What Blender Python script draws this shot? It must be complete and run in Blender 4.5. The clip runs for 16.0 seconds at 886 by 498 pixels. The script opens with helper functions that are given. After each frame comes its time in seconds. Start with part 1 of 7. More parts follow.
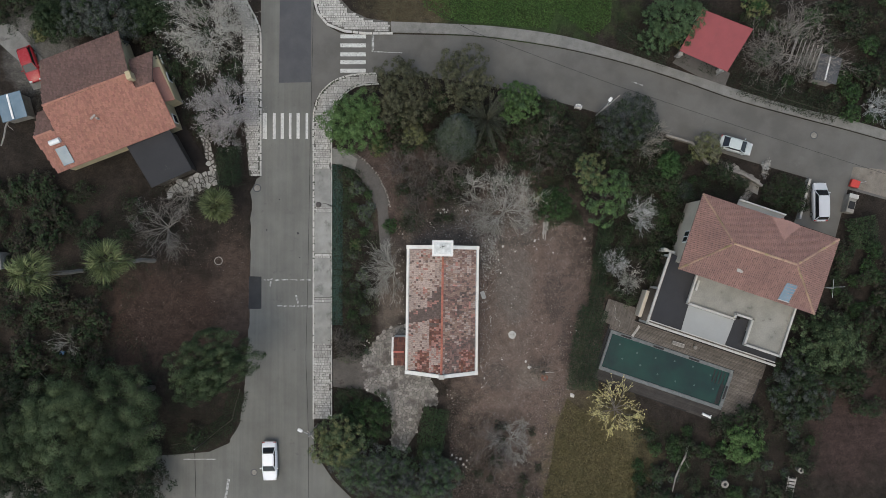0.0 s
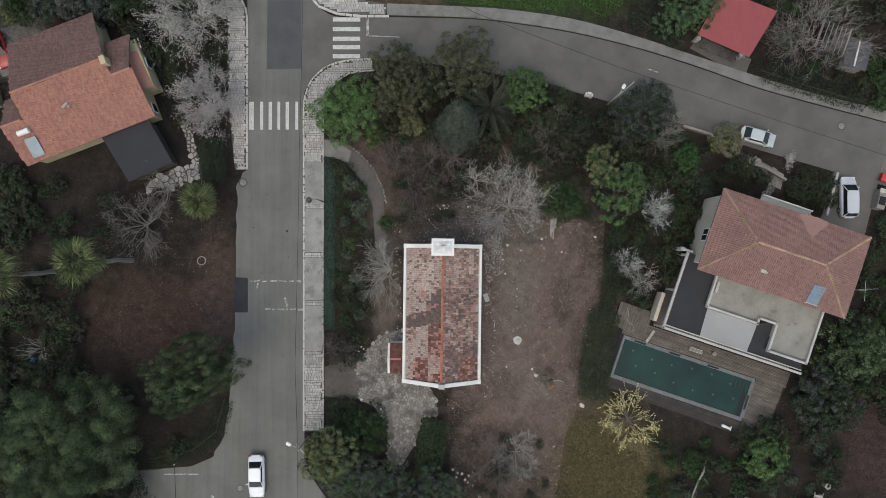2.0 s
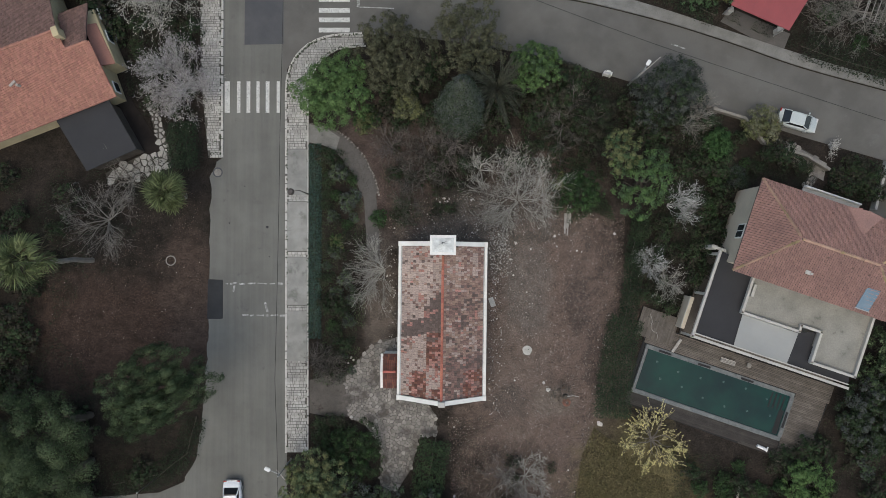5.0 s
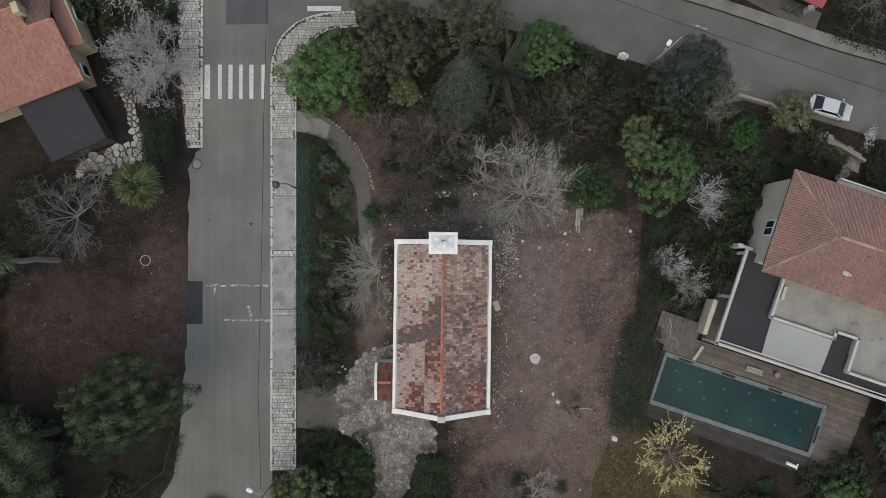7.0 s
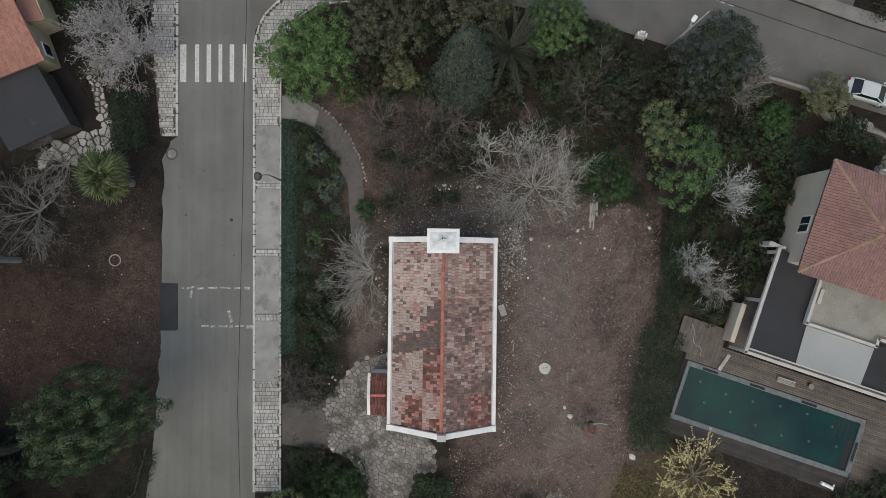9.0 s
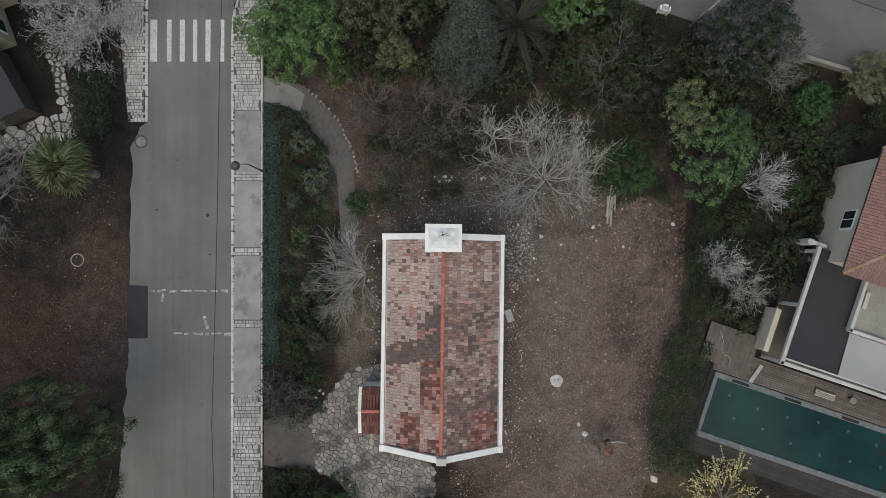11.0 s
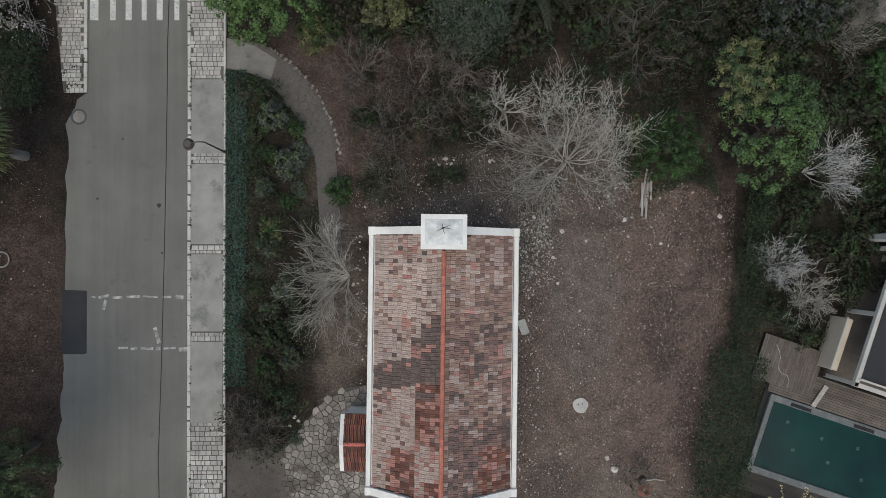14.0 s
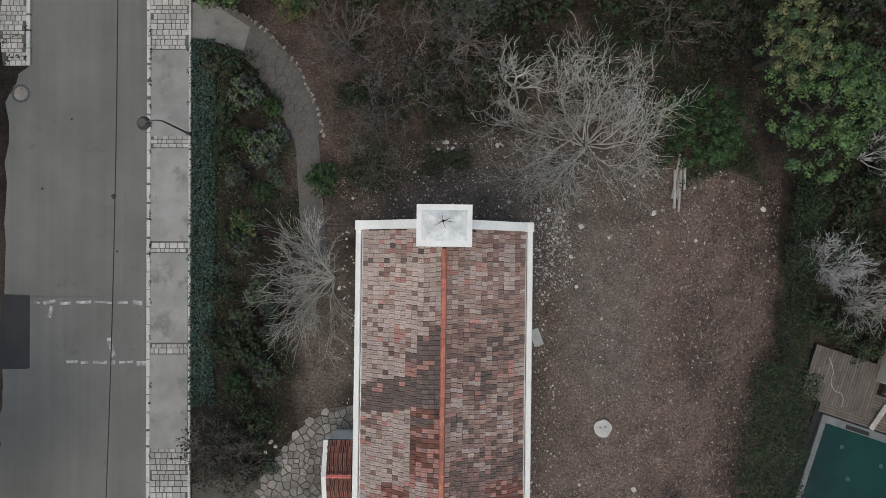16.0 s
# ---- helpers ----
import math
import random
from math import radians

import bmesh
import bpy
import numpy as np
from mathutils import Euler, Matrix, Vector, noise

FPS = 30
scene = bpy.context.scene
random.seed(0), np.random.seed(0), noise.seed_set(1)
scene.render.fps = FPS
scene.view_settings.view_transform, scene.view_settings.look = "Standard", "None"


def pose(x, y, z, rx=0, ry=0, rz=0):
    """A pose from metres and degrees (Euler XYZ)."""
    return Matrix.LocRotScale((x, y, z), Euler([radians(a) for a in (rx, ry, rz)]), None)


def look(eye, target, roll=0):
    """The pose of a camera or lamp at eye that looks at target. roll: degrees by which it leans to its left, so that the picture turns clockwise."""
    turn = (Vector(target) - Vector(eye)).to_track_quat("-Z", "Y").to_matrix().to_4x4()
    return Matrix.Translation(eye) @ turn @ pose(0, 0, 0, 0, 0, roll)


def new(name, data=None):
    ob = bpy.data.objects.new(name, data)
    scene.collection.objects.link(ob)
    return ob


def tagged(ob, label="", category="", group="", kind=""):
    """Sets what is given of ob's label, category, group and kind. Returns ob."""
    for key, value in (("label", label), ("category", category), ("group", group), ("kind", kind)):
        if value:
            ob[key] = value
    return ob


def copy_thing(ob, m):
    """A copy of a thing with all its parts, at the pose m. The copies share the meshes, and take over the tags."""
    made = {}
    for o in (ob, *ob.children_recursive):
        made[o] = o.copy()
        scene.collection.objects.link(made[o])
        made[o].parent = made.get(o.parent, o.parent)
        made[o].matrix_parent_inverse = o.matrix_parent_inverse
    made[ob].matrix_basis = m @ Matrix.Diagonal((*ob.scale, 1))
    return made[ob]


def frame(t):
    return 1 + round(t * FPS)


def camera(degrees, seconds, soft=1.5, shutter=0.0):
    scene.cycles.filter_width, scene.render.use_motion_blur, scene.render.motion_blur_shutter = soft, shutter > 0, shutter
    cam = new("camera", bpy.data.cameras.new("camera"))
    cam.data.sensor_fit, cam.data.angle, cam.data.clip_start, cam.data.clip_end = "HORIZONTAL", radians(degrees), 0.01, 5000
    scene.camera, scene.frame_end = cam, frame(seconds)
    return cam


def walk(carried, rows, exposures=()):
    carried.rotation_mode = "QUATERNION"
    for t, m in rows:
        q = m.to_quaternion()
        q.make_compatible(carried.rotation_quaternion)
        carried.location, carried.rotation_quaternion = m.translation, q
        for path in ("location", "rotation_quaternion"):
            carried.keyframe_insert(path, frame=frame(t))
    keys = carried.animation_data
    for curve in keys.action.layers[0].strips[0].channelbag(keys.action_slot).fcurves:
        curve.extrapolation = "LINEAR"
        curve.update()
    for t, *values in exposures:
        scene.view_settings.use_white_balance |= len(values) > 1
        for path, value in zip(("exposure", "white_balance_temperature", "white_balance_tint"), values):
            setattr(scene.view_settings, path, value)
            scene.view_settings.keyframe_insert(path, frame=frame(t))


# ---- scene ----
# camera: a drone that sinks, drifting slightly south, looking straight down
cam = camera(65.5, 16.0, soft=0.8)
TOP, SINK = 81.4, 45.71
HEIGHTS = [(t, TOP - SINK * t / 16.0) for t in range(0, 17, 2)]
walk(cam, [(t, pose(0.0007 * h, 0.0076 * h, h, 0.655, -0.059, 0)) for t, h in HEIGHTS],
     exposures=[(0.0, 0.51, 7000, 4), (16.0, 0.33, 7000, 4)])

# overcast daylight
world = bpy.data.worlds.new("overcast_sky")
scene.world = world
world.use_nodes = True
wn = world.node_tree
sky = wn.nodes.new("ShaderNodeTexSky")
sky.sky_type = "NISHITA"
sky.sun_disc = False
sky.sun_elevation, sky.sun_rotation = radians(66), radians(200)
sky.air_density, sky.dust_density, sky.ozone_density = 1.0, 3.0, 1.0
wn.links.new(sky.outputs["Color"], wn.nodes["Background"].inputs["Color"])
wn.nodes["Background"].inputs["Strength"].default_value = 0.15
sun = new("sun", bpy.data.lights.new("sun", "SUN"))
sun.data.energy, sun.data.angle, sun.data.color = 0.5, radians(70), (1.0, 0.96, 0.9)
SUN_EL, SUN_AZ = radians(66), radians(200)
sun.matrix_world = look((30 * math.sin(SUN_AZ) * math.cos(SUN_EL), 30 * math.cos(SUN_AZ) * math.cos(SUN_EL), 30 * math.sin(SUN_EL)), (0, 0, 0))

# ---- materials ----


def node(nt, kind, **vals):
    n = nt.nodes.new(kind)
    for k, v in vals.items():
        n.inputs[k].default_value = v
    return n


def mixrgb(nt, fac, a, b, blend="MIX"):
    n = nt.nodes.new("ShaderNodeMix")
    n.data_type, n.blend_type = "RGBA", blend
    for sock, val in ((n.inputs[0], fac), (n.inputs[6], a), (n.inputs[7], b)):
        if isinstance(val, bpy.types.NodeSocket):
            nt.links.new(val, sock)
        elif isinstance(val, tuple):
            sock.default_value = (*val, 1.0)
        else:
            sock.default_value = val
    return n.outputs[2]


def ramp(nt, val, lo, hi, a=0.0, b=1.0):
    n = node(nt, "ShaderNodeMapRange", **{"From Min": lo, "From Max": hi, "To Min": a, "To Max": b})
    nt.links.new(val, n.inputs["Value"])
    return n.outputs[0]


def mat(name, c1, c2, scale=1.0, fine=14.0, rough=0.85, bump=0.25, island=0.0, loose=0.0, metal=0.0, grain=0.25, zones=(), stain=None, gloss=0.5, streak=False):
    """Two colours in broad patches, fine grain, relief; island and loose vary whole pieces."""
    m = bpy.data.materials.new(name)
    m.use_nodes = True
    nt = m.node_tree
    bsdf = nt.nodes["Principled BSDF"]
    geo = nt.nodes.new("ShaderNodeNewGeometry")
    n1 = node(nt, "ShaderNodeTexNoise", Scale=scale, Detail=5.0, Roughness=0.6)
    n2 = node(nt, "ShaderNodeTexNoise", Scale=fine, Detail=4.0, Roughness=0.65)
    for n in (n1, n2):
        nt.links.new(geo.outputs["Position"], n.inputs["Vector"])
    col = mixrgb(nt, ramp(nt, n1.outputs[0], 0.36, 0.64), c1, c2)
    for cx, cy, rx, ry, colour in zones:
        sub = nt.nodes.new("ShaderNodeVectorMath")
        sub.operation = "SUBTRACT"
        nt.links.new(geo.outputs["Position"], sub.inputs[0])
        sub.inputs[1].default_value = (cx, cy, 0)
        mul = nt.nodes.new("ShaderNodeVectorMath")
        mul.operation = "MULTIPLY"
        nt.links.new(sub.outputs[0], mul.inputs[0])
        mul.inputs[1].default_value = (1 / rx, 1 / ry, 0)
        ln = nt.nodes.new("ShaderNodeVectorMath")
        ln.operation = "LENGTH"
        nt.links.new(mul.outputs[0], ln.inputs[0])
        nz = node(nt, "ShaderNodeTexNoise", Scale=0.45, Detail=6.0, Roughness=0.65)
        nt.links.new(geo.outputs["Position"], nz.inputs["Vector"])
        add = nt.nodes.new("ShaderNodeMath")
        add.operation = "ADD"
        nt.links.new(ln.outputs["Value"], add.inputs[0])
        nt.links.new(ramp(nt, nz.outputs[0], 0.2, 0.8, -0.45, 0.45), add.inputs[1])
        col = mixrgb(nt, ramp(nt, add.outputs[0], 1.25, 0.7), col, colour)
    if zones:
        n4 = node(nt, "ShaderNodeTexNoise", Scale=1.1, Detail=8.0, Roughness=0.7)
        nt.links.new(geo.outputs["Position"], n4.inputs["Vector"])
        col = mixrgb(nt, 1.0, col, mixrgb(nt, ramp(nt, n4.outputs[0], 0.33, 0.67), (0.62, 0.62, 0.62), (1.28, 1.25, 1.22)), "MULTIPLY")
        n6 = node(nt, "ShaderNodeTexNoise", Scale=5.5, Detail=3.0, Roughness=0.7)
        nt.links.new(geo.outputs["Position"], n6.inputs["Vector"])
        col = mixrgb(nt, 1.0, col, mixrgb(nt, ramp(nt, n6.outputs[0], 0.36, 0.64), (0.74, 0.72, 0.71), (1.26, 1.25, 1.24)), "MULTIPLY")
    if streak:
        mul = nt.nodes.new("ShaderNodeVectorMath")
        mul.operation = "MULTIPLY"
        nt.links.new(geo.outputs["Position"], mul.inputs[0])
        mul.inputs[1].default_value = (1.7, 0.05, 1.0)
        n5 = node(nt, "ShaderNodeTexNoise", Scale=1.0, Detail=4.0, Roughness=0.6)
        nt.links.new(mul.outputs[0], n5.inputs["Vector"])
        col = mixrgb(nt, 1.0, col, mixrgb(nt, ramp(nt, n5.outputs[0], 0.35, 0.65), (0.92, 0.92, 0.92), (1.06, 1.06, 1.055)), "MULTIPLY")
    if stain:
        n3 = node(nt, "ShaderNodeTexNoise", Scale=stain[1], Detail=6.0, Roughness=0.7)
        nt.links.new(geo.outputs["Position"], n3.inputs["Vector"])
        col = mixrgb(nt, ramp(nt, n3.outputs[0], stain[2], stain[2] + 0.12), col, stain[0])
    col = mixrgb(nt, grain * 2, col, mixrgb(nt, ramp(nt, n2.outputs[0], 0.3, 0.7), (0.35, 0.35, 0.35), (1.0, 1.0, 1.0)), "MULTIPLY")
    for amount, kind, out in ((island, "ShaderNodeNewGeometry", "Random Per Island"), (loose, "ShaderNodeObjectInfo", "Random")):
        if amount:
            src = nt.nodes.new(kind).outputs[out]
            hsv = nt.nodes.new("ShaderNodeHueSaturation")
            nt.links.new(col, hsv.inputs["Color"])
            nt.links.new(ramp(nt, src, 0, 1, 1 - amount, 1 + amount), hsv.inputs["Value"])
            hsv.inputs["Hue"].default_value = 0.5
            wob = nt.nodes.new("ShaderNodeMath")
            wob.operation = "FRACT"
            sc = nt.nodes.new("ShaderNodeMath")
            sc.operation = "MULTIPLY"
            sc.inputs[1].default_value = 7.31
            nt.links.new(src, sc.inputs[0])
            nt.links.new(sc.outputs[0], wob.inputs[0])
            nt.links.new(ramp(nt, wob.outputs[0], 0, 1, 0.5 - amount * 0.025, 0.5 + amount * 0.025), hsv.inputs["Hue"])
            col = hsv.outputs["Color"]
    nt.links.new(col, bsdf.inputs["Base Color"])
    bsdf.inputs["Metallic"].default_value = metal
    bsdf.inputs["Specular IOR Level"].default_value = gloss
    nt.links.new(ramp(nt, n2.outputs[0], 0.3, 0.7, max(rough - 0.1, 0.02), min(rough + 0.1, 1.0)), bsdf.inputs["Roughness"])
    if bump:
        b = node(nt, "ShaderNodeBump", Strength=bump, Distance=0.05)
        nt.links.new(n2.outputs[0], b.inputs["Height"])
        nt.links.new(b.outputs[0], bsdf.inputs["Normal"])
    return m


def leafmat(name, c1, c2, rough=0.6):
    return mat(name, c1, c2, scale=0.5, fine=3.0, rough=rough, bump=0.0, island=0.4, loose=0.12, grain=0.15, gloss=0.1)


# Near-black base soil also carries painted shade under trees and shrubs
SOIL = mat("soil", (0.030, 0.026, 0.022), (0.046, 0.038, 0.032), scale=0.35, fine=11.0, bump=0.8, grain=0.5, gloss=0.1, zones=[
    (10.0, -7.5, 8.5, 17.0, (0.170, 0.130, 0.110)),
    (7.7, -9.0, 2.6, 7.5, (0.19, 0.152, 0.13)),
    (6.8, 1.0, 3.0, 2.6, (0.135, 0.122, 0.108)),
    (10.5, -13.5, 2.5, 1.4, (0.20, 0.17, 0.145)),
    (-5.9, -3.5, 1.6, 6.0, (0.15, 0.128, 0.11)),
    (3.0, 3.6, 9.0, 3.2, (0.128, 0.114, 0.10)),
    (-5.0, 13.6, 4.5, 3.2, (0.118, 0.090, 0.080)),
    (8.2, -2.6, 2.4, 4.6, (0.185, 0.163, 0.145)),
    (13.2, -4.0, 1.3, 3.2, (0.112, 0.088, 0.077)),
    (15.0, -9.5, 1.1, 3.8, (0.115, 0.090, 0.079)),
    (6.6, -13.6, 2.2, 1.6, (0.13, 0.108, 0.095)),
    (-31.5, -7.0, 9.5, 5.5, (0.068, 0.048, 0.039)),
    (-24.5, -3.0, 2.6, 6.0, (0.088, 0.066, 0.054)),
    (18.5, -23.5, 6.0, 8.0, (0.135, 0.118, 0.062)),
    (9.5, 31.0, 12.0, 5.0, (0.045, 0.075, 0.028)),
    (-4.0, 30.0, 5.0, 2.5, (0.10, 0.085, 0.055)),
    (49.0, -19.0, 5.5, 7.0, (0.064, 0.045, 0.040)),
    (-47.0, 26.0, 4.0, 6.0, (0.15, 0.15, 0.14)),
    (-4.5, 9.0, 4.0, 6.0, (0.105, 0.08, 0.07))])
ASPHALT = mat("asphalt", (0.132, 0.131, 0.119), (0.167, 0.165, 0.151), scale=0.22, fine=24.0, rough=0.9, bump=0.2, grain=0.12, stain=((0.105, 0.104, 0.097), 0.6, 0.62), gloss=0.2, streak=True)
ASPHALT_B = mat("brown_asphalt", (0.108, 0.104, 0.095), (0.138, 0.133, 0.122), scale=0.3, fine=20.0, rough=0.9, bump=0.2, grain=0.12, stain=((0.15, 0.145, 0.135), 0.5, 0.62), gloss=0.2)
ASPHALT_D = mat("new_asphalt", (0.034, 0.035, 0.037), (0.045, 0.046, 0.048), scale=0.8, fine=24.0, rough=0.9, bump=0.2, grain=0.15, gloss=0.2)
ASPHALT_M = mat("patched_asphalt", (0.078, 0.080, 0.086), (0.095, 0.096, 0.10), scale=0.5, fine=24.0, rough=0.9, bump=0.2, grain=0.15, gloss=0.2)
DRIVE = mat("dusty_asphalt", (0.088, 0.080, 0.071), (0.125, 0.113, 0.10), scale=0.7, fine=12.0, rough=0.9, bump=0.4, grain=0.3, stain=((0.06, 0.05, 0.043), 0.9, 0.56), gloss=0.2)
VERGE = mat("sandy_gravel", (0.19, 0.165, 0.135), (0.25, 0.22, 0.185), scale=0.9, fine=10.0, bump=0.5, grain=0.35, stain=((0.12, 0.10, 0.082), 0.8, 0.56))
PATHM = mat("worn_asphalt", (0.105, 0.098, 0.090), (0.128, 0.119, 0.109), scale=1.2, fine=9.0, bump=0.5, grain=0.3, gloss=0.2)
ROADPAINT = mat("road_paint", (0.60, 0.60, 0.57), (0.50, 0.50, 0.47), scale=1.5, fine=8.0, rough=0.7, bump=0.1, grain=0.2, stain=((0.2, 0.2, 0.19), 7.0, 0.54))
WORNPAINT = mat("worn_road_paint", (0.54, 0.54, 0.52), (0.14, 0.14, 0.13), scale=2.5, fine=9.0, rough=0.8, bump=0.1, grain=0.2)
CONCRETE = mat("concrete_slab", (0.225, 0.222, 0.205), (0.29, 0.287, 0.265), scale=0.9, fine=16.0, bump=0.2, grain=0.12, loose=0.1, stain=((0.165, 0.165, 0.148), 0.8, 0.54))
PAVE_N = mat("stained_concrete", (0.16, 0.156, 0.142), (0.225, 0.22, 0.202), scale=0.8, fine=12.0, bump=0.3, grain=0.25, stain=((0.085, 0.082, 0.072), 0.9, 0.6))
PAVER = mat("stone_paver", (0.36, 0.35, 0.322), (0.46, 0.445, 0.412), scale=1.2, fine=18.0, bump=0.4, grain=0.25, loose=0.18, island=0.18)
JOINT = mat("paver_joint", (0.085, 0.080, 0.070), (0.125, 0.119, 0.106), scale=2.0, fine=16.0, bump=0.4)
KERB = mat("kerb_stone", (0.58, 0.565, 0.53), (0.46, 0.445, 0.41), scale=1.4, fine=12.0, bump=0.3, grain=0.25, stain=((0.14, 0.13, 0.11), 1.7, 0.64))
FLAG = mat("flagstone", (0.205, 0.186, 0.164), (0.305, 0.283, 0.255), scale=1.1, fine=14.0, bump=0.5, grain=0.3, loose=0.3, stain=((0.12, 0.105, 0.09), 0.5, 0.49))
FLAGJ = mat("flagstone_joint", (0.055, 0.049, 0.041), (0.10, 0.09, 0.077), scale=0.9, fine=12.0, bump=0.5)
CRUMB = mat("stone_crumbs", (0.37, 0.33, 0.29), (0.50, 0.455, 0.41), scale=2.0, fine=10.0, bump=0.3, grain=0.3, island=0.35)
ROCK = mat("pale_rock", (0.52, 0.495, 0.455), (0.36, 0.335, 0.305), scale=2.0, fine=10.0, bump=0.5, grain=0.3, island=0.3, loose=0.2)
WHITE = mat("white_plaster", (0.76, 0.75, 0.71), (0.66, 0.645, 0.61), scale=0.9, fine=10.0, rough=0.8, bump=0.15, grain=0.08, stain=((0.42, 0.40, 0.37), 1.3, 0.66))
CAPPED = mat("weathered_white_cement", (0.70, 0.71, 0.69), (0.50, 0.51, 0.49), scale=1.6, fine=8.0, rough=0.8, bump=0.2, grain=0.15, stain=((0.30, 0.29, 0.25), 1.8, 0.62))
PLASTER = mat("grey_plaster", (0.40, 0.385, 0.35), (0.47, 0.455, 0.42), scale=0.7, fine=12.0, bump=0.15, grain=0.12)
VILLAWALL = mat("pale_cream_plaster", (0.56, 0.485, 0.375), (0.50, 0.435, 0.34), scale=0.7, fine=12.0, bump=0.1, grain=0.1)
CREAM = mat("cream_plaster", (0.50, 0.42, 0.26), (0.42, 0.35, 0.22), scale=0.7, fine=12.0, bump=0.15, grain=0.12)
STONEW = mat("stone_wall", (0.30, 0.28, 0.245), (0.22, 0.205, 0.18), scale=1.6, fine=9.0, bump=0.7, grain=0.3)
FLATROOF = mat("weathered_flat_roof", (0.29, 0.28, 0.245), (0.22, 0.212, 0.185), scale=0.5, fine=7.0, bump=0.2, grain=0.2, stain=((0.13, 0.125, 0.11), 1.0, 0.6))
TARP = mat("black_shade_cloth", (0.019, 0.019, 0.0215), (0.025, 0.025, 0.0275), scale=0.4, fine=20.0, rough=0.8, bump=0.1, grain=0.1)
SAIL = mat("pale_shade_sail", (0.29, 0.295, 0.285), (0.265, 0.27, 0.26), scale=0.4, fine=20.0, rough=0.7, bump=0.05, grain=0.05)
# Darkened deck wood for the south strip, with lens falloff in the colour
DECK_D = mat("darkened_deck", (0.040, 0.034, 0.029), (0.062, 0.053, 0.045), scale=0.8, fine=9.0, bump=0.3, grain=0.3, island=0.2)
DECK = mat("weathered_deck", (0.105, 0.088, 0.072), (0.15, 0.128, 0.107), scale=0.8, fine=9.0, bump=0.3, grain=0.25, island=0.22)
WATER = mat("green_pool_water", (0.002, 0.019, 0.020), (0.004, 0.038, 0.030), scale=0.22, fine=1.6, rough=0.12, bump=0.02, grain=0.03, gloss=0.22)
INLET = mat("pool_inlet", (0.022, 0.072, 0.064), (0.018, 0.06, 0.053), scale=2.0, fine=6.0, rough=0.3, bump=0.0)
POOLTILE = mat("pool_coping", (0.105, 0.118, 0.118), (0.165, 0.176, 0.172), scale=2.2, fine=9.0, rough=0.6, bump=0.2, grain=0.3)
SLOT = mat("dark_recess", (0.012, 0.012, 0.013), (0.016, 0.016, 0.017), scale=2.0)
BARK = mat("brown_bark", (0.062, 0.050, 0.040), (0.092, 0.077, 0.062), scale=2.0, fine=20.0, bump=0.6, grain=0.3)
GREYBARK = mat("grey_twigs", (0.32, 0.31, 0.275), (0.43, 0.415, 0.37), scale=1.0, fine=14.0, bump=0.2, island=0.25)
PALEBARK = mat("silver_twigs", (0.42, 0.42, 0.41), (0.52, 0.52, 0.51), scale=1.0, fine=14.0, bump=0.2, island=0.2)
MIDBARK = mat("grey_brown_twigs", (0.19, 0.172, 0.152), (0.27, 0.25, 0.222), scale=1.0, fine=14.0, bump=0.2, island=0.25)
DARKYARD = mat("dark_trodden_floor", (0.020, 0.016, 0.0145), (0.030, 0.024, 0.021), scale=0.8, fine=9.0, bump=0.2, grain=0.2, gloss=0.2)
DIMBARK = mat("dark_twigs", (0.115, 0.098, 0.088), (0.165, 0.145, 0.13), scale=1.0, fine=14.0, bump=0.2, island=0.3)
PALMBARK = mat("palm_trunk", (0.20, 0.18, 0.155), (0.28, 0.255, 0.225), scale=1.5, fine=14.0, bump=0.6, grain=0.3)
L_BRIGHT = leafmat("bright_green_leaves", (0.068, 0.118, 0.042), (0.098, 0.158, 0.060))
L_GREEN = leafmat("green_leaves", (0.034, 0.072, 0.026), (0.052, 0.096, 0.036))
L_LIGHT = leafmat("grey_green_leaves", (0.050, 0.085, 0.042), (0.075, 0.115, 0.056))
L_OLIVE = leafmat("olive_brown_leaves", (0.070, 0.074, 0.045), (0.098, 0.099, 0.062))
L_DARK = leafmat("dark_green_leaves", (0.026, 0.043, 0.021), (0.040, 0.060, 0.029))
L_PINE = leafmat("pine_needles", (0.066, 0.092, 0.048), (0.098, 0.130, 0.066))
L_BLUE = leafmat("blue_green_needles", (0.045, 0.057, 0.040), (0.072, 0.086, 0.060))
L_GREY = leafmat("grey_olive_leaves", (0.055, 0.062, 0.058), (0.080, 0.086, 0.080))
L_BROWN = leafmat("dark_brown_scrub", (0.035, 0.033, 0.025), (0.049, 0.045, 0.033))
L_YELLOW = leafmat("yellow_green_leaves", (0.110, 0.122, 0.055), (0.150, 0.155, 0.075))
L_LICHEN = leafmat("yellow_lichen", (0.80, 0.72, 0.32), (0.68, 0.62, 0.30))
L_TEAL = leafmat("blue_green_groundcover", (0.050, 0.088, 0.078), (0.078, 0.122, 0.106))
L_PALM = leafmat("palm_fronds", (0.086, 0.108, 0.050), (0.130, 0.152, 0.070))
L_CYCAD = leafmat("dark_palm_fronds", (0.044, 0.048, 0.036), (0.076, 0.081, 0.060))
L_STRAW = leafmat("straw_grey_leaves", (0.15, 0.15, 0.095), (0.20, 0.195, 0.13))
# Dark green leaves, also used to paint shade under trees and in hedges
L_DEEP = leafmat("shaded_deep_green_leaves", (0.019, 0.030, 0.017), (0.030, 0.044, 0.024))
L_HUSK = leafmat("withered_fronds", (0.095, 0.075, 0.048), (0.13, 0.105, 0.07))
L_SILVER = leafmat("silvery_leaves", (0.17, 0.22, 0.20), (0.22, 0.28, 0.25))
L_GRASS = leafmat("grass_blades", (0.050, 0.105, 0.030), (0.078, 0.140, 0.042))
L_DRY = leafmat("dry_grass_blades", (0.175, 0.148, 0.078), (0.13, 0.118, 0.058))
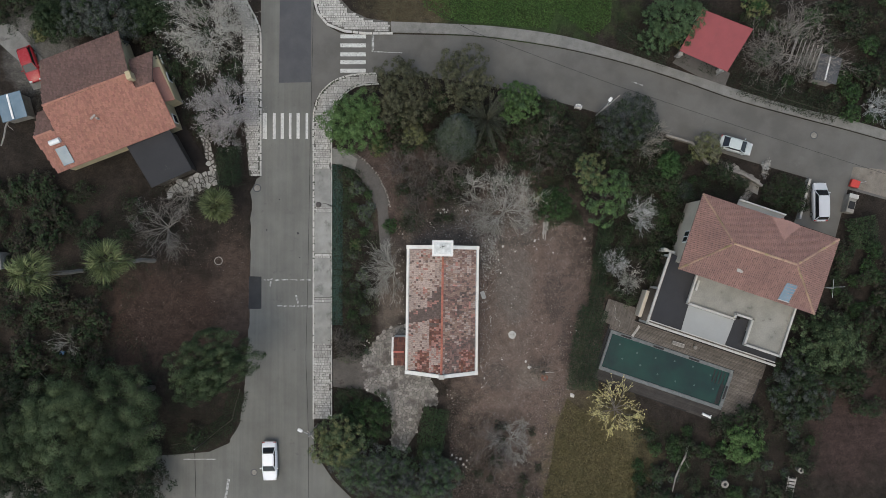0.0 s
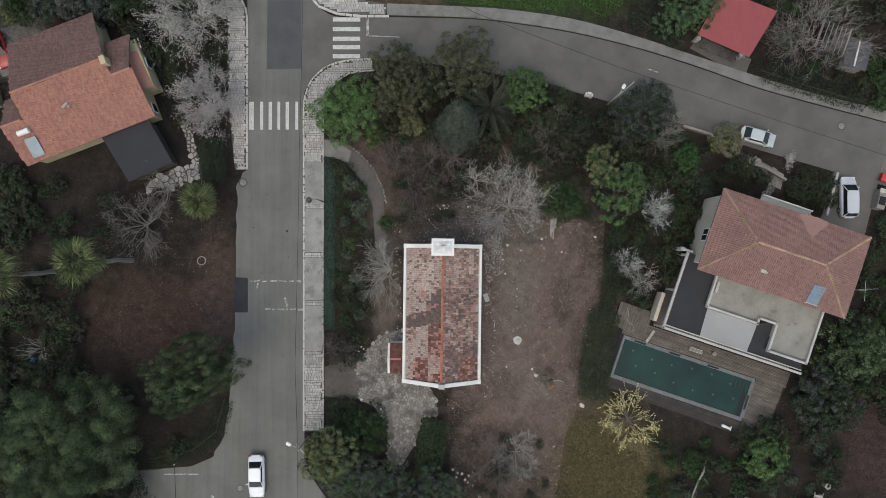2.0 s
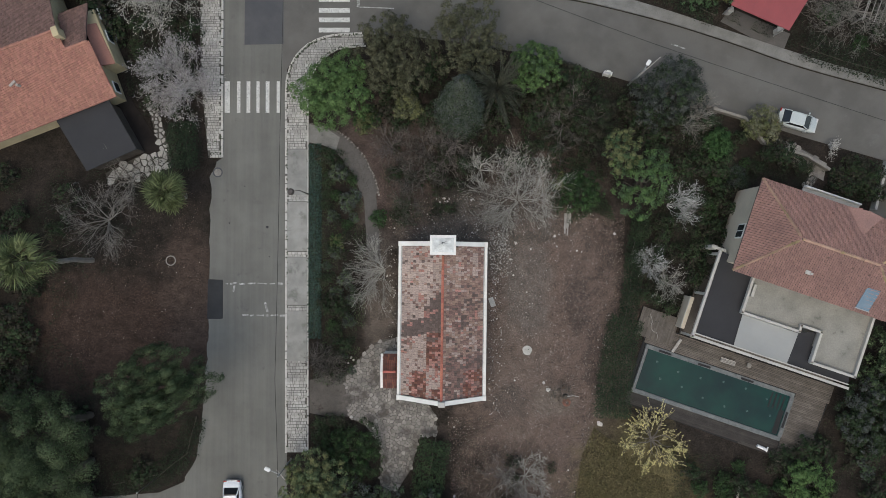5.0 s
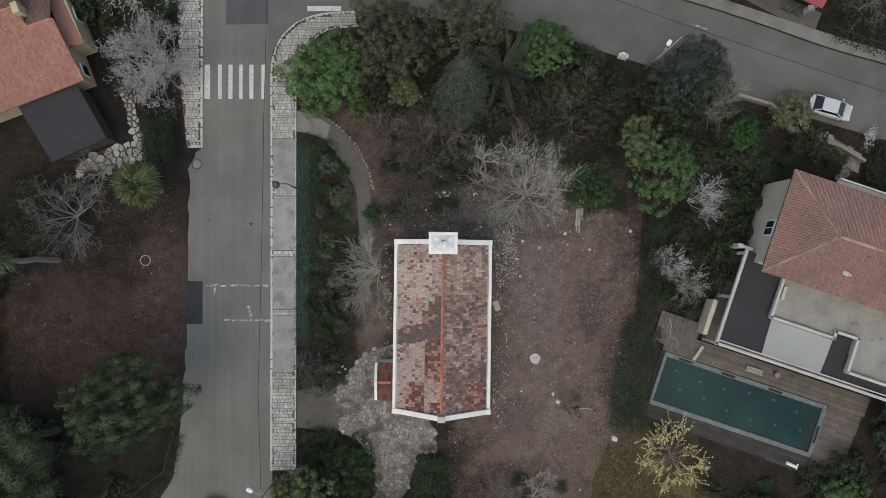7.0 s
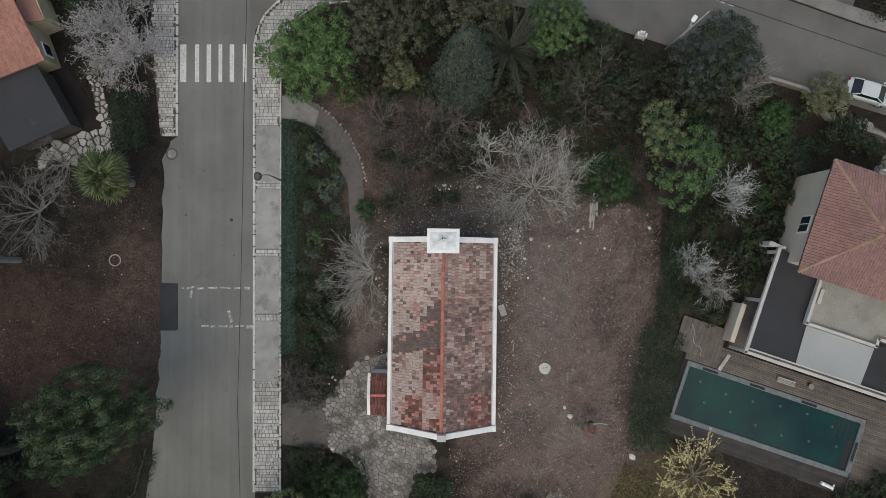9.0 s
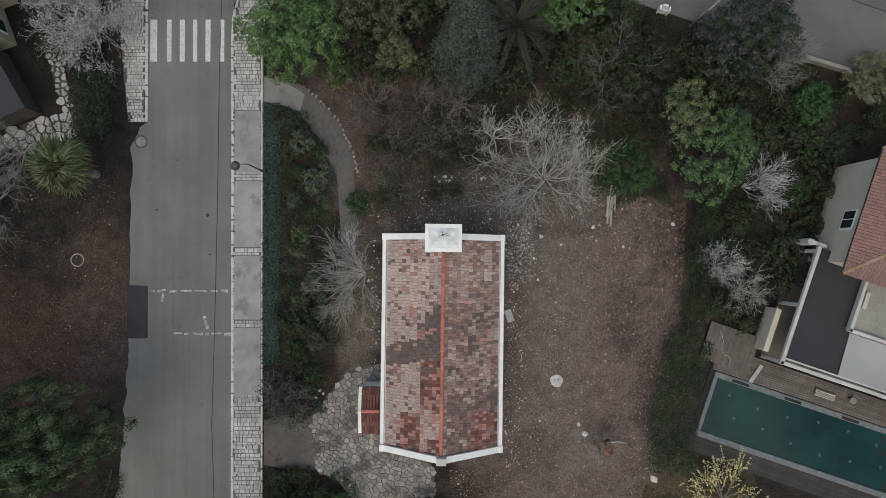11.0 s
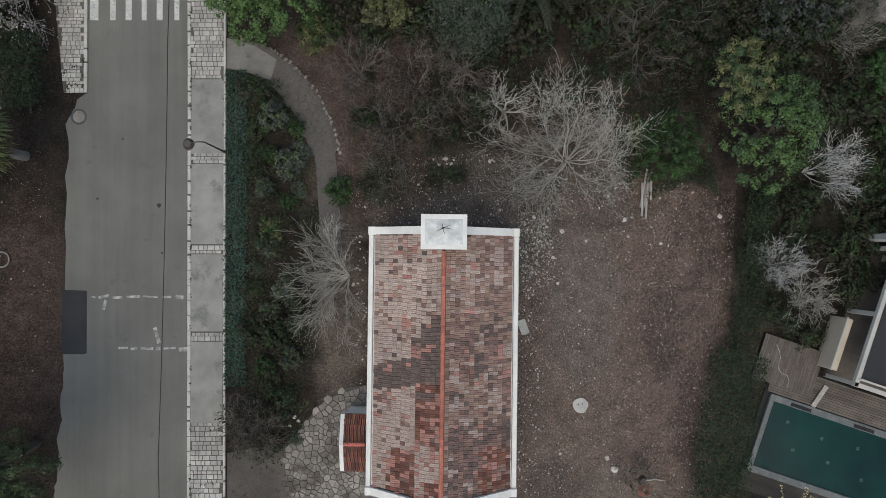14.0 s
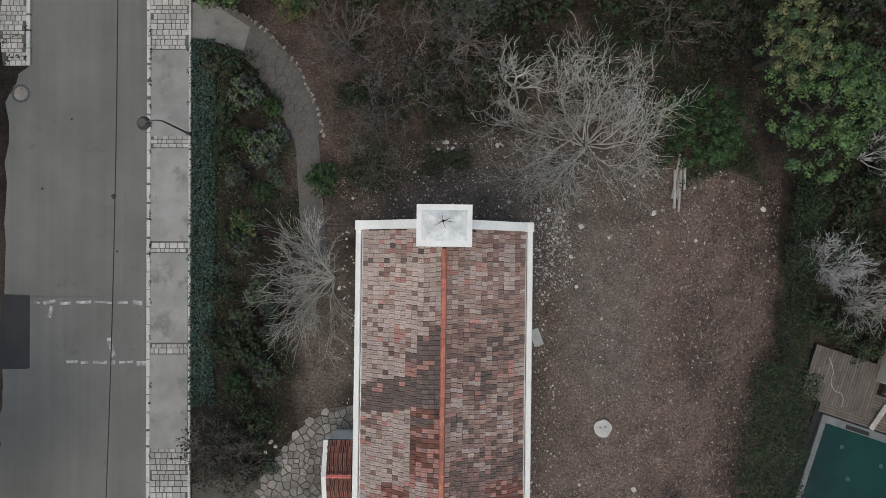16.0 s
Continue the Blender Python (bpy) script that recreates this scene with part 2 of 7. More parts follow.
L_BLOSSOM = leafmat("pale_blossom", (0.38, 0.345, 0.355), (0.31, 0.285, 0.29))
L_BUD = leafmat("pale_buds", (0.42, 0.40, 0.36), (0.50, 0.48, 0.43))
# Dark bed that shows as lines in the gaps between tiles
T_UNDER = mat("dark_roof_bed", (0.055, 0.046, 0.040), (0.075, 0.062, 0.054), scale=1.0, fine=10.0, bump=0.2)
T_PALE = mat("weathered_pale_tile", (0.481, 0.366, 0.310), (0.562, 0.450, 0.391), scale=5.0, fine=16.0, bump=0.3, grain=0.42, loose=0.15, island=0.15)
T_PINK = mat("pink_clay_tile", (0.552, 0.259, 0.203), (0.492, 0.282, 0.234), scale=5.0, fine=16.0, bump=0.3, grain=0.42, loose=0.2, island=0.2)
T_TAN = mat("tan_clay_tile", (0.445, 0.300, 0.229), (0.381, 0.264, 0.212), scale=5.0, fine=16.0, bump=0.3, grain=0.42, loose=0.18, island=0.18)
T_DARK = mat("dark_grey_tile", (0.162, 0.120, 0.102), (0.202, 0.153, 0.132), scale=5.0, fine=16.0, bump=0.3, grain=0.42, loose=0.2, island=0.2)
T_RED = mat("dark_red_clay_tile", (0.285, 0.118, 0.075), (0.175, 0.088, 0.062), scale=2.5, fine=10.0, bump=0.3, grain=0.25, loose=0.34, island=0.34)
T_BROWN = mat("brown_clay_tile", (0.348, 0.216, 0.173), (0.264, 0.173, 0.144), scale=5.0, fine=16.0, bump=0.3, grain=0.42, loose=0.24, island=0.24)
T_ORANGE = mat("orange_ridge_tile", (0.620, 0.200, 0.146), (0.493, 0.167, 0.124), scale=4.0, fine=10.0, bump=0.3, grain=0.35, loose=0.3, island=0.2)
T_VILLA = mat("terracotta_tile", (0.345, 0.198, 0.168), (0.28, 0.165, 0.143), scale=0.35, fine=8.0, bump=0.3, grain=0.25, island=0.11)
T_HIP = mat("pale_hip_tile", (0.36, 0.235, 0.17), (0.30, 0.19, 0.14), scale=1.0, fine=8.0, bump=0.3, grain=0.2, loose=0.2, island=0.2, stain=((0.26, 0.205, 0.10), 0.8, 0.5))
T_PORCH = mat("porch_clay_tile", (0.20, 0.075, 0.054), (0.13, 0.060, 0.047), scale=2.5, fine=10.0, bump=0.3, grain=0.25, island=0.4)
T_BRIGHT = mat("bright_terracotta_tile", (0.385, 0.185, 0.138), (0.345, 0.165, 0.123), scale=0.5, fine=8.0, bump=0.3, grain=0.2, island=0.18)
# Shaded copy: the north slopes' shade is in the colour; vents reuse it
T_SHADED = mat("shaded_terracotta_tile", (0.145, 0.088, 0.074), (0.175, 0.104, 0.086), scale=0.4, fine=8.0, bump=0.3, grain=0.2, island=0.2)
REDROOF = mat("red_sheet_roof", (0.29, 0.062, 0.064), (0.25, 0.055, 0.058), scale=0.6, fine=9.0, rough=0.6, bump=0.1, grain=0.12, stain=((0.20, 0.06, 0.055), 1.2, 0.62))
CARWHITE = mat("white_car_paint", (0.74, 0.75, 0.77), (0.70, 0.71, 0.73), scale=0.5, rough=0.25, bump=0.0, grain=0.02)
CARPALE = mat("pale_car_paint", (0.46, 0.50, 0.49), (0.42, 0.455, 0.45), scale=0.5, rough=0.3, bump=0.0, grain=0.03)
CARSILVER = mat("silver_car_paint", (0.52, 0.53, 0.55), (0.48, 0.49, 0.51), scale=0.5, rough=0.4, bump=0.0, grain=0.0, metal=0.05)
CARRED = mat("red_car_paint", (0.32, 0.02, 0.024), (0.29, 0.018, 0.021), scale=0.5, rough=0.25, bump=0.0, grain=0.02)
CARGLASS = mat("car_glass", (0.012, 0.014, 0.017), (0.016, 0.018, 0.021), scale=0.5, rough=0.08, bump=0.0, grain=0.0)
RUBBER = mat("black_rubber", (0.018, 0.018, 0.018), (0.024, 0.024, 0.024), scale=3.0, rough=0.8)
LAMPGLASS = mat("clear_lamp_lens", (0.6, 0.6, 0.6), (0.55, 0.55, 0.55), scale=3.0, rough=0.1, bump=0.0, grain=0.02)
TAILRED = mat("red_lamp_lens", (0.35, 0.015, 0.015), (0.3, 0.012, 0.012), scale=3.0, rough=0.15, bump=0.0, grain=0.02)
STEEL = mat("galvanised_steel", (0.42, 0.43, 0.43), (0.36, 0.37, 0.37), scale=2.0, rough=0.45, bump=0.05, metal=0.6, grain=0.1)
DARKSTEEL = mat("dark_painted_steel", (0.055, 0.046, 0.042), (0.075, 0.062, 0.056), scale=2.0, rough=0.55, bump=0.1, grain=0.15)
WHITEPAINT = mat("white_painted_metal", (0.78, 0.78, 0.76), (0.70, 0.70, 0.68), scale=2.0, rough=0.5, bump=0.05, grain=0.08)
SOLARGLASS = mat("solar_panel_glass", (0.10, 0.16, 0.21), (0.13, 0.19, 0.24), scale=1.0, rough=0.15, bump=0.0, grain=0.05)
WINGLASS = mat("window_glass", (0.020, 0.024, 0.027), (0.03, 0.034, 0.037), scale=1.0, rough=0.06, bump=0.0, grain=0.02)
OLDWOOD = mat("grey_timber", (0.30, 0.28, 0.25), (0.40, 0.375, 0.34), scale=2.0, fine=12.0, bump=0.3, grain=0.25, loose=0.25)
REDPLASTIC = mat("red_plastic", (0.55, 0.05, 0.035), (0.48, 0.04, 0.03), scale=2.0, rough=0.5, bump=0.05)
BLUEPLASTIC = mat("blue_plastic", (0.08, 0.20, 0.42), (0.06, 0.17, 0.36), scale=2.0, rough=0.5, bump=0.05)
CABLEM = mat("black_cable", (0.012, 0.012, 0.012), (0.016, 0.016, 0.016), scale=3.0)

# ---- building helpers ----
RNG = np.random.default_rng(7)


def mesh(name, verts, faces, material, idx=None):
    me = bpy.data.meshes.new(name)
    me.from_pydata([tuple(map(float, v)) for v in verts], [], faces)
    for m in (material if isinstance(material, (list, tuple)) else [material]):
        me.materials.append(m)
    if idx is not None:
        me.polygons.foreach_set("material_index", np.asarray(idx, dtype=np.int32))
    me.update()
    return me


def ease(t):
    t = min(max(t, 0.0), 1.0)
    return t * t * (3 - 2 * t)


def rise(x, y):
    """Height of the hillside: level at the street, higher in the west, falling away to the east."""
    return 0.75 * ease((-24.0 - x) / 8.0) * ease((y + 20.0) / 8.0) - 1.25 * ease((x - 13.0) / 6.5)


def lie(x, y, z=0.0):
    """A place on the hillside for a point of the level survey plan."""
    r = rise(x, y)
    s = 1 - r / 81.4
    return x * s, y * s, z + r


def thing(name, at, label, category, group="", rz=0.0, kind="", on_hill=True, size=1.0):
    ob = new(name)
    ob.empty_display_size = 0.3
    ob.matrix_basis = pose(*(lie(*at) if on_hill else at), 0, 0, rz) @ Matrix.Diagonal((size, size, size, 1))
    return tagged(ob, label, category, group, kind)


def part(name, data, material, parent, label="", kind=""):
    """A mesh or bmesh under a thing, in that thing's own space."""
    if isinstance(data, bmesh.types.BMesh):
        me = bpy.data.meshes.new(name)
        data.to_mesh(me)
        data.free()
        me.materials.append(material)
        data = me
    ob = new(name, data)
    ob.parent = parent
    return tagged(ob, label, kind=kind)


def setting(name, data, label="", category=""):
    return tagged(new(name, data), label, category, kind="structure")


def box(cx, cy, cz, sx, sy, sz, bevel=0.0, rz=0.0, bm=None):
    """A box round (cx, cy, cz), with bevelled edges."""
    own = bm or bmesh.new()
    made = bmesh.ops.create_cube(own, size=1.0, matrix=pose(cx, cy, cz, 0, 0, rz) @ Matrix.Diagonal((sx, sy, sz, 1)))
    if bevel:
        edges = list({e for v in made["verts"] for e in v.link_edges})
        bmesh.ops.bevel(own, geom=edges, offset=bevel, segments=1, affect="EDGES", profile=0.5)
    return own


def cyl(p, q, r1, r2, sides=10, bm=None):
    own = bm or bmesh.new()
    p, q = Vector(p), Vector(q)
    m = Matrix.Translation((p + q) / 2) @ (q - p).to_track_quat("Z", "Y").to_matrix().to_4x4()
    bmesh.ops.create_cone(own, cap_ends=True, segments=sides, radius1=r1, radius2=r2, depth=(q - p).length, matrix=m)
    return own


def prism(poly, z0, z1, bm=None, tops=None):
    """A solid over a plan outline; tops gives each corner its own height."""
    own = bm or bmesh.new()
    area = sum(a[0] * b[1] - b[0] * a[1] for a, b in zip(poly, poly[1:] + poly[:1]))
    tops = list(tops) if tops else [z1] * len(poly)
    if area < 0:
        poly, tops = poly[::-1], tops[::-1]
    lo = [own.verts.new((x, y, z0)) for x, y in poly]
    hi = [own.verts.new((x, y, z)) for (x, y), z in zip(poly, tops)]
    own.faces.new(hi)
    own.faces.new(lo[::-1])
    for i in range(len(poly)):
        j = (i + 1) % len(poly)
        own.faces.new((lo[i], lo[j], hi[j], hi[i]))
    return own


def smooth(points, per=6):
    """A smooth open line through plan points."""
    p = [Vector((*q, 0)) for q in points]
    p = [p[0] * 2 - p[1]] + p + [p[-1] * 2 - p[-2]]
    out = []
    for i in range(1, len(p) - 2):
        for k in range(per):
            t = k / per
            a, b, c, d = p[i - 1:i + 3]
            v = 0.5 * ((2 * b) + (c - a) * t + (2 * a - 5 * b + 4 * c - d) * t * t + (3 * b - a - 3 * c + d) * t ** 3)
            out.append((v.x, v.y))
    return out + [(p[-2].x, p[-2].y)]


def offset(line, d):
    """The line shifted to its left by d."""
    out = []
    for i, (x, y) in enumerate(line):
        a, b = line[max(i - 1, 0)], line[min(i + 1, len(line) - 1)]
        n = Vector((-(b[1] - a[1]), b[0] - a[0]))
        n.normalize()
        out.append((x + n.x * d, y + n.y * d))
    return out


def ribbon(name, left, right, z0, z1, material):
    """A solid strip between two lines of equal count, cut finely enough to follow the hillside."""
    a, b = [left[0]], [right[0]]
    for i in range(1, len(left)):
        cuts = max(1, int(math.dist(left[i - 1], left[i]) / 0.5)) if -33 < left[i][0] < -23 or 11 < left[i][0] < 22 else 1
        for line, out in ((left, a), (right, b)):
            (ax, ay), (bx, by) = line[i - 1], line[i]
            out += [(ax + (bx - ax) * k / cuts, ay + (by - ay) * k / cuts) for k in range(1, cuts + 1)]
    left, right = a, b
    n = len(left)
    v = [lie(x, y, z) for z in (z1, z0) for line in (left, right) for x, y in line]
    f = []
    for i in range(n - 1):
        f += [(n + i, n + i + 1, i + 1, i), (i, i + 1, 2 * n + i + 1, 2 * n + i), (3 * n + i, 3 * n + i + 1, n + i + 1, n + i)]
    f += [(n, 0, 2 * n, 3 * n), (n - 1, 2 * n - 1, 4 * n - 1, 3 * n - 1)]
    d, g = Vector((left[1][0] - left[0][0], left[1][1] - left[0][1])), Vector((right[0][0] - left[0][0], right[0][1] - left[0][1]))
    if d.x * g.y - d.y * g.x > 0:
        f = [q[::-1] for q in f]
    return mesh(name, v, f, material)


def inside(poly, x, y):
    hit = False
    for (ax, ay), (bx, by) in zip(poly, poly[1:] + poly[:1]):
        if (ay > y) != (by > y) and x < (bx - ax) * (y - ay) / (by - ay) + ax:
            hit = not hit
    return hit


def scatter(poly, n, gap=0.0):
    """Random plan points in an outline."""
    xs, ys = [p[0] for p in poly], [p[1] for p in poly]
    out, tries = [], 0
    while len(out) < n and tries < n * 40:
        tries += 1
        x, y = RNG.uniform(min(xs), max(xs)), RNG.uniform(min(ys), max(ys))
        if inside(poly, x, y) and (not gap or all((x - a) ** 2 + (y - b) ** 2 > gap * gap for a, b in out)):
            out.append((x, y))
    return out


def tubes(segments, sides=3):
    """Vertices and faces of tapered sticks: rows of start, end, radius, radius."""
    verts, faces = [], []
    ring = [(math.cos(2 * math.pi * k / sides), math.sin(2 * math.pi * k / sides)) for k in range(sides)]
    for p, q, r0, r1 in segments:
        d = (q - p)
        if d.length < 1e-5:
            continue
        d.normalize()
        a = d.orthogonal().normalized()
        b = d.cross(a)
        s = len(verts)
        verts += [p + (a * c + b * e) * r0 for c, e in ring] + [q + (a * c + b * e) * r1 for c, e in ring]
        faces += [(s + k, s + (k + 1) % sides, s + sides + (k + 1) % sides, s + sides + k) for k in range(sides)]
    return verts, faces


def bent(p, q, r0, r1, wobble, steps=4):
    """Sticks along a bent limb from p to q."""
    p, q = Vector(p), Vector(q)
    pts = [p.lerp(q, i / steps) + (Vector(RNG.normal(0, wobble, 3)) if 0 < i < steps else Vector((0, 0, 0))) for i in range(steps + 1)]
    return [(pts[i], pts[i + 1], r0 + (r1 - r0) * i / steps, r0 + (r1 - r0) * (i + 1) / steps) for i in range(steps)]


def leaf_mesh(name, centres, normals, size, material, slim=0.6, idx=None):
    """One small pointed blade for each centre, facing its normal."""
    n = len(centres)
    c, nn = np.asarray(centres), np.asarray(normals)
    nn = nn / np.maximum(np.linalg.norm(nn, axis=1, keepdims=True), 1e-6)
    t = np.cross(nn, RNG.normal(size=(n, 3)))
    t /= np.maximum(np.linalg.norm(t, axis=1, keepdims=True), 1e-6)
    b = np.cross(nn, t)
    s = (size * RNG.uniform(0.6, 1.3, n))[:, None] * 0.5
    v = np.stack([c - t * s, c - b * s * slim + nn * s * 0.15, c + t * s, c + b * s * slim + nn * s * 0.15], 1).reshape(-1, 3)
    me = bpy.data.meshes.new(name)
    me.vertices.add(4 * n)
    me.vertices.foreach_set("co", v.ravel())
    me.loops.add(4 * n)
    me.loops.foreach_set("vertex_index", np.arange(4 * n, dtype=np.int32))
    me.polygons.add(n)
    me.polygons.foreach_set("loop_start", np.arange(0, 4 * n, 4, dtype=np.int32))
    for m in (material if isinstance(material, (list, tuple)) else [material]):
        me.materials.append(m)
    if idx is not None:
        me.polygons.foreach_set("material_index", np.asarray(idx, dtype=np.int32))
    me.update(calc_edges=True)
    return me


def lobe_cloud(lobes, rc, per, low=-0.3, fuzz=0.24, gaps=0.15, shell=0.55, tight=1.0):
    """Leaf places, facings and clump numbers: rounded clumps sit over the shells of lobes (x, y, z, radius, height)."""
    cs, ns, ids, number = [], [], [], 0
    for x, y, z, r, h in lobes:
        k = max(5, int(3.4 * r * (r + h) / 2 / (rc * rc)))
        t = np.arange(k) + 0.5
        dz = 1 - (1 - low) * t / k
        ang = 2.39996 * t + RNG.uniform(0, 6.28)
        flat = np.sqrt(np.maximum(1 - dz * dz, 0))
        dirs = np.stack([flat * np.cos(ang), flat * np.sin(ang), dz], 1) + RNG.normal(0, 0.12, (k, 3))
        for d in dirs:
            if RNG.random() < gaps:
                continue
            d = d / np.linalg.norm(d)
            q = rc * RNG.uniform(0.6, 1.35)
            mid = np.array([x, y, z]) + d * np.array([r, r, h]) * RNG.uniform(0.72, 1.06)
            m = int(per * (q / rc) ** 2) + 4
            v = RNG.normal(size=(m, 3)) + (d * 0.5 + np.array([0, 0, 0.55])) * 1.3
            v /= np.linalg.norm(v, axis=1, keepdims=True)
            cs.append(mid + v * q * tight * RNG.uniform(shell, 1.1, (m, 1)) * np.array([1, 1, 0.8]))
            ns.append(v + RNG.normal(0, fuzz, (m, 3)))
            ids += [number] * m
            number += 1
    return np.concatenate(cs), np.concatenate(ns), np.array(ids)


def clump_choice(ids, share):
    """Second leaf colour for a share of whole clumps."""
    pick = RNG.random(ids.max() + 1) < share
    return (pick[ids] ^ (RNG.random(len(ids)) < 0.12)).astype(np.int32)


def make_lobes(h, r, count, flat, foot, small=1.0):
    out = [(0, 0, h - r * flat * 0.75, r * 0.62, r * flat * 0.75)]
    turn = RNG.uniform(0, 6.28)
    for i in range(count):
        a = turn + 6.283 * i / count + RNG.normal(0, 0.25)
        d = r * RNG.uniform(0.42, 0.66)
        lr = r * RNG.uniform(0.32, 0.5) * small
        out.append((d * math.cos(a), d * math.sin(a), max(foot + lr * 0.6, h - r * flat * RNG.uniform(0.7, 1.25)), lr, lr * flat))
    return out


def tree(name, xy, h, r, leaf, label, category="tree", bark=None, count=7, per=46, size=0.2, flat=0.8, foot=0.8, spread=None, second=None, share=0.0, group="", slim=0.6, small=1.0, rc=0.0, gaps=0.15, shell=0.55, fuzz=0.24, tight=1.0):
    """A leafy tree: tapered trunk with limbs, crown of clumped leaves."""
    top = thing(name, (*xy, 0), label, category, group)
    lobes = make_lobes(h, r, count, flat, foot, small)
    segs = bent((0, 0, -0.1), (0, 0, max(h * 0.45, 0.3)), 0.03 * h + 0.04, 0.02 * h + 0.03, 0.02 * h)
    for x, y, z, lr, lh in lobes:
        segs += bent((0, 0, h * RNG.uniform(0.25, 0.45)), (x, y, z), 0.009 * h + 0.02, 0.02, 0.03 * h)
    part("trunk", mesh("trunk", *tubes(segs, 6), bark or BARK), None, top)
    c, n, ids = lobe_cloud(lobes, rc or min(max(0.13 * r, 0.3), 0.6), per, gaps=gaps, shell=shell, fuzz=fuzz, tight=tight)
    mats, idx = leaf, None
    if second:
        mats = [leaf, second]
        idx = clump_choice(ids, share)
    part("crown", leaf_mesh("crown", c, n, size, mats, slim, idx), None, top)
    return top


def bare_tree(name, xy, h, r, bark, label, levels=3, stems=7, thick=1.0, tip=0.011, rise=0.42, tuft=None, tufts=0, tuft_size=0.14, category="bare tree", group="", fork=0.4, trunk=0.12, lean=(0.0, 0.0), along=False, puff=0.1, wild=0.24, fan=None):
    """A leafless tree: stems fan out from a short trunk and fork into ever finer twigs."""
    top = thing(name, (*xy, 0), label, category, group)
    stout, fine, tips = [], [], []

    def grow(p, d, length, rad, level):
        n = 4 if level else 3
        for i in range(n):
            d = (d + Vector(RNG.normal(0, wild * (1.15 if level == levels else 0.85), 3)) + Vector((0, 0, 0.04))).normalized()
            q = p + d * length / n
            r1 = max(rad * (1 - 0.75 * (i + 1) / n), tip * 0.7)
            (stout if level == levels else fine).append((p, q, max(rad * (1 - 0.75 * i / n), tip), r1))
            p = q
            if level:
                for k in range(1 + (RNG.random() < fork)):
                    side = Vector(RNG.normal(0, 1, 3))
                    side = (side - side.dot(d) * d).normalized()
                    ang = RNG.uniform(0.3, 0.85)
                    grow(p, (d * math.cos(ang) + side * math.sin(ang)).normalized(), length * RNG.uniform(0.45, 0.75), max(rad * 0.5 * (1 - 0.5 * i / n), tip), level - 1)
        tips.append(p)

    foot = Vector((0, 0, trunk * h))
    stout.append((Vector((0, 0, -0.1)), foot, 0.034 * h * thick + 0.03, 0.028 * h * thick + 0.02))
    for s in range(stems):
        t = 6.283 * (s + RNG.uniform(-0.3, 0.3)) / stems
        if fan:
            t = math.radians(fan[0] + fan[1] * (2 * (s + 0.5) / stems - 1)) + RNG.normal(0, 0.08)
        out = RNG.uniform(0.25, 1.0)
        d = Vector((r * out * math.cos(t) + lean[0], r * out * math.sin(t) + lean[1], h * rise * RNG.uniform(0.8, 1.3))).normalized()
        grow(foot * RNG.uniform(0.4, 1.0) + Vector((math.cos(t), math.sin(t), 0)) * RNG.uniform(0, 0.09) * r, d, (r + h) * 0.5, (0.021 * h + 0.016) * thick, levels)
    pts = np.array([q for _, q, _, _ in fine])
    if not lean[0] and not fan:
        off = pts[:, :2].mean(0) / pts[:, 2].mean()
        shear = lambda v: Vector((v.x - off[0] * v.z, v.y - off[1] * v.z, v.z))
        stout, fine = ([(shear(p), shear(q), a, z) for p, q, a, z in rows] for rows in (stout, fine))
        tips = [shear(p) for p in tips]
        pts = np.array([q for _, q, _, _ in fine])
    sx = r / np.percentile(np.linalg.norm(pts[:, :2], axis=1), 94)
    sz = h / np.percentile(pts[:, 2], 98)
    sc = lambda v: Vector((v.x * sx, v.y * sx, max(v.z * sz, -0.1)))
    resize = lambda rows: [(sc(p), sc(q), a, z) for p, q, a, z in rows]
    part("trunk", mesh("trunk", *tubes(resize(stout), 5), bark), None, top)
    part("twig_spray", mesh("twig_spray", *tubes(resize(fine), 3), bark), None, top, kind="stuff")
    if tuft:
        c = np.repeat(np.array([sc(t) for t in tips] + ([sc(q) for _, q, _, _ in fine] + [sc(p.lerp(q, 0.5)) for p, q, _, _ in fine] if along else [])), tufts, 0)
        c = c + RNG.normal(0, puff, c.shape)
        part("leaves", leaf_mesh("leaves", c, RNG.normal(0, 0.6, c.shape) + np.array([0, 0, 0.8]), tuft_size, tuft), None, top, kind="stuff")
    return top

# ---- ground, roads, pavements ----
GX = [-900.0, -60.0] + list(np.linspace(-33, -23, 21)) + [-5.0] + list(np.linspace(13, 24, 23)) + [60.0, 900.0]
GY = [-900.0, -40.0] + list(np.linspace(-21, -11, 11)) + [20.0, 900.0]
gv = [(x, y, rise(x, y)) for y in GY for x in GX]
gf = [(j * len(GX) + i, j * len(GX) + i + 1, (j + 1) * len(GX) + i + 1, (j + 1) * len(GX) + i) for j in range(len(GY) - 1) for i in range(len(GX) - 1)]
setting("ground", mesh("ground", gv, gf, SOIL), "dark leaf-strewn soil with painted shade, dry and grassy patches", "ground")

EDGE_W = []
for (ax, ay), (bx, by) in zip([(-22.06, 9.77), (-22.52, 8.3), (-22.68, -6.39), (-22.99, -11.72), (-23.31, -15.71), (-23.83, -19.03)], [(-22.52, 8.3), (-22.68, -6.39), (-22.99, -11.72), (-23.31, -15.71), (-23.83, -19.03), (-25.09, -21.35)]):
    for k in range(14):
        s = k / 14
        wob = noise.noise(Vector((7.0, (ay + (by - ay) * s) * 0.9, 0))) * 0.22 + noise.noise(Vector((3.0, (ay + (by - ay) * s) * 3.1, 0))) * 0.1
        EDGE_W.append((ax + (bx - ax) * s + wob, ay + (by - ay) * s))
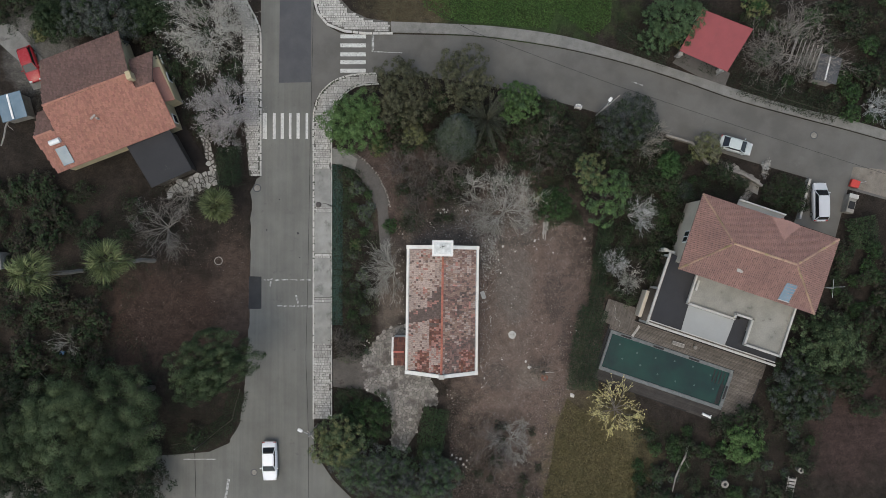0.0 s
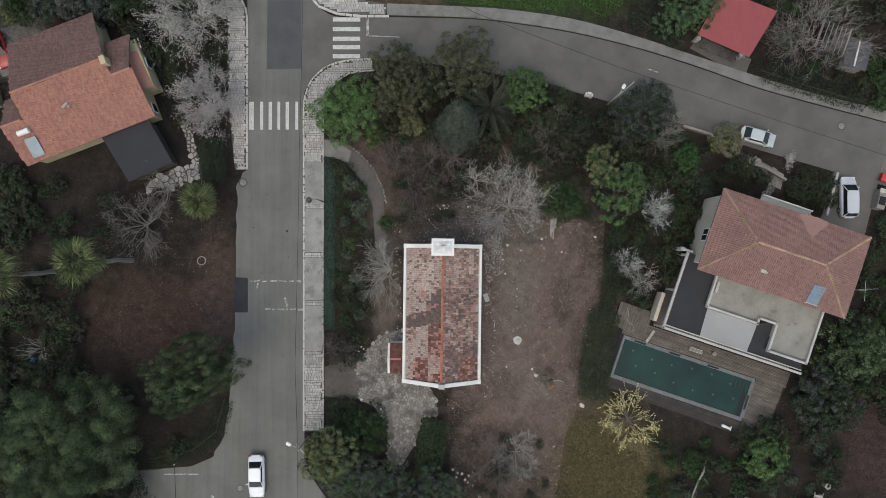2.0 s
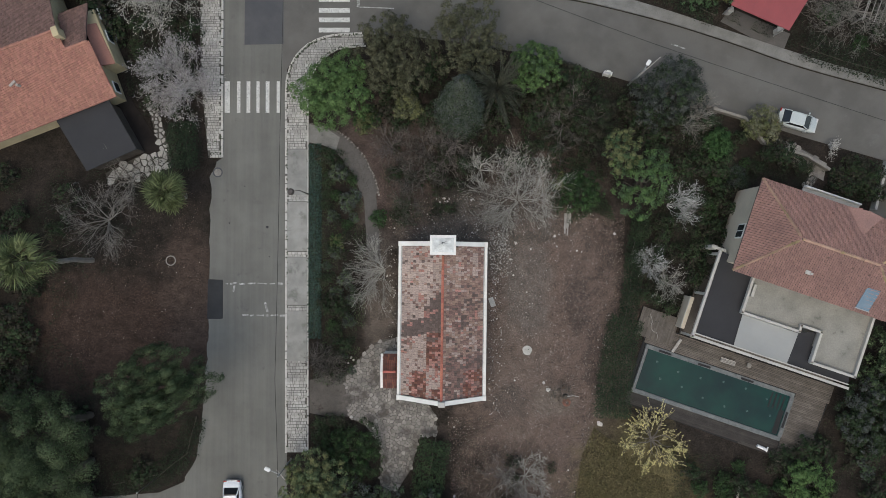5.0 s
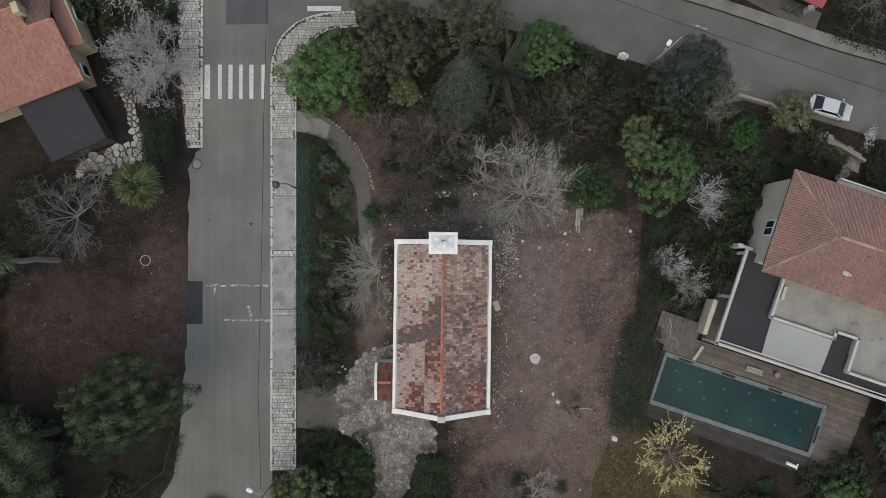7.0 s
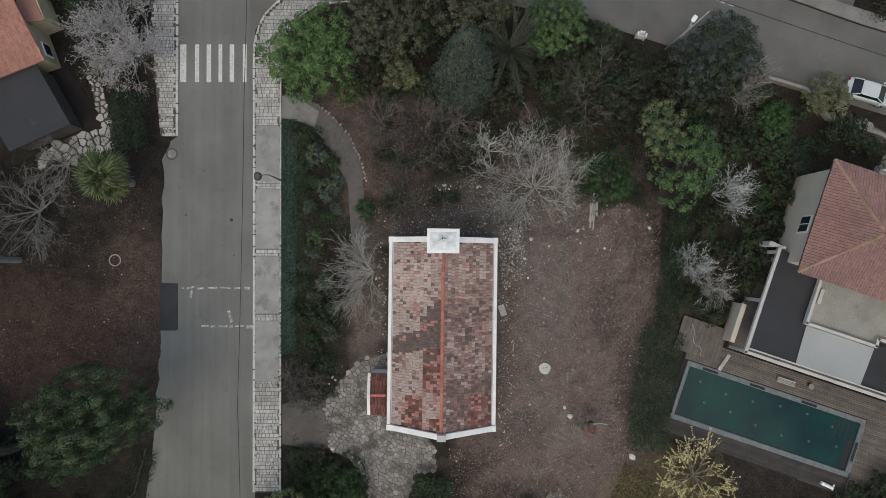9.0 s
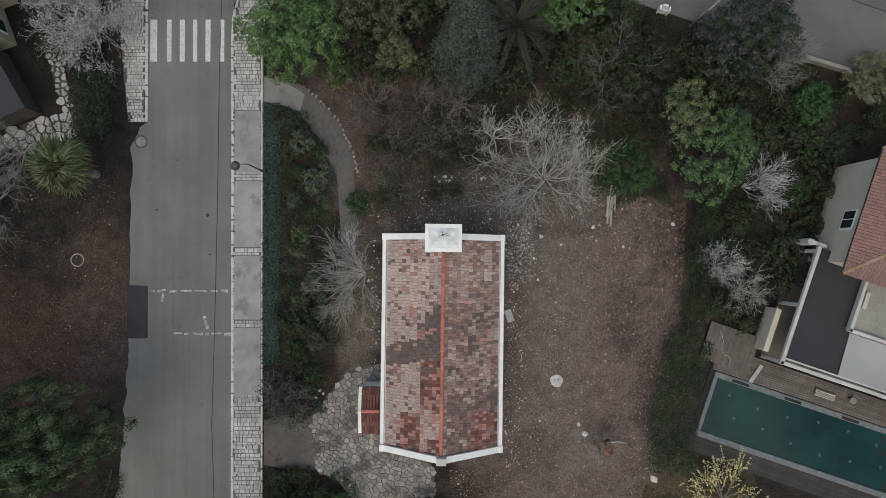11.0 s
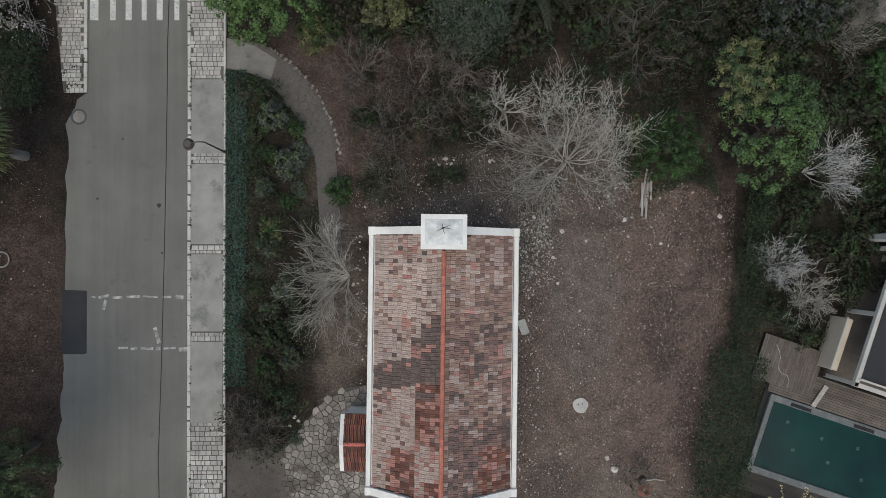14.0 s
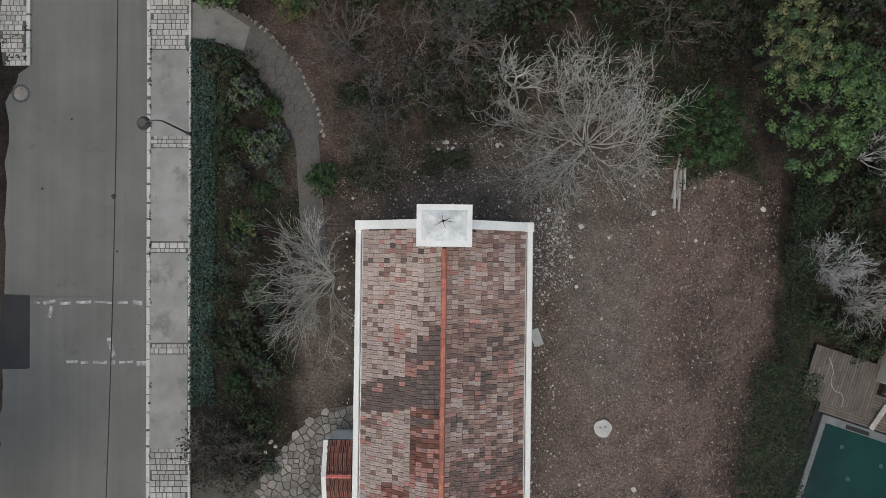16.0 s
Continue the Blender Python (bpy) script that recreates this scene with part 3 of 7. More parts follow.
MAIN_ROAD = [(-21.56, 64.96), (-21.39, 10.18)] + EDGE_W + [(-25.09, -21.35), (-27.42, -22.35), (-32.74, -22.74), (-85.24, -24.32), (-85.1, -35.57), (-23.38, -35.59), (-23.27, -68.49), (-9.39, -68.5), (-9.44, -28.98), (-12.77, -25.67), (-15.04, -22.35), (-15.05, -18.37), (-15.14, 24.4), (-15.22, 64.97)]
SIDE_NORTH = smooth([(-15.55, 30.46), (-12.2, 27.23), (-6.16, 27.03), (2.55, 26.83), (7.92, 26.29), (14.62, 25.22), (21.32, 23.61), (28.02, 21.52), (34.71, 19.17), (41.41, 17.29), (48.1, 15.55), (54.12, 13.81), (61.47, 11.66), (71.49, 8.85), (84.85, 5.1)], 4)
SIDE_SOUTH = smooth([(-15.53, 18.36), (-12.19, 21.71), (-6.16, 22.25), (2.55, 21.38), (7.91, 20.38), (14.61, 18.77), (21.3, 16.82), (26.65, 15.14), (34.01, 12.66), (42.7, 10.12), (46.71, 8.98), (54.06, 6.97), (61.41, 4.83), (71.42, 1.88), (84.77, -1.99)], 4)
me = bpy.data.meshes.new("road")
road_bm = prism(MAIN_ROAD, -0.2, 0.02)
road_bm.to_mesh(me)
road_bm.free()
me.materials.append(ASPHALT)
setting("road", me, "grey worn asphalt street with faded markings", "road")
setting("side_road", ribbon("side_road", SIDE_NORTH, SIDE_SOUTH, -0.2, 0.028, ASPHALT_B), "brownish worn asphalt side street in a bend", "road")


def sheet(name, poly, z, material, label, category):
    """A thin layer on the ground."""
    on = [lie(x, y, z) for x, y in poly]
    bm = prism([p[:2] for p in on], min(p[2] for p in on) - 0.12, 0, tops=[p[2] for p in on])
    data = bpy.data.meshes.new(name)
    bm.to_mesh(data)
    bm.free()
    data.materials.append(material)
    return setting(name, data, label, category)


sheet("asphalt_patch_north", [(-19.19, 35.17), (-15.5, 35.17), (-15.47, 21.31), (-19.28, 21.24)], 0.034, ASPHALT_M, "darker repaired strip of asphalt", "road patch")
sheet("asphalt_patch_speed_bump", [(-22.76, -1.66), (-21.29, -1.72), (-21.28, -5.46), (-21.48, -5.52), (-22.81, -5.52)], 0.05, ASPHALT_D, "nearly black fresh asphalt patch at the road edge", "road patch")
sheet("speed_bump", [(-21.29, -1.79), (-15.35, -1.79), (-15.34, -5.39), (-21.28, -5.39)], 0.04, ASPHALT, "low asphalt speed bump", "speed bump")
sheet("drive", [(-12.86, -11.45), (-8.46, -10.39), (-7.99, -15.05), (-11.46, -14.91), (-12.86, -14.65)], 0.03, DRIVE, "dusty grey asphalt entrance to the yard", "driveway")
sheet("carport_apron", [(28.37, 24.95), (34.19, 22.4), (33.38, 20.38), (27.36, 23.61)], 0.03, PATHM, "worn concrete apron before the carport", "driveway")
sheet("villa_drive", [(43.24, 9.98), (48.05, 8.64), (46.54, 2.95), (41.67, 4.63)], 0.035, ASPHALT_B, "grey asphalt parking bay beside the villa", "driveway")
sheet("gravel_verge", [(48.05, 8.98), (52.6, 7.64), (57.4, 5.63), (57.42, 8.31), (52.08, 10.99), (48.74, 11.26)], 0.04, VERGE, "pale sandy verge at the kerb", "verge")
sheet("house_drive_west", [(-52.4, 28.43), (-50.72, 28.09), (-47.01, 23.72), (-45.99, 21.03), (-48.33, 20.36), (-50.02, 23.72), (-53.73, 27.08)], 0.03, PAVE_N, "pale concrete drive beside the tiled house", "driveway")

# road markings
for i, (a, b) in enumerate([(464, 473), (482, 488.5), (496, 503), (510.5, 516.5), (524, 531), (540, 546)]):
    x0, x1 = (a + 0.6 - 782.0) * 0.0668, (b - 0.9 - 782.0) * 0.0668
    me = mesh("bar", *[[(x0, 14.58, 0.0), (x1, 14.58, 0.0), (x1, 17.65, 0.0), (x0, 17.65, 0.0)], [(0, 1, 2, 3)]], ROADPAINT)
    ob = setting("zebra_stripe" if i == 0 else f"zebra_stripe.{i:03d}", me, "worn white crossing stripe painted across the street", "road marking")
    ob.location.z = 0.026
for i, y in enumerate([63.5, 79.5, 95.5, 109.5, 124.5]):
    yy = (464.0 - y) * 0.0668
    me = mesh("bar", [(-12.02, yy - 0.23, 0), (-9.0, yy - 0.23, 0), (-9.0, yy + 0.23, 0), (-12.02, yy + 0.23, 0)], [(0, 1, 2, 3)], ROADPAINT)
    ob = setting("side_zebra_stripe" if i == 0 else f"side_zebra_stripe.{i:03d}", me, "white crossing stripe painted across the side street", "road marking")
    ob.location.z = 0.034


def paint(name, a, b, w, z, material):
    d = Vector((b[0] - a[0], b[1] - a[1], 0)).normalized()
    n = Vector((-d.y, d.x, 0)) * w / 2
    p, q = Vector(lie(*a, z)), Vector(lie(*b, z))
    return setting(name, mesh(name, [p - n, q - n, q + n, p + n], [(0, 1, 2, 3)], material), "faded white line painted on asphalt", "road marking")


for row, (u0, v0, seed) in enumerate(((-21.1, -2.1, 3), (-21.1, -5.18, 8))):
    g = np.random.default_rng(seed)
    x = u0
    while x < -15.7:
        step = g.uniform(0.25, 1.0)
        if g.random() < 0.75:
            paint("bump_dash", (x, v0 + g.normal(0, 0.03)), (x + step, v0 + g.normal(0, 0.03)), g.uniform(0.1, 0.26), 0.046, WORNPAINT)
        x += step + g.uniform(0.1, 0.35)
paint("bump_arrow", (-17.21, -3.92), (-16.94, -4.86), 0.22, 0.046, WORNPAINT)
paint("bump_arrow_north", (-20.15, -2.26), (-20.29, -2.86), 0.18, 0.046, WORNPAINT)
paint("stop_line", (-8.17, 26.96), (-8.17, 24.94), 0.28, 0.034, WORNPAINT)
paint("lane_line", (-8.04, 24.94), (-4.69, 24.81), 0.1, 0.034, WORNPAINT)
paint("junction_line", (-30.41, -23.21), (-26.62, -23.21), 0.14, 0.026, WORNPAINT)
paint("turn_arrow", (-25.08, -25.53), (-25.47, -27.98), 0.3, 0.026, WORNPAINT)
paint("side_road_scuff", (22.52, 21.39), (23.86, 20.92), 0.14, 0.034, WORNPAINT)

# oil stains
for xy, r in (((-17.0, 3.4), 0.13), ((-16.8, 0.55), 0.06), ((-20.7, 3.8), 0.07), ((-19.2, 7.4), 0.06)):
    sheet("oil_stain", [(xy[0] + r * math.cos(a) * (1 + 0.25 * math.sin(3 * a)), xy[1] + r * math.sin(a)) for a in np.linspace(0, 5.7, 11)], 0.026, ASPHALT_D, "small dark oil stain on asphalt", "stain")

# manholes
for i, (xy, r) in enumerate([((-21.84, 8.75), 0.36), ((-22.09, -24.74), 0.3), ((44.07, 15.01), 0.35)]):
    bm = cyl((0, 0, -0.05), (0, 0, 0.012), r, r, 20)
    cover = thing("manhole_cover", (*xy, 0.03), "round grey iron manhole cover set in the asphalt", "manhole cover", "manhole covers")
    part("lid", bm, STONEW, cover)
    rim = bmesh.new()
    cyl((0, 0, -0.05), (0, 0, 0.008), r * 1.35, r * 1.35, 20, rim)
    part("rim", rim, ASPHALT_M, cover)

# pavements
KERB_LINE = smooth([(-15.18, -18.5), (-15.21, -2.39), (-15.24, 10.98), (-15.26, 16.68), (-14.99, 18.62), (-14.26, 20.17), (-12.85, 21.45), (-10.85, 22.18), (-7.63, 22.45)], 6)
KERB_INNER = smooth([(-12.92, -18.5), (-12.95, -2.39), (-12.97, 10.98), (-12.98, 15.81), (-12.85, 17.35), (-12.25, 18.89), (-11.31, 19.97), (-9.91, 20.77), (-7.63, 21.04)], 6)
pavement_east = setting("pavement_east", ribbon("pavement_east", KERB_LINE, KERB_INNER, -0.2, 0.10, JOINT), "pavement of pale stone setts and concrete slabs", "pavement")
WEST_OUTER = smooth([(-21.33, 10.18), (-21.35, 19.03), (-21.37, 26.42), (-21.78, 28.44), (-22.73, 30.32), (-23.94, 32.81)], 6)
WEST_INNER = smooth([(-22.73, 10.18), (-23.21, 15.0), (-23.57, 21.04), (-23.59, 26.42), (-23.86, 28.43), (-24.54, 30.12), (-25.62, 32.14)], 5)
WEST_INNER = WEST_INNER[:len(WEST_OUTER)]
pavement_west = setting("pavement_west", ribbon("pavement_west", WEST_INNER, WEST_OUTER, -0.2, 0.10, JOINT), "pavement of pale interlocking stone setts", "pavement")
ISLAND = [(-15.16, 36.52), (-15.09, 31.0), (-14.68, 29.51), (-13.54, 28.17), (-11.53, 27.36), (-8.84, 27.09), (-6.16, 27.09), (-6.03, 28.44), (-8.85, 28.91), (-10.72, 29.79), (-11.93, 31.13), (-12.48, 36.52)]
me = bpy.data.meshes.new("pavement_north_corner")
bm = prism(ISLAND, -0.2, 0.10)
bm.to_mesh(me)
bm.free()
me.materials.append(JOINT)
pavement_corner = setting("pavement_north_corner", me, "rounded pavement corner of pale stones", "pavement")
NORTH_KERB = smooth([(-6.03, 27.23), (2.55, 26.96), (7.92, 26.43), (14.62, 25.35), (21.32, 23.74), (28.02, 21.66), (34.71, 19.31), (41.41, 17.43), (48.1, 15.68), (54.79, 13.81), (61.47, 12.06), (71.5, 9.52)], 5)
NORTH_BACK = smooth([(-6.03, 28.51), (2.55, 28.17), (7.92, 27.77), (14.62, 26.76), (21.33, 24.95), (28.02, 22.73), (34.72, 20.52), (41.41, 18.5), (48.11, 16.89), (54.79, 15.01), (61.48, 13.27), (71.51, 10.72)], 5)
setting("pavement_north", ribbon("pavement_north", NORTH_BACK, NORTH_KERB, -0.2, 0.11, PAVE_N), "narrow concrete pavement along the side street", "pavement")
PATH_MID = smooth([(-13.19, 12.55), (-11.4, 12.3), (-9.95, 11.5), (-8.75, 10.3), (-7.85, 8.9), (-7.22, 7.4), (-6.95, 5.8), (-6.85, 4.2), (-6.72, 2.3), (-6.55, 0.2)], 5)
PATH_L = offset(PATH_MID, 0.8)[:28] + offset(PATH_MID, 0.62)[28:]
PATH_R = offset(PATH_MID, -0.9)[:28] + offset(PATH_MID, -0.62)[28:]
setting("garden_path", ribbon("garden_path", PATH_L, PATH_R, -0.2, 0.05, PATHM), "cracked old asphalt garden path", "path")

sheet("path_apron", [(-12.95, 13.5), (-11.3, 13.05), (-9.95, 12.2), (-10.3, 10.95), (-11.6, 11.4), (-12.95, 11.7)], 0.058, PAVE_N, "pale concrete start of the garden path", "path")

# ---- roofs ----


def tile_shape(w, l, rise=0.018, lip=0.034):
    """One flat interlocking roof tile with a rib: x across, y up the slope, z out of it."""
    xs = [(-0.5, 0.45), (-0.42, 1), (-0.08, 1), (0.0, 0.6), (0.08, 1), (0.42, 1), (0.5, 0.45)]
    v = [(x * w, 0.0, lip + rise * k) for x, k in xs] + [(x * w, l, rise * k - 0.004) for x, k in xs] + [(x * w, 0.0, -0.012) for x, k in xs]
    f = [(i, i + 1, i + 8, i + 7) for i in range(6)] + [(14 + i, 15 + i, i + 1, i) for i in range(6)]
    return np.array(v), f


def slope_frame(o, a, up):
    """Origin, direction along the eave, direction up the slope and the outward normal."""
    o, a, up = Vector(o), Vector(a), Vector(up)
    u = (a - o).normalized()
    s = (up - o) - (up - o).dot(u) * u
    s.normalize()
    return o, u, s, u.cross(s)


def tile_places(o, a, up, outline, w, course, line_up=False):
    """Poses of the tiles that cover an outline (3D corners) on one slope."""
    o, u, s, n = slope_frame(o, a, up)
    flat = [((Vector(p) - o).dot(u), (Vector(p) - o).dot(s)) for p in outline]
    x0, x1 = min(p[0] for p in flat), max(p[0] for p in flat)
    y0, y1 = min(p[1] for p in flat), max(p[1] for p in flat)
    out, row, y = [], 0, y0
    while y < y1 - course * 0.3:
        x = x0 + w * (0.5 if line_up else RNG.uniform(0.2, 0.8))
        while x < x1:
            if inside(flat, x, y + course * 0.5):
                p = o + u * x + s * (y + RNG.normal(0, 0.008)) + n * (0.01 + RNG.uniform(0, 0.012))
                out.append((p, u, s, n))
            x += w
        y += course
        row += 1
    return out


def tiles_mesh(name, places, w, l, materials, kind_of=None, rise=0.018, lip=0.034, snug=1.0):
    base, f0 = tile_shape(w * snug, l, rise, lip)
    verts, faces, idx = [], [], []
    for p, u, s, n in places:
        k = len(verts)
        t = RNG.normal(0, 0.012)
        m = np.array([u + s * t, s - u * t, n])
        verts += list(base @ m + np.array(p))
        faces += [tuple(k + q for q in f) for f in f0]
        idx += [kind_of(p) if kind_of else 0] * len(f0)
    return mesh(name, verts, faces, materials, idx)


def slab(corners, thick):
    """A thin sheet of given 3D corners, thickened downwards."""
    n = len(corners)
    v = [tuple(c) for c in corners] + [(c[0], c[1], c[2] - thick) for c in corners]
    f = [tuple(range(n)), tuple(range(2 * n - 1, n - 1, -1))] + [(i, n + i, n + (i + 1) % n, (i + 1) % n) for i in range(n)]
    return v, f


def ridge_row(a, b, r=0.12, step=0.34):
    """Half-round cap tiles in a row from a to b."""
    a, b = Vector(a), Vector(b)
    d = (b - a)
    count = max(1, int(d.length / step))
    d.normalize()
    side = d.cross(Vector((0, 0, 1))).normalized()
    up = side.cross(d)
    verts, faces = [], []
    for i in range(count):
        p, q = a + d * step * i, a + d * step * (i + 1.06)
        k = len(verts)
        for e, rr in ((p, r * 1.16), (q, r * 0.92)):
            for j in range(5):
                t = math.pi * j / 4
                verts.append(e + side * math.cos(t) * rr + up * (math.sin(t) * rr))
        faces += [(k + j, k + j + 1, k + 6 + j, k + 5 + j) for j in range(4)] + [(k + 4, k + 3, k + 2, k + 1, k)]
    return verts, faces


# ---- the old house with the patched roof ----
HX, HY, HROT = 0.04, -5.32, -0.75
HW, HL, EAVE, RIDGE = 3.87, 7.0, 4.0, 6.72
old_house = thing("old_house", (HX, HY, 0), "white plastered house with a patched gabled tile roof", "house", rz=HROT)
walls = bmesh.new()
prism([(-HW, -HL), (HW, -HL), (HW, HL), (-HW, HL)], 0.0, EAVE - 0.25, walls)
for y0, y1 in ((-HL, -HL + 0.3), (HL - 0.3, HL)):
    v = [walls.verts.new(c) for c in [(-HW, y0, EAVE - 0.26), (HW, y0, EAVE - 0.26), (0, y0, RIDGE - 0.1), (-HW, y1, EAVE - 0.26), (HW, y1, EAVE - 0.26), (0, y1, RIDGE - 0.1)]]
    for f in ((0, 1, 2), (5, 4, 3), (0, 3, 4, 1), (1, 4, 5, 2), (2, 5, 3, 0)):
        walls.faces.new([v[k] for k in f])
part("wall", walls, WHITE, old_house)
for sx in (-1, 1):
    v, f = slab([(sx * HW, -HL + 0.2, EAVE), (sx * HW, HL - 0.2, EAVE), (0, HL - 0.2, RIDGE), (0, -HL + 0.2, RIDGE)][::sx], 0.14)
    part("roof_slope", mesh("roof_slope", v, f, T_UNDER), None, old_house)
    part("eave_parapet", box(sx * (HW + 0.06), 0, EAVE - 0.02, 0.26, 2 * HL + 0.36, 0.42, 0.03), WHITE, old_house, "whitewashed eave parapet")
    part("gutter", box(sx * (HW - 0.13), 0, EAVE + 0.06, 0.1, 2 * HL - 0.5, 0.1, 0.02), STEEL, old_house, "grey metal gutter")
    for sy in (-1, 1):
        y0, y1 = sy * (HL - 0.2), sy * (HL + 0.2)
        wid = HW + 0.18
        top = [(sx * wid, y0, EAVE + 0.12), (sx * wid, y1, EAVE + 0.12), (0, y1, RIDGE + 0.34), (0, y0, RIDGE + 0.34)]
        v, f = slab(top[::sx * sy], 0.4)
        part("gable_coping", mesh("gable_coping", v, f, WHITE), None, old_house, "whitewashed gable coping")
        part("corner_block", box(sx * HW, sy * HL, EAVE + 0.12, 0.44, 0.44, 0.4, 0.03), WHITE, old_house)
part("apex_block", box(0.02, -HL - 0.02, RIDGE + 0.28, 0.62, 0.46, 0.5, 0.03), PLASTER, old_house, "grey apex block")
v, f = ridge_row((0.0, -HL + 0.2, RIDGE + 0.06), (0.0, HL - 0.9, RIDGE + 0.06), 0.115, 0.41)
part("ridge_tiles", mesh("ridge_tiles", v, f, T_ORANGE), None, old_house, "orange half-round ridge tiles", kind="stuff")
# chimney
CHX, CHY = -0.02, 6.85
chimney = part("chimney", box(CHX, CHY, 6.26, 1.75, 1.25, 3.32, 0.03), WHITE, old_house, "broad white chimney")
cap = bmesh.new()
prism([(CHX - 1.12, CHY - 0.85), (CHX + 1.12, CHY - 0.85), (CHX + 1.12, CHY + 0.85), (CHX - 1.12, CHY + 0.85)], 7.92, 8.12, cap)
part("chimney_cap", cap, WHITE, chimney, "white concrete chimney cap")
hood = bmesh.new()
ring = [hood.verts.new(c) for c in [(CHX - 0.92, CHY - 0.62, 8.124), (CHX + 0.92, CHY - 0.62, 8.124), (CHX + 0.92, CHY + 0.62, 8.124), (CHX - 0.92, CHY + 0.62, 8.124)]]
tip = hood.verts.new((CHX - 0.05, CHY + 0.18, 8.26))
for k in range(4):
    hood.faces.new((ring[k], ring[(k + 1) % 4], tip))
part("cap_slope", hood, CAPPED, chimney, "greyed cement slope")
part("spike", cyl((CHX - 0.05, CHY + 0.18, 8.22), (CHX - 0.05, CHY + 0.18, 8.4), 0.06, 0.02, 6), SLOT, chimney, "dark iron spike")
cracks = []
for dx, dy in ((0.35, 0.12), (-0.3, -0.15), (-0.04, 0.36), (0.1, -0.3), (0.5, -0.05)):
    cracks += bent((CHX - 0.05, CHY + 0.18, 8.265), (CHX - 0.05 + dx, CHY + 0.18 + dy, 8.265 - 0.135 * max(abs(dx) / 0.97, abs(dy) / (0.44 if dy > 0 else 0.8))), 0.022, 0.008, 0.012)
part("crack", mesh("crack", *tubes(cracks, 4), SLOT), None, chimney, "dark cracks in the cap")
# windows and door on its long sides
for sx in (-1, 1):
    for y in (-4.4, -0.6, 3.4):
        w = part("window", box(sx * (HW + 0.01), y, 1.75, 0.06, 1.1, 1.3, 0.01), WHITE, old_house)
        part("pane", box(sx * (HW + 0.035), y, 1.75, 0.03, 0.9, 1.1), WINGLASS, w)
# porch
porch = part("porch", box(-4.75, -4.95, 1.06, 1.45, 3.15, 2.12, 0.02), WHITE, old_house, "small lean-out porch with its own tiled roof")
for sy, top in ((-1, -3.35), (1, -6.55)):
    a = [(-5.5, top, 2.16), (-HW - 0.2, top, 2.16), (-HW - 0.2, -4.95, 2.6), (-5.5, -4.95, 2.6)]
    v, f = slab(a[::sy], 0.1)
    part("porch_slope", mesh("porch_slope", v, f, T_UNDER), None, porch)
    v, f = slab([(-5.72, top, 2.26), (-5.5, top, 2.26), (-5.5, -4.95, 2.8), (-5.72, -4.95, 2.8)][::sy], 0.3)
    part("porch_coping", mesh("porch_coping", v, f, WHITE), None, porch, "whitewashed porch coping")
    o, a2 = (-5.5, top, 2.17), (-HW - 0.2, top, 2.17)
    # eave runs east to west, slope rises to the middle
    up = (o[0], -4.95, 2.61)
    if sy == -1:
        o, a2 = a2, o
        up = (o[0], -4.95, 2.61)
    pl = tile_places(o, a2, up, [(-5.5, top, 2.17), (-HW - 0.2, top, 2.17), (-HW - 0.2, -4.95, 2.61), (-5.5, -4.95, 2.61)], 0.21, 0.3)
    part("porch_tiles", tiles_mesh("porch_tiles", pl, 0.21, 0.33, [T_PORCH], None, 0.05, 0.07, 0.84), None, porch, kind="stuff")
v, f = ridge_row((-5.5, -4.95, 2.65), (-HW - 0.2, -4.95, 2.65), 0.11, 0.3)
part("porch_ridge", mesh("porch_ridge", v, f, T_ORANGE), None, porch, kind="stuff")

# ---- the villa by the pool ----
VX, VY, VROT = 35.1, 0.94, -18.6
villa = thing("villa", (35.28, 0.945, -1.25), "two-storey plastered villa with a hipped terracotta roof", "house", rz=VROT, on_hill=False)
part("wall", box(0.05, 0.2, 2.94, 15.2, 7.4, 5.88), VILLAWALL, villa, "pale cream plaster wall")
VH, VL, VEAVE, VTOP = 4.39, 7.97, 5.95, 7.5
R0, R1 = (-3.56, 0.0, VTOP), (3.66, 0.0, VTOP)
C = [(-VL, -VH, VEAVE), (VL, -VH, VEAVE), (VL, VH, VEAVE), (-VL, VH, VEAVE)]
for name, outline in (("south_slope", [C[0], C[1], R1, R0]), ("east_slope", [C[1], C[2], R1]), ("north_slope", [C[2], C[3], R0, R1]), ("west_slope", [C[3], C[0], R0])):
    v, f = slab(outline, 0.16)
    field = part("roof_slope", mesh("roof_slope", v, f, T_UNDER), None, villa)
    pl = tile_places(outline[0], outline[1], outline[2], outline, 0.22, 0.33, True)
    part("tile_field", tiles_mesh("tile_field", pl, 0.22, 0.345, [T_VILLA], None, 0.085, 0.075, 0.86), None, field, "rows of terracotta tiles", kind="stuff")
for a, b in ((C[0], R0), (C[3], R0), (C[1], R1), (C[2], R1), (R0, R1)):
    v, f = ridge_row((a[0], a[1], a[2] + 0.06), (b[0], b[1], b[2] + 0.06), 0.13, 0.36)
    part("hip_tiles", mesh("hip_tiles", v, f, T_HIP), None, villa, "pale hip tiles", kind="stuff")
# small cross gable to the north
ga, gb, gc = (0.0, VH + 0.05, 6.0), (3.6, VH + 0.05, 6.0), (1.8, VH + 0.05, 6.8)
gback = (1.8, 1.9, 6.87)
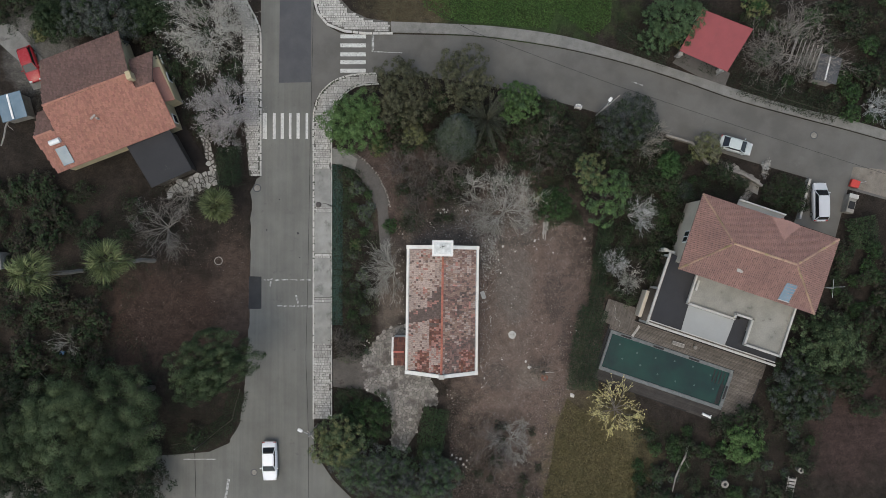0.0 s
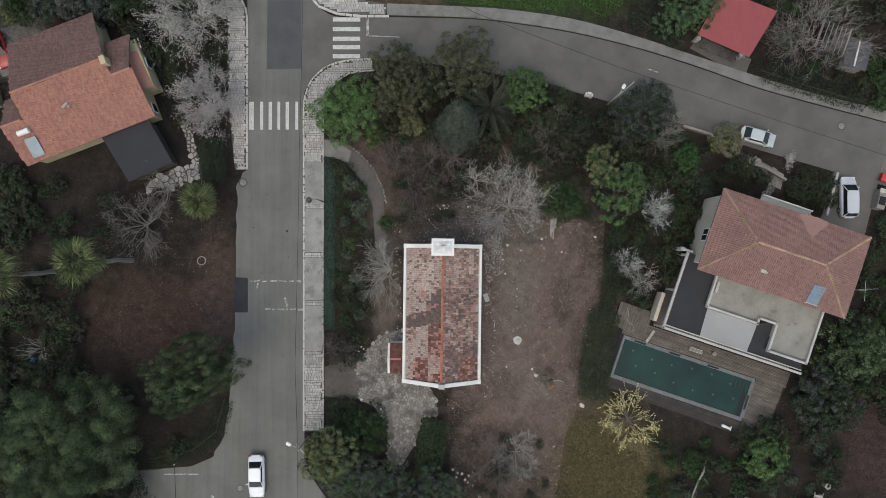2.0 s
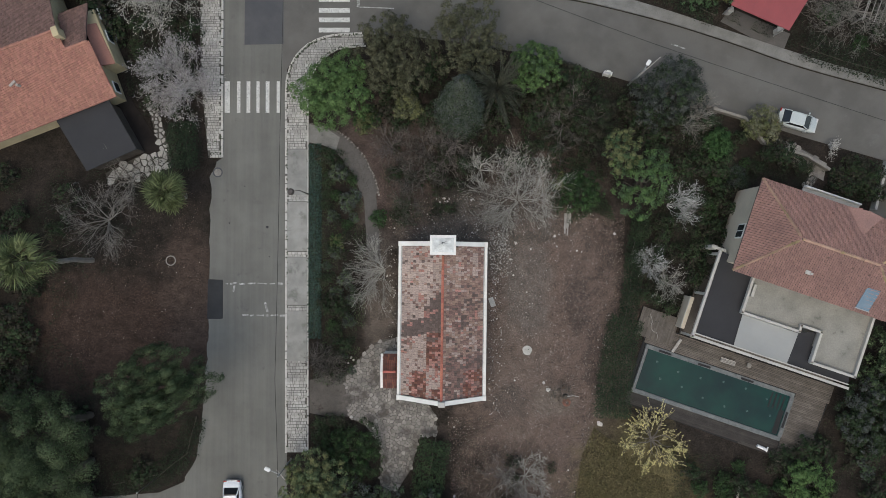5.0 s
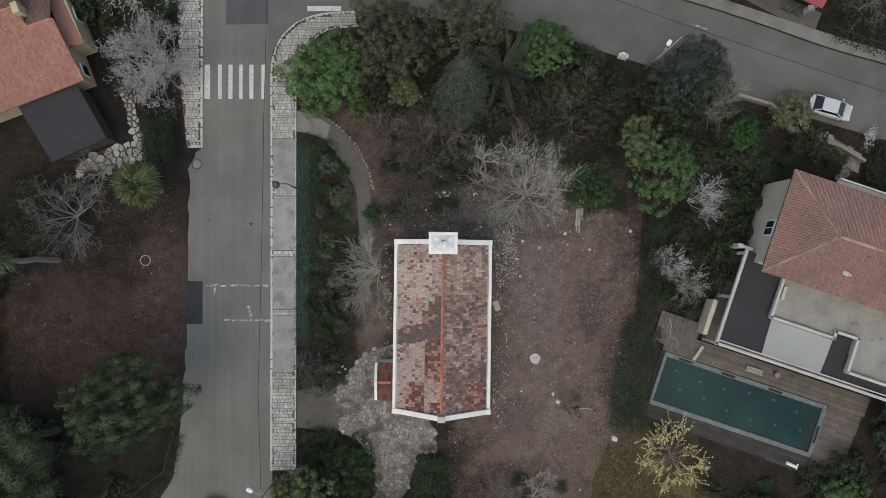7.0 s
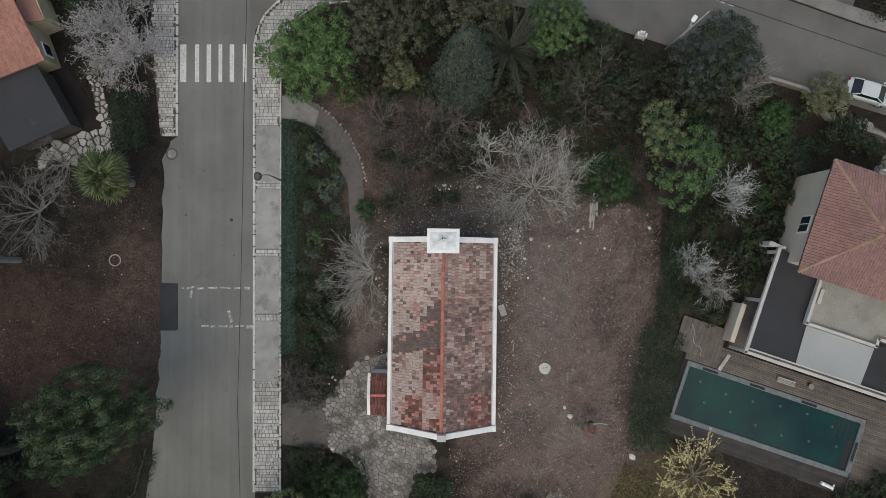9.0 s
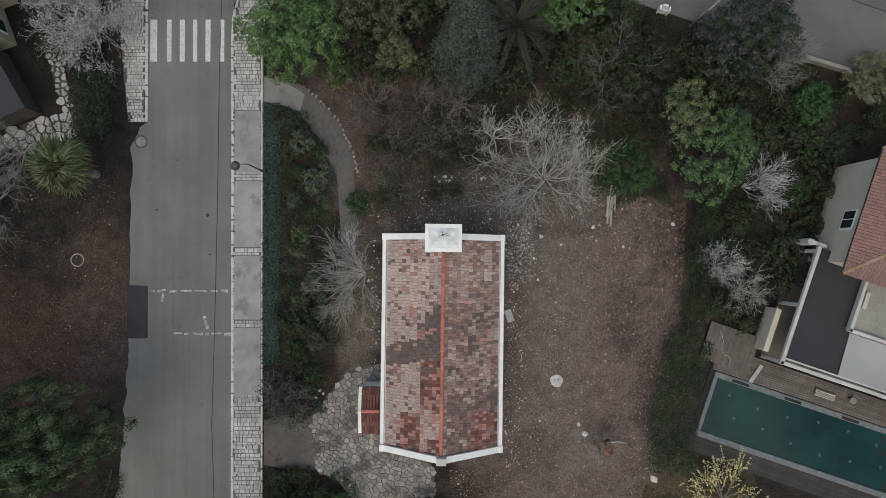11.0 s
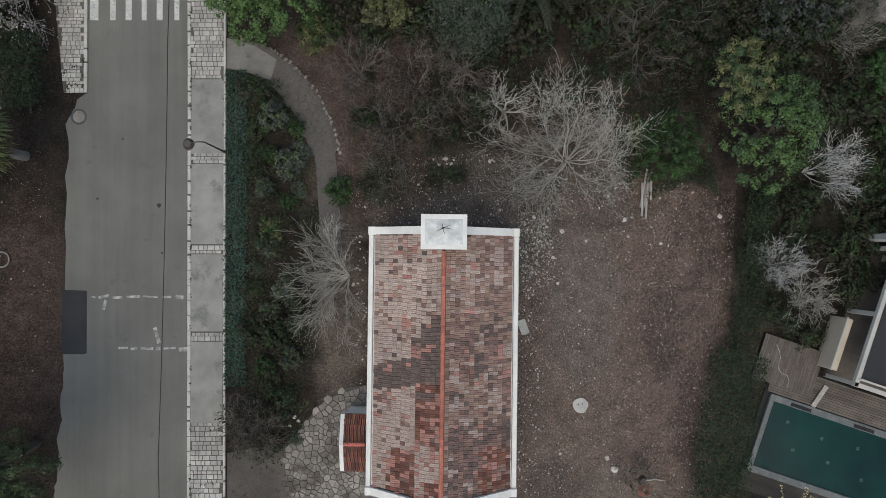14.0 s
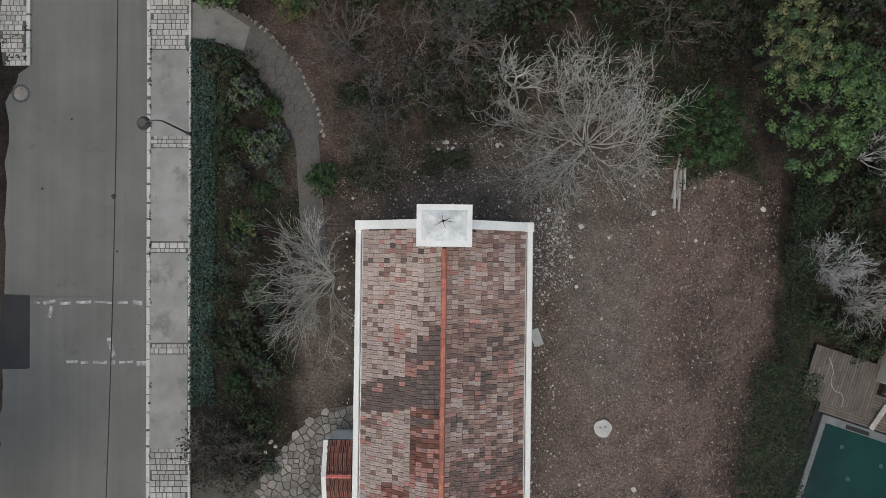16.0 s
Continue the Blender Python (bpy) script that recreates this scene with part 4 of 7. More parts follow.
for tri in ([gb, gc, gback], [gc, ga, gback]):
    v, f = slab(tri, 0.1)
    gs = part("dormer_slope", mesh("dormer_slope", v, f, T_VILLA), None, villa)
    low = ga if tri[1] == ga else gb
    o, far = low, (low[0], low[1] - 3.0, low[2])
    if tri[1] == ga:
        o, far = far, o
    pl = tile_places(o, far, gc, [(q[0], q[1], q[2] + 0.01) for q in tri], 0.24, 0.33)
    part("tile_field", tiles_mesh("tile_field", pl, 0.24, 0.36, [T_VILLA], None, 0.08, 0.03), None, gs, "rows of terracotta tiles", kind="stuff")
part("north_balcony", box(0.0, 5.0, 2.9, 5.6, 1.5, 0.2, 0.02), PLASTER, villa, "low flat canopy over the entrance")
part("balcony_parapet", box(0.0, 5.7, 3.15, 5.6, 0.14, 0.4, 0.02), WHITE, villa)
# ground-floor wing with flat roof and shaded terrace
part("terrace_floor", prism([(-8.6, -2.6), (-8.6, -11.3), (7.2, -11.3), (7.2, -3.4)], 0.0, 0.3), DECK, villa)
wing = part("wing", prism([(-4.9, -3.4), (-4.9, -7.6), (0.75, -7.6), (0.75, -7.0), (2.75, -7.0), (2.75, -10.0), (7.0, -10.0), (7.0, -3.4)], 0.0, 3.36), PLASTER, villa, "single-storey wing with a stained flat roof")
part("flat_roof", prism([(-4.8, -4.3), (-4.8, -7.45), (0.9, -7.45), (0.9, -6.85), (2.9, -6.85), (2.9, -9.85), (6.85, -9.85), (6.85, -3.5), (-4.8, -3.5)], 3.32, 3.39), FLATROOF, wing, "stained concrete flat roof")
for x0, y0, x1, y1 in ((-4.9, -3.4, -4.9, -7.6), (-4.9, -7.6, 0.75, -7.6), (0.75, -7.6, 0.75, -7.0), (0.75, -7.0, 2.75, -7.0), (2.75, -7.0, 2.75, -10.0), (2.75, -10.0, 7.0, -10.0), (7.0, -10.0, 7.0, -3.4)):
    d = math.hypot(x1 - x0, y1 - y0)
    part("parapet", box((x0 + x1) / 2, (y0 + y1) / 2, 3.54, d + 0.2 if y0 == y1 else 0.24, d + 0.2 if x0 == x1 else 0.24, 0.42, 0.02), PLASTER, wing)
part("roof_hatch", box(-4.5, -5.3, 3.57, 0.3, 1.2, 0.25, 0.03), PLASTER, wing)
# pergola beams round the terrace
for x, y, sx, sy in ((-8.45, -7.0, 0.34, 8.7), (-0.75, -11.2, 15.7, 0.34), (-0.75, -10.85, 15.4, 0.16)):
    part("terrace_beam", box(x, y, 3.1, sx * (0.75 if sx < 1 else 1), sy * (0.75 if sy < 1 else 1), 0.3, 0.02), PLASTER, villa, "white terrace edge beam")
for x, y in ((-8.45, -3.0), (-8.45, -7.0), (-8.45, -11.2), (-4.5, -11.2), (0.8, -11.2), (6.9, -11.2)):
    part("terrace_post", box(x, y, 1.54, 0.25, 0.25, 3.08, 0.02), PLASTER, villa)


def cloth(poly, z, sag, material, name, label):
    """A stretched sheet that sags a little in the middle."""
    n = 10
    a, b, c, d = [Vector((*p, z)) for p in poly]
    v, f = [], []
    for i in range(n + 1):
        for j in range(n + 1):
            s, t = i / n, j / n
            p = a.lerp(b, s).lerp(d.lerp(c, s), t)
            p.z -= sag * 16 * s * (1 - s) * t * (1 - t) + 0.015 * math.sin(9 * s + 4 * t)
            v.append(p)
    for i in range(n):
        for j in range(n):
            k = i * (n + 1) + j
            f.append((k, k + n + 1, k + n + 2, k + 1))
    part(name, mesh(name, v, f, material), None, villa, label)


cloth([(-8.25, -2.7), (-8.2, -10.8), (-4.3, -10.8), (-5.0, -3.0)], 3.1, 0.12, TARP, "shade_cloth", "black shade cloth over the terrace")
cloth([(0.7, -7.72), (0.95, -10.8), (7.0, -10.8), (6.9, -10.12)], 3.05, 0.06, TARP, "shade_cloth", "black shade cloth over the terrace")
cloth([(0.7, -7.72), (2.62, -7.1), (2.62, -10.3), (0.75, -10.7)], 3.03, 0.06, TARP, "shade_cloth", "black shade cloth over the terrace")
cloth([(-4.62, -7.75), (0.95, -7.75), (0.8, -10.85), (-4.5, -10.85)], 3.22, 0.15, SAIL, "shade_sail", "pale grey shade sail")
panel = part("solar_panel", mesh("solar_panel", *slab([(3.5, -4.1, 6.25), (4.75, -4.05, 6.25), (4.8, -2.1, 6.92), (3.55, -2.15, 6.92)], 0.08), SOLARGLASS), None, villa, "blue-grey solar panel")
part("panel_frame", box(4.14, -4.1, 6.25, 1.35, 0.08, 0.1), STEEL, panel)
part("roof_vent", cyl((-1.6, -2.6, 6.5), (-1.6, -2.6, 7.15), 0.12, 0.12, 10), PLASTER, villa, "white vent pipe")
part("vent_cap", box(-1.85, -2.55, 6.9, 0.5, 0.35, 0.12, 0.03), PLASTER, villa)
for x, y in ((-1.2, 3.3), (2.6, 3.2), (5.0, 3.0), (3.2, -1.1), (1.6, -1.0), (0.4, -0.9), (-0.8, -0.8)):
    part("vent_tile", box(x, y, VTOP - 0.353 * abs(y) + 0.1, 0.2, 0.16, 0.2, 0.03), T_SHADED, villa)
w = part("window", box(-7.55, -0.45, 3.95, 0.14, 1.45, 1.5, 0.01), WHITE, villa, "white-framed upper window")
part("pane", box(-7.61, -0.45, 3.95, 0.06, 1.2, 1.25), WINGLASS, w)
part("mullion", box(-7.64, -0.45, 3.95, 0.05, 0.06, 1.25), WHITE, w)
antenna = part("antenna", cyl((8.3, -1.2, 0), (8.3, -1.2, 7.5), 0.04, 0.03, 6), STEEL, villa, "thin steel aerial mast")
part("aerial_arm", cyl((7.6, -1.3, 7.4), (9.5, -0.6, 7.4), 0.025, 0.025, 5), STEEL, antenna)
part("aerial_arm", cyl((8.1, -0.2, 7.3), (8.6, -2.2, 7.3), 0.025, 0.025, 5), STEEL, antenna)
part("garden_wall", box(-9.1, -9.2, 0.9, 0.42, 3.2, 1.8, 0.03), VILLAWALL, villa, "low plastered wall beside the terrace")
part("wall_coping", box(-9.29, -9.2, 1.83, 0.09, 3.3, 0.08, 0.02), PLASTER, villa)
part("entrance_pillar", box(-9.0, -2.5, 1.5, 0.4, 0.4, 3.0, 0.03), PLASTER, villa)
part("entrance_beam", box(-8.6, -2.5, 2.9, 1.4, 0.25, 0.24, 0.02), PLASTER, villa)

# ---- pool and deck ----
DOWNHILL = 1.0154
pool = thing("swimming_pool", (VX, VY, 0), "long green swimming pool with a tiled rim", "swimming pool", rz=VROT, size=DOWNHILL)
part("water", box(-3.95, -15.68, 0.1, 14.5, 4.25, 0.2), WATER, pool, "still dark green water")
for x, y, sx, sy in ((-3.95, -13.45, 15.2, 0.42), (-3.95, -17.92, 15.2, 0.42), (-11.4, -15.68, 0.3, 4.1), (3.5, -15.68, 0.42, 4.1)):
    part("rim", box(x, y, 0.16, sx, sy, 0.34, 0.03), POOLTILE, pool, "tiled pool rim")
for x in (-9.6, -5.6, -1.2):
    part("skimmer", box(x, -13.5, 0.35, 1.25, 0.2, 0.05), SLOT, pool, "dark overflow slot")
part("skimmer", box(3.46, -16.0, 0.35, 0.2, 1.6, 0.05), SLOT, pool, "dark overflow slot")
for k in range(4):
    part("pool_step", box(1.6 + 0.42 * k, -14.55, 0.204, 0.16, 1.5, 0.012), CABLEM, pool, "dark underwater step edge")
# Black sheet just above the water paints the shade over the sunken bench
part("deep_shade", box(2.95, -16.4, 0.203, 0.5, 2.4, 0.008), CABLEM, pool, "shade painted over a recessed bench under water")
for i in range(6):
    for j in range(2):
        part("floor_inlet", cyl((-10.0 + 2.25 * i + 0.8 * j, -14.6 - 1.75 * j + 0.3 * math.sin(5 * i + 2 * j), 0.15), (-10.0 + 2.25 * i + 0.8 * j, -14.6 - 1.75 * j + 0.3 * math.sin(5 * i + 2 * j), 0.205), 0.12, 0.12, 10), INLET, pool, "pale underwater inlet")

deck = thing("pool_deck", (VX, VY, 0), "weathered timber deck round the pool", "deck", rz=VROT, size=DOWNHILL)


def boards(poly, along, w, z):
    """Deck boards that fill an outline; along: 0 runs in x, 1 in y."""
    lo, hi = min(p[1 - along] for p in poly), max(p[1 - along] for p in poly)
    s0, s1 = min(p[along] for p in poly), max(p[along] for p in poly)
    bm = bmesh.new()
    y = lo
    while y < hi:
        run, s = [], s0
        while s <= s1:
            pt = (s, y + w / 2) if along == 0 else (y + w / 2, s)
            if inside(poly, *pt):
                run.append(s)
            s += 0.1
        if len(run) > 3:
            cut, a, b = RNG.uniform(0.25, 0.75), run[0], run[-1]
            m = a + (b - a) * cut
            for p, q in ((a, m - 0.01), (m + 0.01, b)):
                c, l = (p + q) / 2, q - p
                if along == 0:
                    box(c, y + w / 2, z, l, w - 0.02, 0.05, 0.0, 0, bm)
                else:
                    box(y + w / 2, c, z, w - 0.02, l, 0.05, 0.0, 0, bm)
        y += w
    return bm


part("joist_bed", prism([(-11.9, -11.3), (7.2, -11.3), (6.7, -20.1), (3.7, -20.1), (3.7, -19.7), (-11.9, -19.4)], 0.0, 0.1), SLOT, deck)
part("board_field", boards([(-11.8, -11.4), (7.1, -11.4), (7.1, -13.2), (-11.8, -13.2)], 0, 0.15, 0.2), DECK, deck, "long grey deck boards", kind="stuff")
part("board_field", boards([(3.75, -13.2), (6.9, -13.2), (6.7, -20.1), (3.75, -20.1)], 0, 0.15, 0.2), DECK, deck, "long grey deck boards", kind="stuff")
part("board_field", boards([(-11.8, -18.15), (3.75, -18.15), (3.75, -19.6), (-11.8, -19.3)], 0, 0.15, 0.2), DECK_D, deck, "long grey deck boards", kind="stuff")
platform = thing("deck_platform", (VX, VY, 0), "small square weathered timber platform", "deck", rz=VROT, size=DOWNHILL)
part("bed", prism([(-13.0, -9.9), (-9.3, -9.9), (-9.3, -12.6), (-13.0, -12.6)], 0.0, 0.2), SLOT, platform)
part("board_field", boards([(-13.0, -9.9), (-9.2, -9.9), (-9.2, -12.7), (-13.0, -12.7)], 1, 0.15, 0.32), DECK, platform, "grey deck boards", kind="stuff")
hose = thing("garden_hose", (VX, VY, 0.36), "pale garden hose lying in loops on the deck", "hose", rz=VROT, size=DOWNHILL)
pts = [Vector((-12.2 + 0.9 * k / 6 + 0.2 * math.sin(k), -10.5 - 0.22 * k + 0.15 * math.cos(k * 1.7), 0.0)) for k in range(10)]
part("tube", mesh("tube", *tubes([(pts[k], pts[k + 1], 0.02, 0.02) for k in range(9)], 5), OLDWOOD), None, hose)
steps = thing("deck_steps", (VX, VY, 0.22), "grey timber board leaning across the deck", "plank", rz=VROT, size=DOWNHILL)
part("plank", box(-8.75, -12.5, 0.12, 0.28, 1.5, 0.08, 0.01, -16), OLDWOOD, steps)
bench = thing("deck_bench", (VX, VY, 0.22), "grey slatted timber lounger on the deck", "bench", rz=VROT, size=DOWNHILL)
for k in range(4):
    part("slat", box(-3.6, -12.2 - 0.12 * k, 0.3, 1.5, 0.09, 0.05, 0.01), OLDWOOD, bench)
for x in (-4.2, -3.0):
    part("leg", box(x, -12.38, 0.14, 0.08, 0.4, 0.28), OLDWOOD, bench)
planter = thing("plant_pot", (VX, VY, 0.22), "small round clay plant pot on the deck", "plant pot", rz=VROT, size=DOWNHILL)
part("pot", cyl((-1.6, -12.1, 0), (-1.6, -12.1, 0.4), 0.16, 0.24, 12), STONEW, planter)
robot = thing("pool_float", (VX, VY, 0.22), "white pool cover roll lying beside the deck", "float", rz=VROT, size=DOWNHILL)
part("body", cyl((1.7, -19.2, 0.14), (2.7, -19.3, 0.14), 0.16, 0.14, 10), WHITEPAINT, robot)
part("fin", box(2.75, -19.25, 0.12, 0.12, 0.5, 0.1, 0.03), WHITEPAINT, robot)

# ---- the tiled house in the west ----
W0X, W0Y, WROT = -43.87, 17.23, 20.6
west_house = thing("west_house", (W0X, W0Y, 0.75), "cream plastered house with an orange tile roof", "house", rz=WROT, on_hill=False)
part("wall", prism([(0.2, 5.2), (9.7, 5.2), (9.7, -1.7), (12.0, -1.7), (12.0, -6.3), (-1.4, -6.4), (-1.6, -2.6), (-1.6, -0.3), (0.2, -0.3)], 0, 2.9), CREAM, west_house, "cream plaster wall")
part("gable_wall", prism([(9.55, 5.0), (9.75, 5.0), (9.75, -1.7), (9.55, -1.7)], 2.8, 0, tops=[3.4, 3.4, 4.6, 4.6]), CREAM, west_house)
HS = lambda y: 5.14 - 0.31 * abs(y)
slopes = [
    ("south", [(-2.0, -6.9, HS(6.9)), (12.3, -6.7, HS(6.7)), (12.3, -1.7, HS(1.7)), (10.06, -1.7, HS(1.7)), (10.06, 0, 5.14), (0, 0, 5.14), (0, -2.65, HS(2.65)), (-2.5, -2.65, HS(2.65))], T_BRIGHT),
    # North-facing slopes take the tile with shade painted into its colour
    ("north", [(10.06, 5.6, HS(5.6)), (0.6, 5.5, HS(5.5)), (0, 0, 5.14), (10.06, 0, 5.14)], T_SHADED),
    ("west_wing", [(0, 0.1, HS(5.4)), (-1.6, 0.1, HS(5.4)), (-2.5, -2.65, HS(2.65)), (0.0, -2.65, HS(2.65))], T_SHADED),
    ("east_wing", [(12.9, 2.1, HS(5.6)), (10.06, 2.1, HS(5.6)), (9.9, -1.7, HS(1.7)), (12.0, -1.7, HS(1.7))], T_SHADED),
]
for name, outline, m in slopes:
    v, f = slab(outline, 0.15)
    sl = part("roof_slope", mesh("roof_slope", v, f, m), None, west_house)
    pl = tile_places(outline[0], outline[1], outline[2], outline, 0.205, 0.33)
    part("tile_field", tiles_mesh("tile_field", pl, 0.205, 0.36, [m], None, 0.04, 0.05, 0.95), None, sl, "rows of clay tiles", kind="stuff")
v, f = slab([(13.1, -3.6, 2.6), (12.75, 0.55, 2.6), (11.7, 0.6, 3.0), (11.9, -3.5, 3.0)], 0.12)
part("lean_to_roof", mesh("lean_to_roof", v, f, T_BRIGHT), None, west_house, "low orange lean-to roof")
part("lean_to_wall", prism([(11.9, -3.5), (13.15, -3.5), (12.95, 1.9), (11.9, 1.9)], 0, 2.5), CREAM, west_house)
for y in (-5.3, -0.6, 1.6):
    w = part("window", box(12.06 if y < -5 else 13.1, y, 1.45, 0.1, 1.1, 1.1, 0.01, 0), WHITE, west_house)
    part("pane", box(12.09 if y < -5 else 13.14, y, 1.45, 0.08, 0.9, 0.9), WINGLASS, w)
for a, b, m in (((0, 0, 5.2), (10.06, 0, 5.2), T_BRIGHT), ((-2.5, -2.65, HS(2.65) + 0.05), (0, -2.65, HS(2.65) + 0.05), T_BRIGHT), ((9.9, -1.7, HS(1.7) + 0.05), (12.3, -1.7, HS(1.7) + 0.05), T_BRIGHT)):
    v, f = ridge_row(a, b, 0.12, 0.36)
    part("ridge_tiles", mesh("ridge_tiles", v, f, m), None, west_house, kind="stuff")
part("chimney", box(10.1, -0.3, 4.95, 0.55, 0.9, 1.3, 0.03), CREAM, west_house, "narrow cream chimney")
heater = part("solar_panel", mesh("solar_panel", *slab([(-0.9, -6.5, 3.35), (0.35, -6.5, 3.35), (0.35, -4.6, 4.05), (-0.9, -4.6, 4.05)], 0.08), SOLARGLASS), None, west_house, "blue-grey solar panel on the roof")
part("water_tank", cyl((-1.1, -3.9, 4.3), (0.1, -3.9, 4.3), 0.3, 0.3, 14), WHITEPAINT, west_house, "white water tank")
part("roof_vent", cyl((4.9, -3.2, 4.1), (4.9, -3.2, 4.7), 0.13, 0.13, 8), OLDWOOD, west_house, "grey vent pipe")
part("vent_hood", box(4.5, -2.9, 4.55, 0.7, 0.25, 0.12, 0.03, 25), OLDWOOD, west_house)

shed = thing("black_roofed_shed", (0, 0, 0), "shed with a flat dull black roof", "shed")
part("wall", prism([(-35.63, 13.3), (-31.08, 14.91), (-28.75, 10.67), (-32.85, 8.87)], 0, 3.15), BARK, shed)
v, f = slab([(-35.92, 13.42, 3.37), (-32.95, 8.47, 3.25), (-28.34, 10.53, 3.25), (-30.93, 15.16, 3.37)], 0.1)
part("roof", mesh("roof", v, f, TARP), None, shed, "dull black felt roof")

carport = thing("red_roofed_carport", (0, 0, 0), "open carport with a red sheet roof", "carport")
v, f = slab([(30.3, 29.4, 1.72), (27.65, 24.6, 1.6), (33.2, 22.15, 1.6), (36.2, 27.1, 1.72)], 0.08)
part("roof", mesh("roof", v, f, REDROOF), None, carport, "faded red sheet roof")
for x, y in ((28.0, 24.7), (33.0, 22.5), (30.3, 29.0), (35.8, 27.0)):
    part("post", cyl((x, y, -1.2), (x, y, 1.6), 0.06, 0.06, 8), STEEL, carport)
for k in range(9):
    a, b = Vector((27.65 + 0.62 * k, 24.6 - 0.27 * k, 1.62)), Vector((30.3 + 0.655 * k, 29.4 - 0.256 * k, 1.74))
    part("seam", mesh("seam", *tubes([(a, b, 0.009, 0.009)], 4), REDROOF), None, carport)

garden_shed = thing("garden_shed", (-49.65, 17.95, 0), "small grey shed with a pale roof batten", "shed", rz=15)
part("wall", box(0, 0, 0.95, 2.5, 2.5, 1.9), STONEW, garden_shed)
v, f = slab([(-1.45, -1.5, 2.0), (1.45, -1.5, 2.0), (1.45, 1.5, 2.2), (-1.45, 1.5, 2.2)], 0.08)
part("roof", mesh("roof", v, f, SOLARGLASS), None, garden_shed)
part("batten", box(-0.1, 0, 2.16, 0.22, 2.9, 0.08), WHITEPAINT, garden_shed)
hut = thing("small_hut", (44.79, 22.4, 0), "low hut with grey sheet roof and white batten", "shed", rz=-14)
part("wall", box(0, 0, 0.9, 2.2, 2.8, 1.8), STONEW, hut)
part("roof", box(0, 0, 1.9, 2.6, 3.2, 0.1, 0.02), ASPHALT_M, hut)
part("batten", box(-0.1, 0, 1.99, 0.16, 2.8, 0.06), WHITEPAINT, hut)
frame_hut = thing("garden_pergola", (42.12, 24.08, 0), "pale timber garden frame with open slats", "pergola", rz=-20)
for k in range(7):
    part("slat", box(-1.5 + 0.5 * k, 0, 2.1, 0.05, 3.0, 0.06), OLDWOOD, frame_hut)
for x in (-1.6, 1.6):
    part("beam", box(x, 0, 2.0, 0.09, 3.2, 0.1), OLDWOOD, frame_hut)
    for y in (-1.4, 1.4):
        part("post", box(x, y, 1.0, 0.12, 0.12, 2.0), OLDWOOD, frame_hut)

# ---- trees ----
bare_tree("budding_tree", (-26.81, 27.08), 5.6, 5.0, GREYBARK, "grey leafless tree with pale buds by the pavement", tuft=L_BUD, tufts=4, tuft_size=0.12, stems=13, thick=0.7, puff=0.1)
bare_tree("almond_tree", (-24.99, 17.1), 5.2, 3.5, GREYBARK, "almond tree in pale pink blossom", tuft=L_BLOSSOM, tufts=3, tuft_size=0.115, stems=15, thick=0.7, rise=0.3, category="blossoming tree")
tree("green_corner_tree", (-10.32, 16.2), 5.6, 3.8, L_BRIGHT, "dense bright green tree at the street corner", size=0.17, per=64, tight=0.92)
tree("brown_olive_tree", (-4.3, 19.2), 5.8, 4.0, L_OLIVE, "dense olive-brown evergreen tree beside the side street", size=0.20, group="evergreens by the side street", tight=0.8)
tree("brown_olive_tree", (2.57, 20.79), 5.8, 4.0, L_OLIVE, "dense olive-brown evergreen tree beside the side street", size=0.20, group="evergreens by the side street", tight=0.8)
tree("green_tree", (8.6, 18.4), 4.8, 2.8, L_BRIGHT, "mid green rounded tree beside the palm", size=0.18, share=0.3, second=L_LIGHT, tight=0.8)
tree("yellowing_shrub", (-3.29, 14.92), 2.8, 1.5, L_OLIVE, "yellowing shrub under the evergreens", "shrub", size=0.16, share=0.4, second=L_YELLOW, foot=0.2)
tree("low_green_shrub", (-7.27, 13.64), 2.0, 1.4, L_YELLOW, "low yellow-green shrub beside the path", "shrub", size=0.13, foot=0.2, share=0.5, second=L_GREEN)
bare_tree("wide_bare_tree", (7.5, 6.1), 4.2, 5.0, GREYBARK, "wide leafless tree with pale grey twigs", stems=16, thick=0.42, wild=0.3, fork=0.42, tip=0.0075, rise=0.32, lean=(0.01, 1.7))
bare_tree("gnarled_bare_tree", (3.7, 9.0), 3.6, 2.3, GREYBARK, "small gnarled leafless tree with whitish branches", stems=6, thick=0.8, wild=0.42, fork=0.15, tip=0.009)
bare_tree("leaning_bare_tree", (-5.5, -0.8), 3.4, 3.7, GREYBARK, "slender leafless tree leaning out from the old house", stems=13, tip=0.009, thick=0.6, fork=0.12, wild=0.13, rise=0.4, fan=(184, 66))
bare_tree("dark_bare_shrub", (-2.61, 8.07), 3.0, 2.6, DIMBARK, "dark leafless shrub with dense twigs", category="bare shrub", tuft=L_BROWN, tufts=1, tuft_size=0.14, fork=0.2)
bare_tree("dark_bare_shrub", (-1.48, 10.64), 2.1, 2.8, DIMBARK, "dark leafless shrub with dense twigs", category="bare shrub", tuft=L_BROWN, tufts=1, tuft_size=0.14, fork=0.2)
bare_tree("dark_bare_shrub", (-4.89, 11.21), 2.6, 2.0, DIMBARK, "dark leafless shrub with dense twigs", category="bare shrub", fork=0.2)
bare_tree("dark_bare_shrub", (1.37, 11.5), 2.1, 2.4, DIMBARK, "dark leafless shrub with dense twigs", category="bare shrub", fork=0.2)
bare_tree("dark_bare_shrub", (-3.5, 5.0), 1.8, 1.7, DIMBARK, "dark leafless shrub with dense twigs", category="bare shrub", tuft=L_DARK, tufts=1, tuft_size=0.12, fork=0.2)
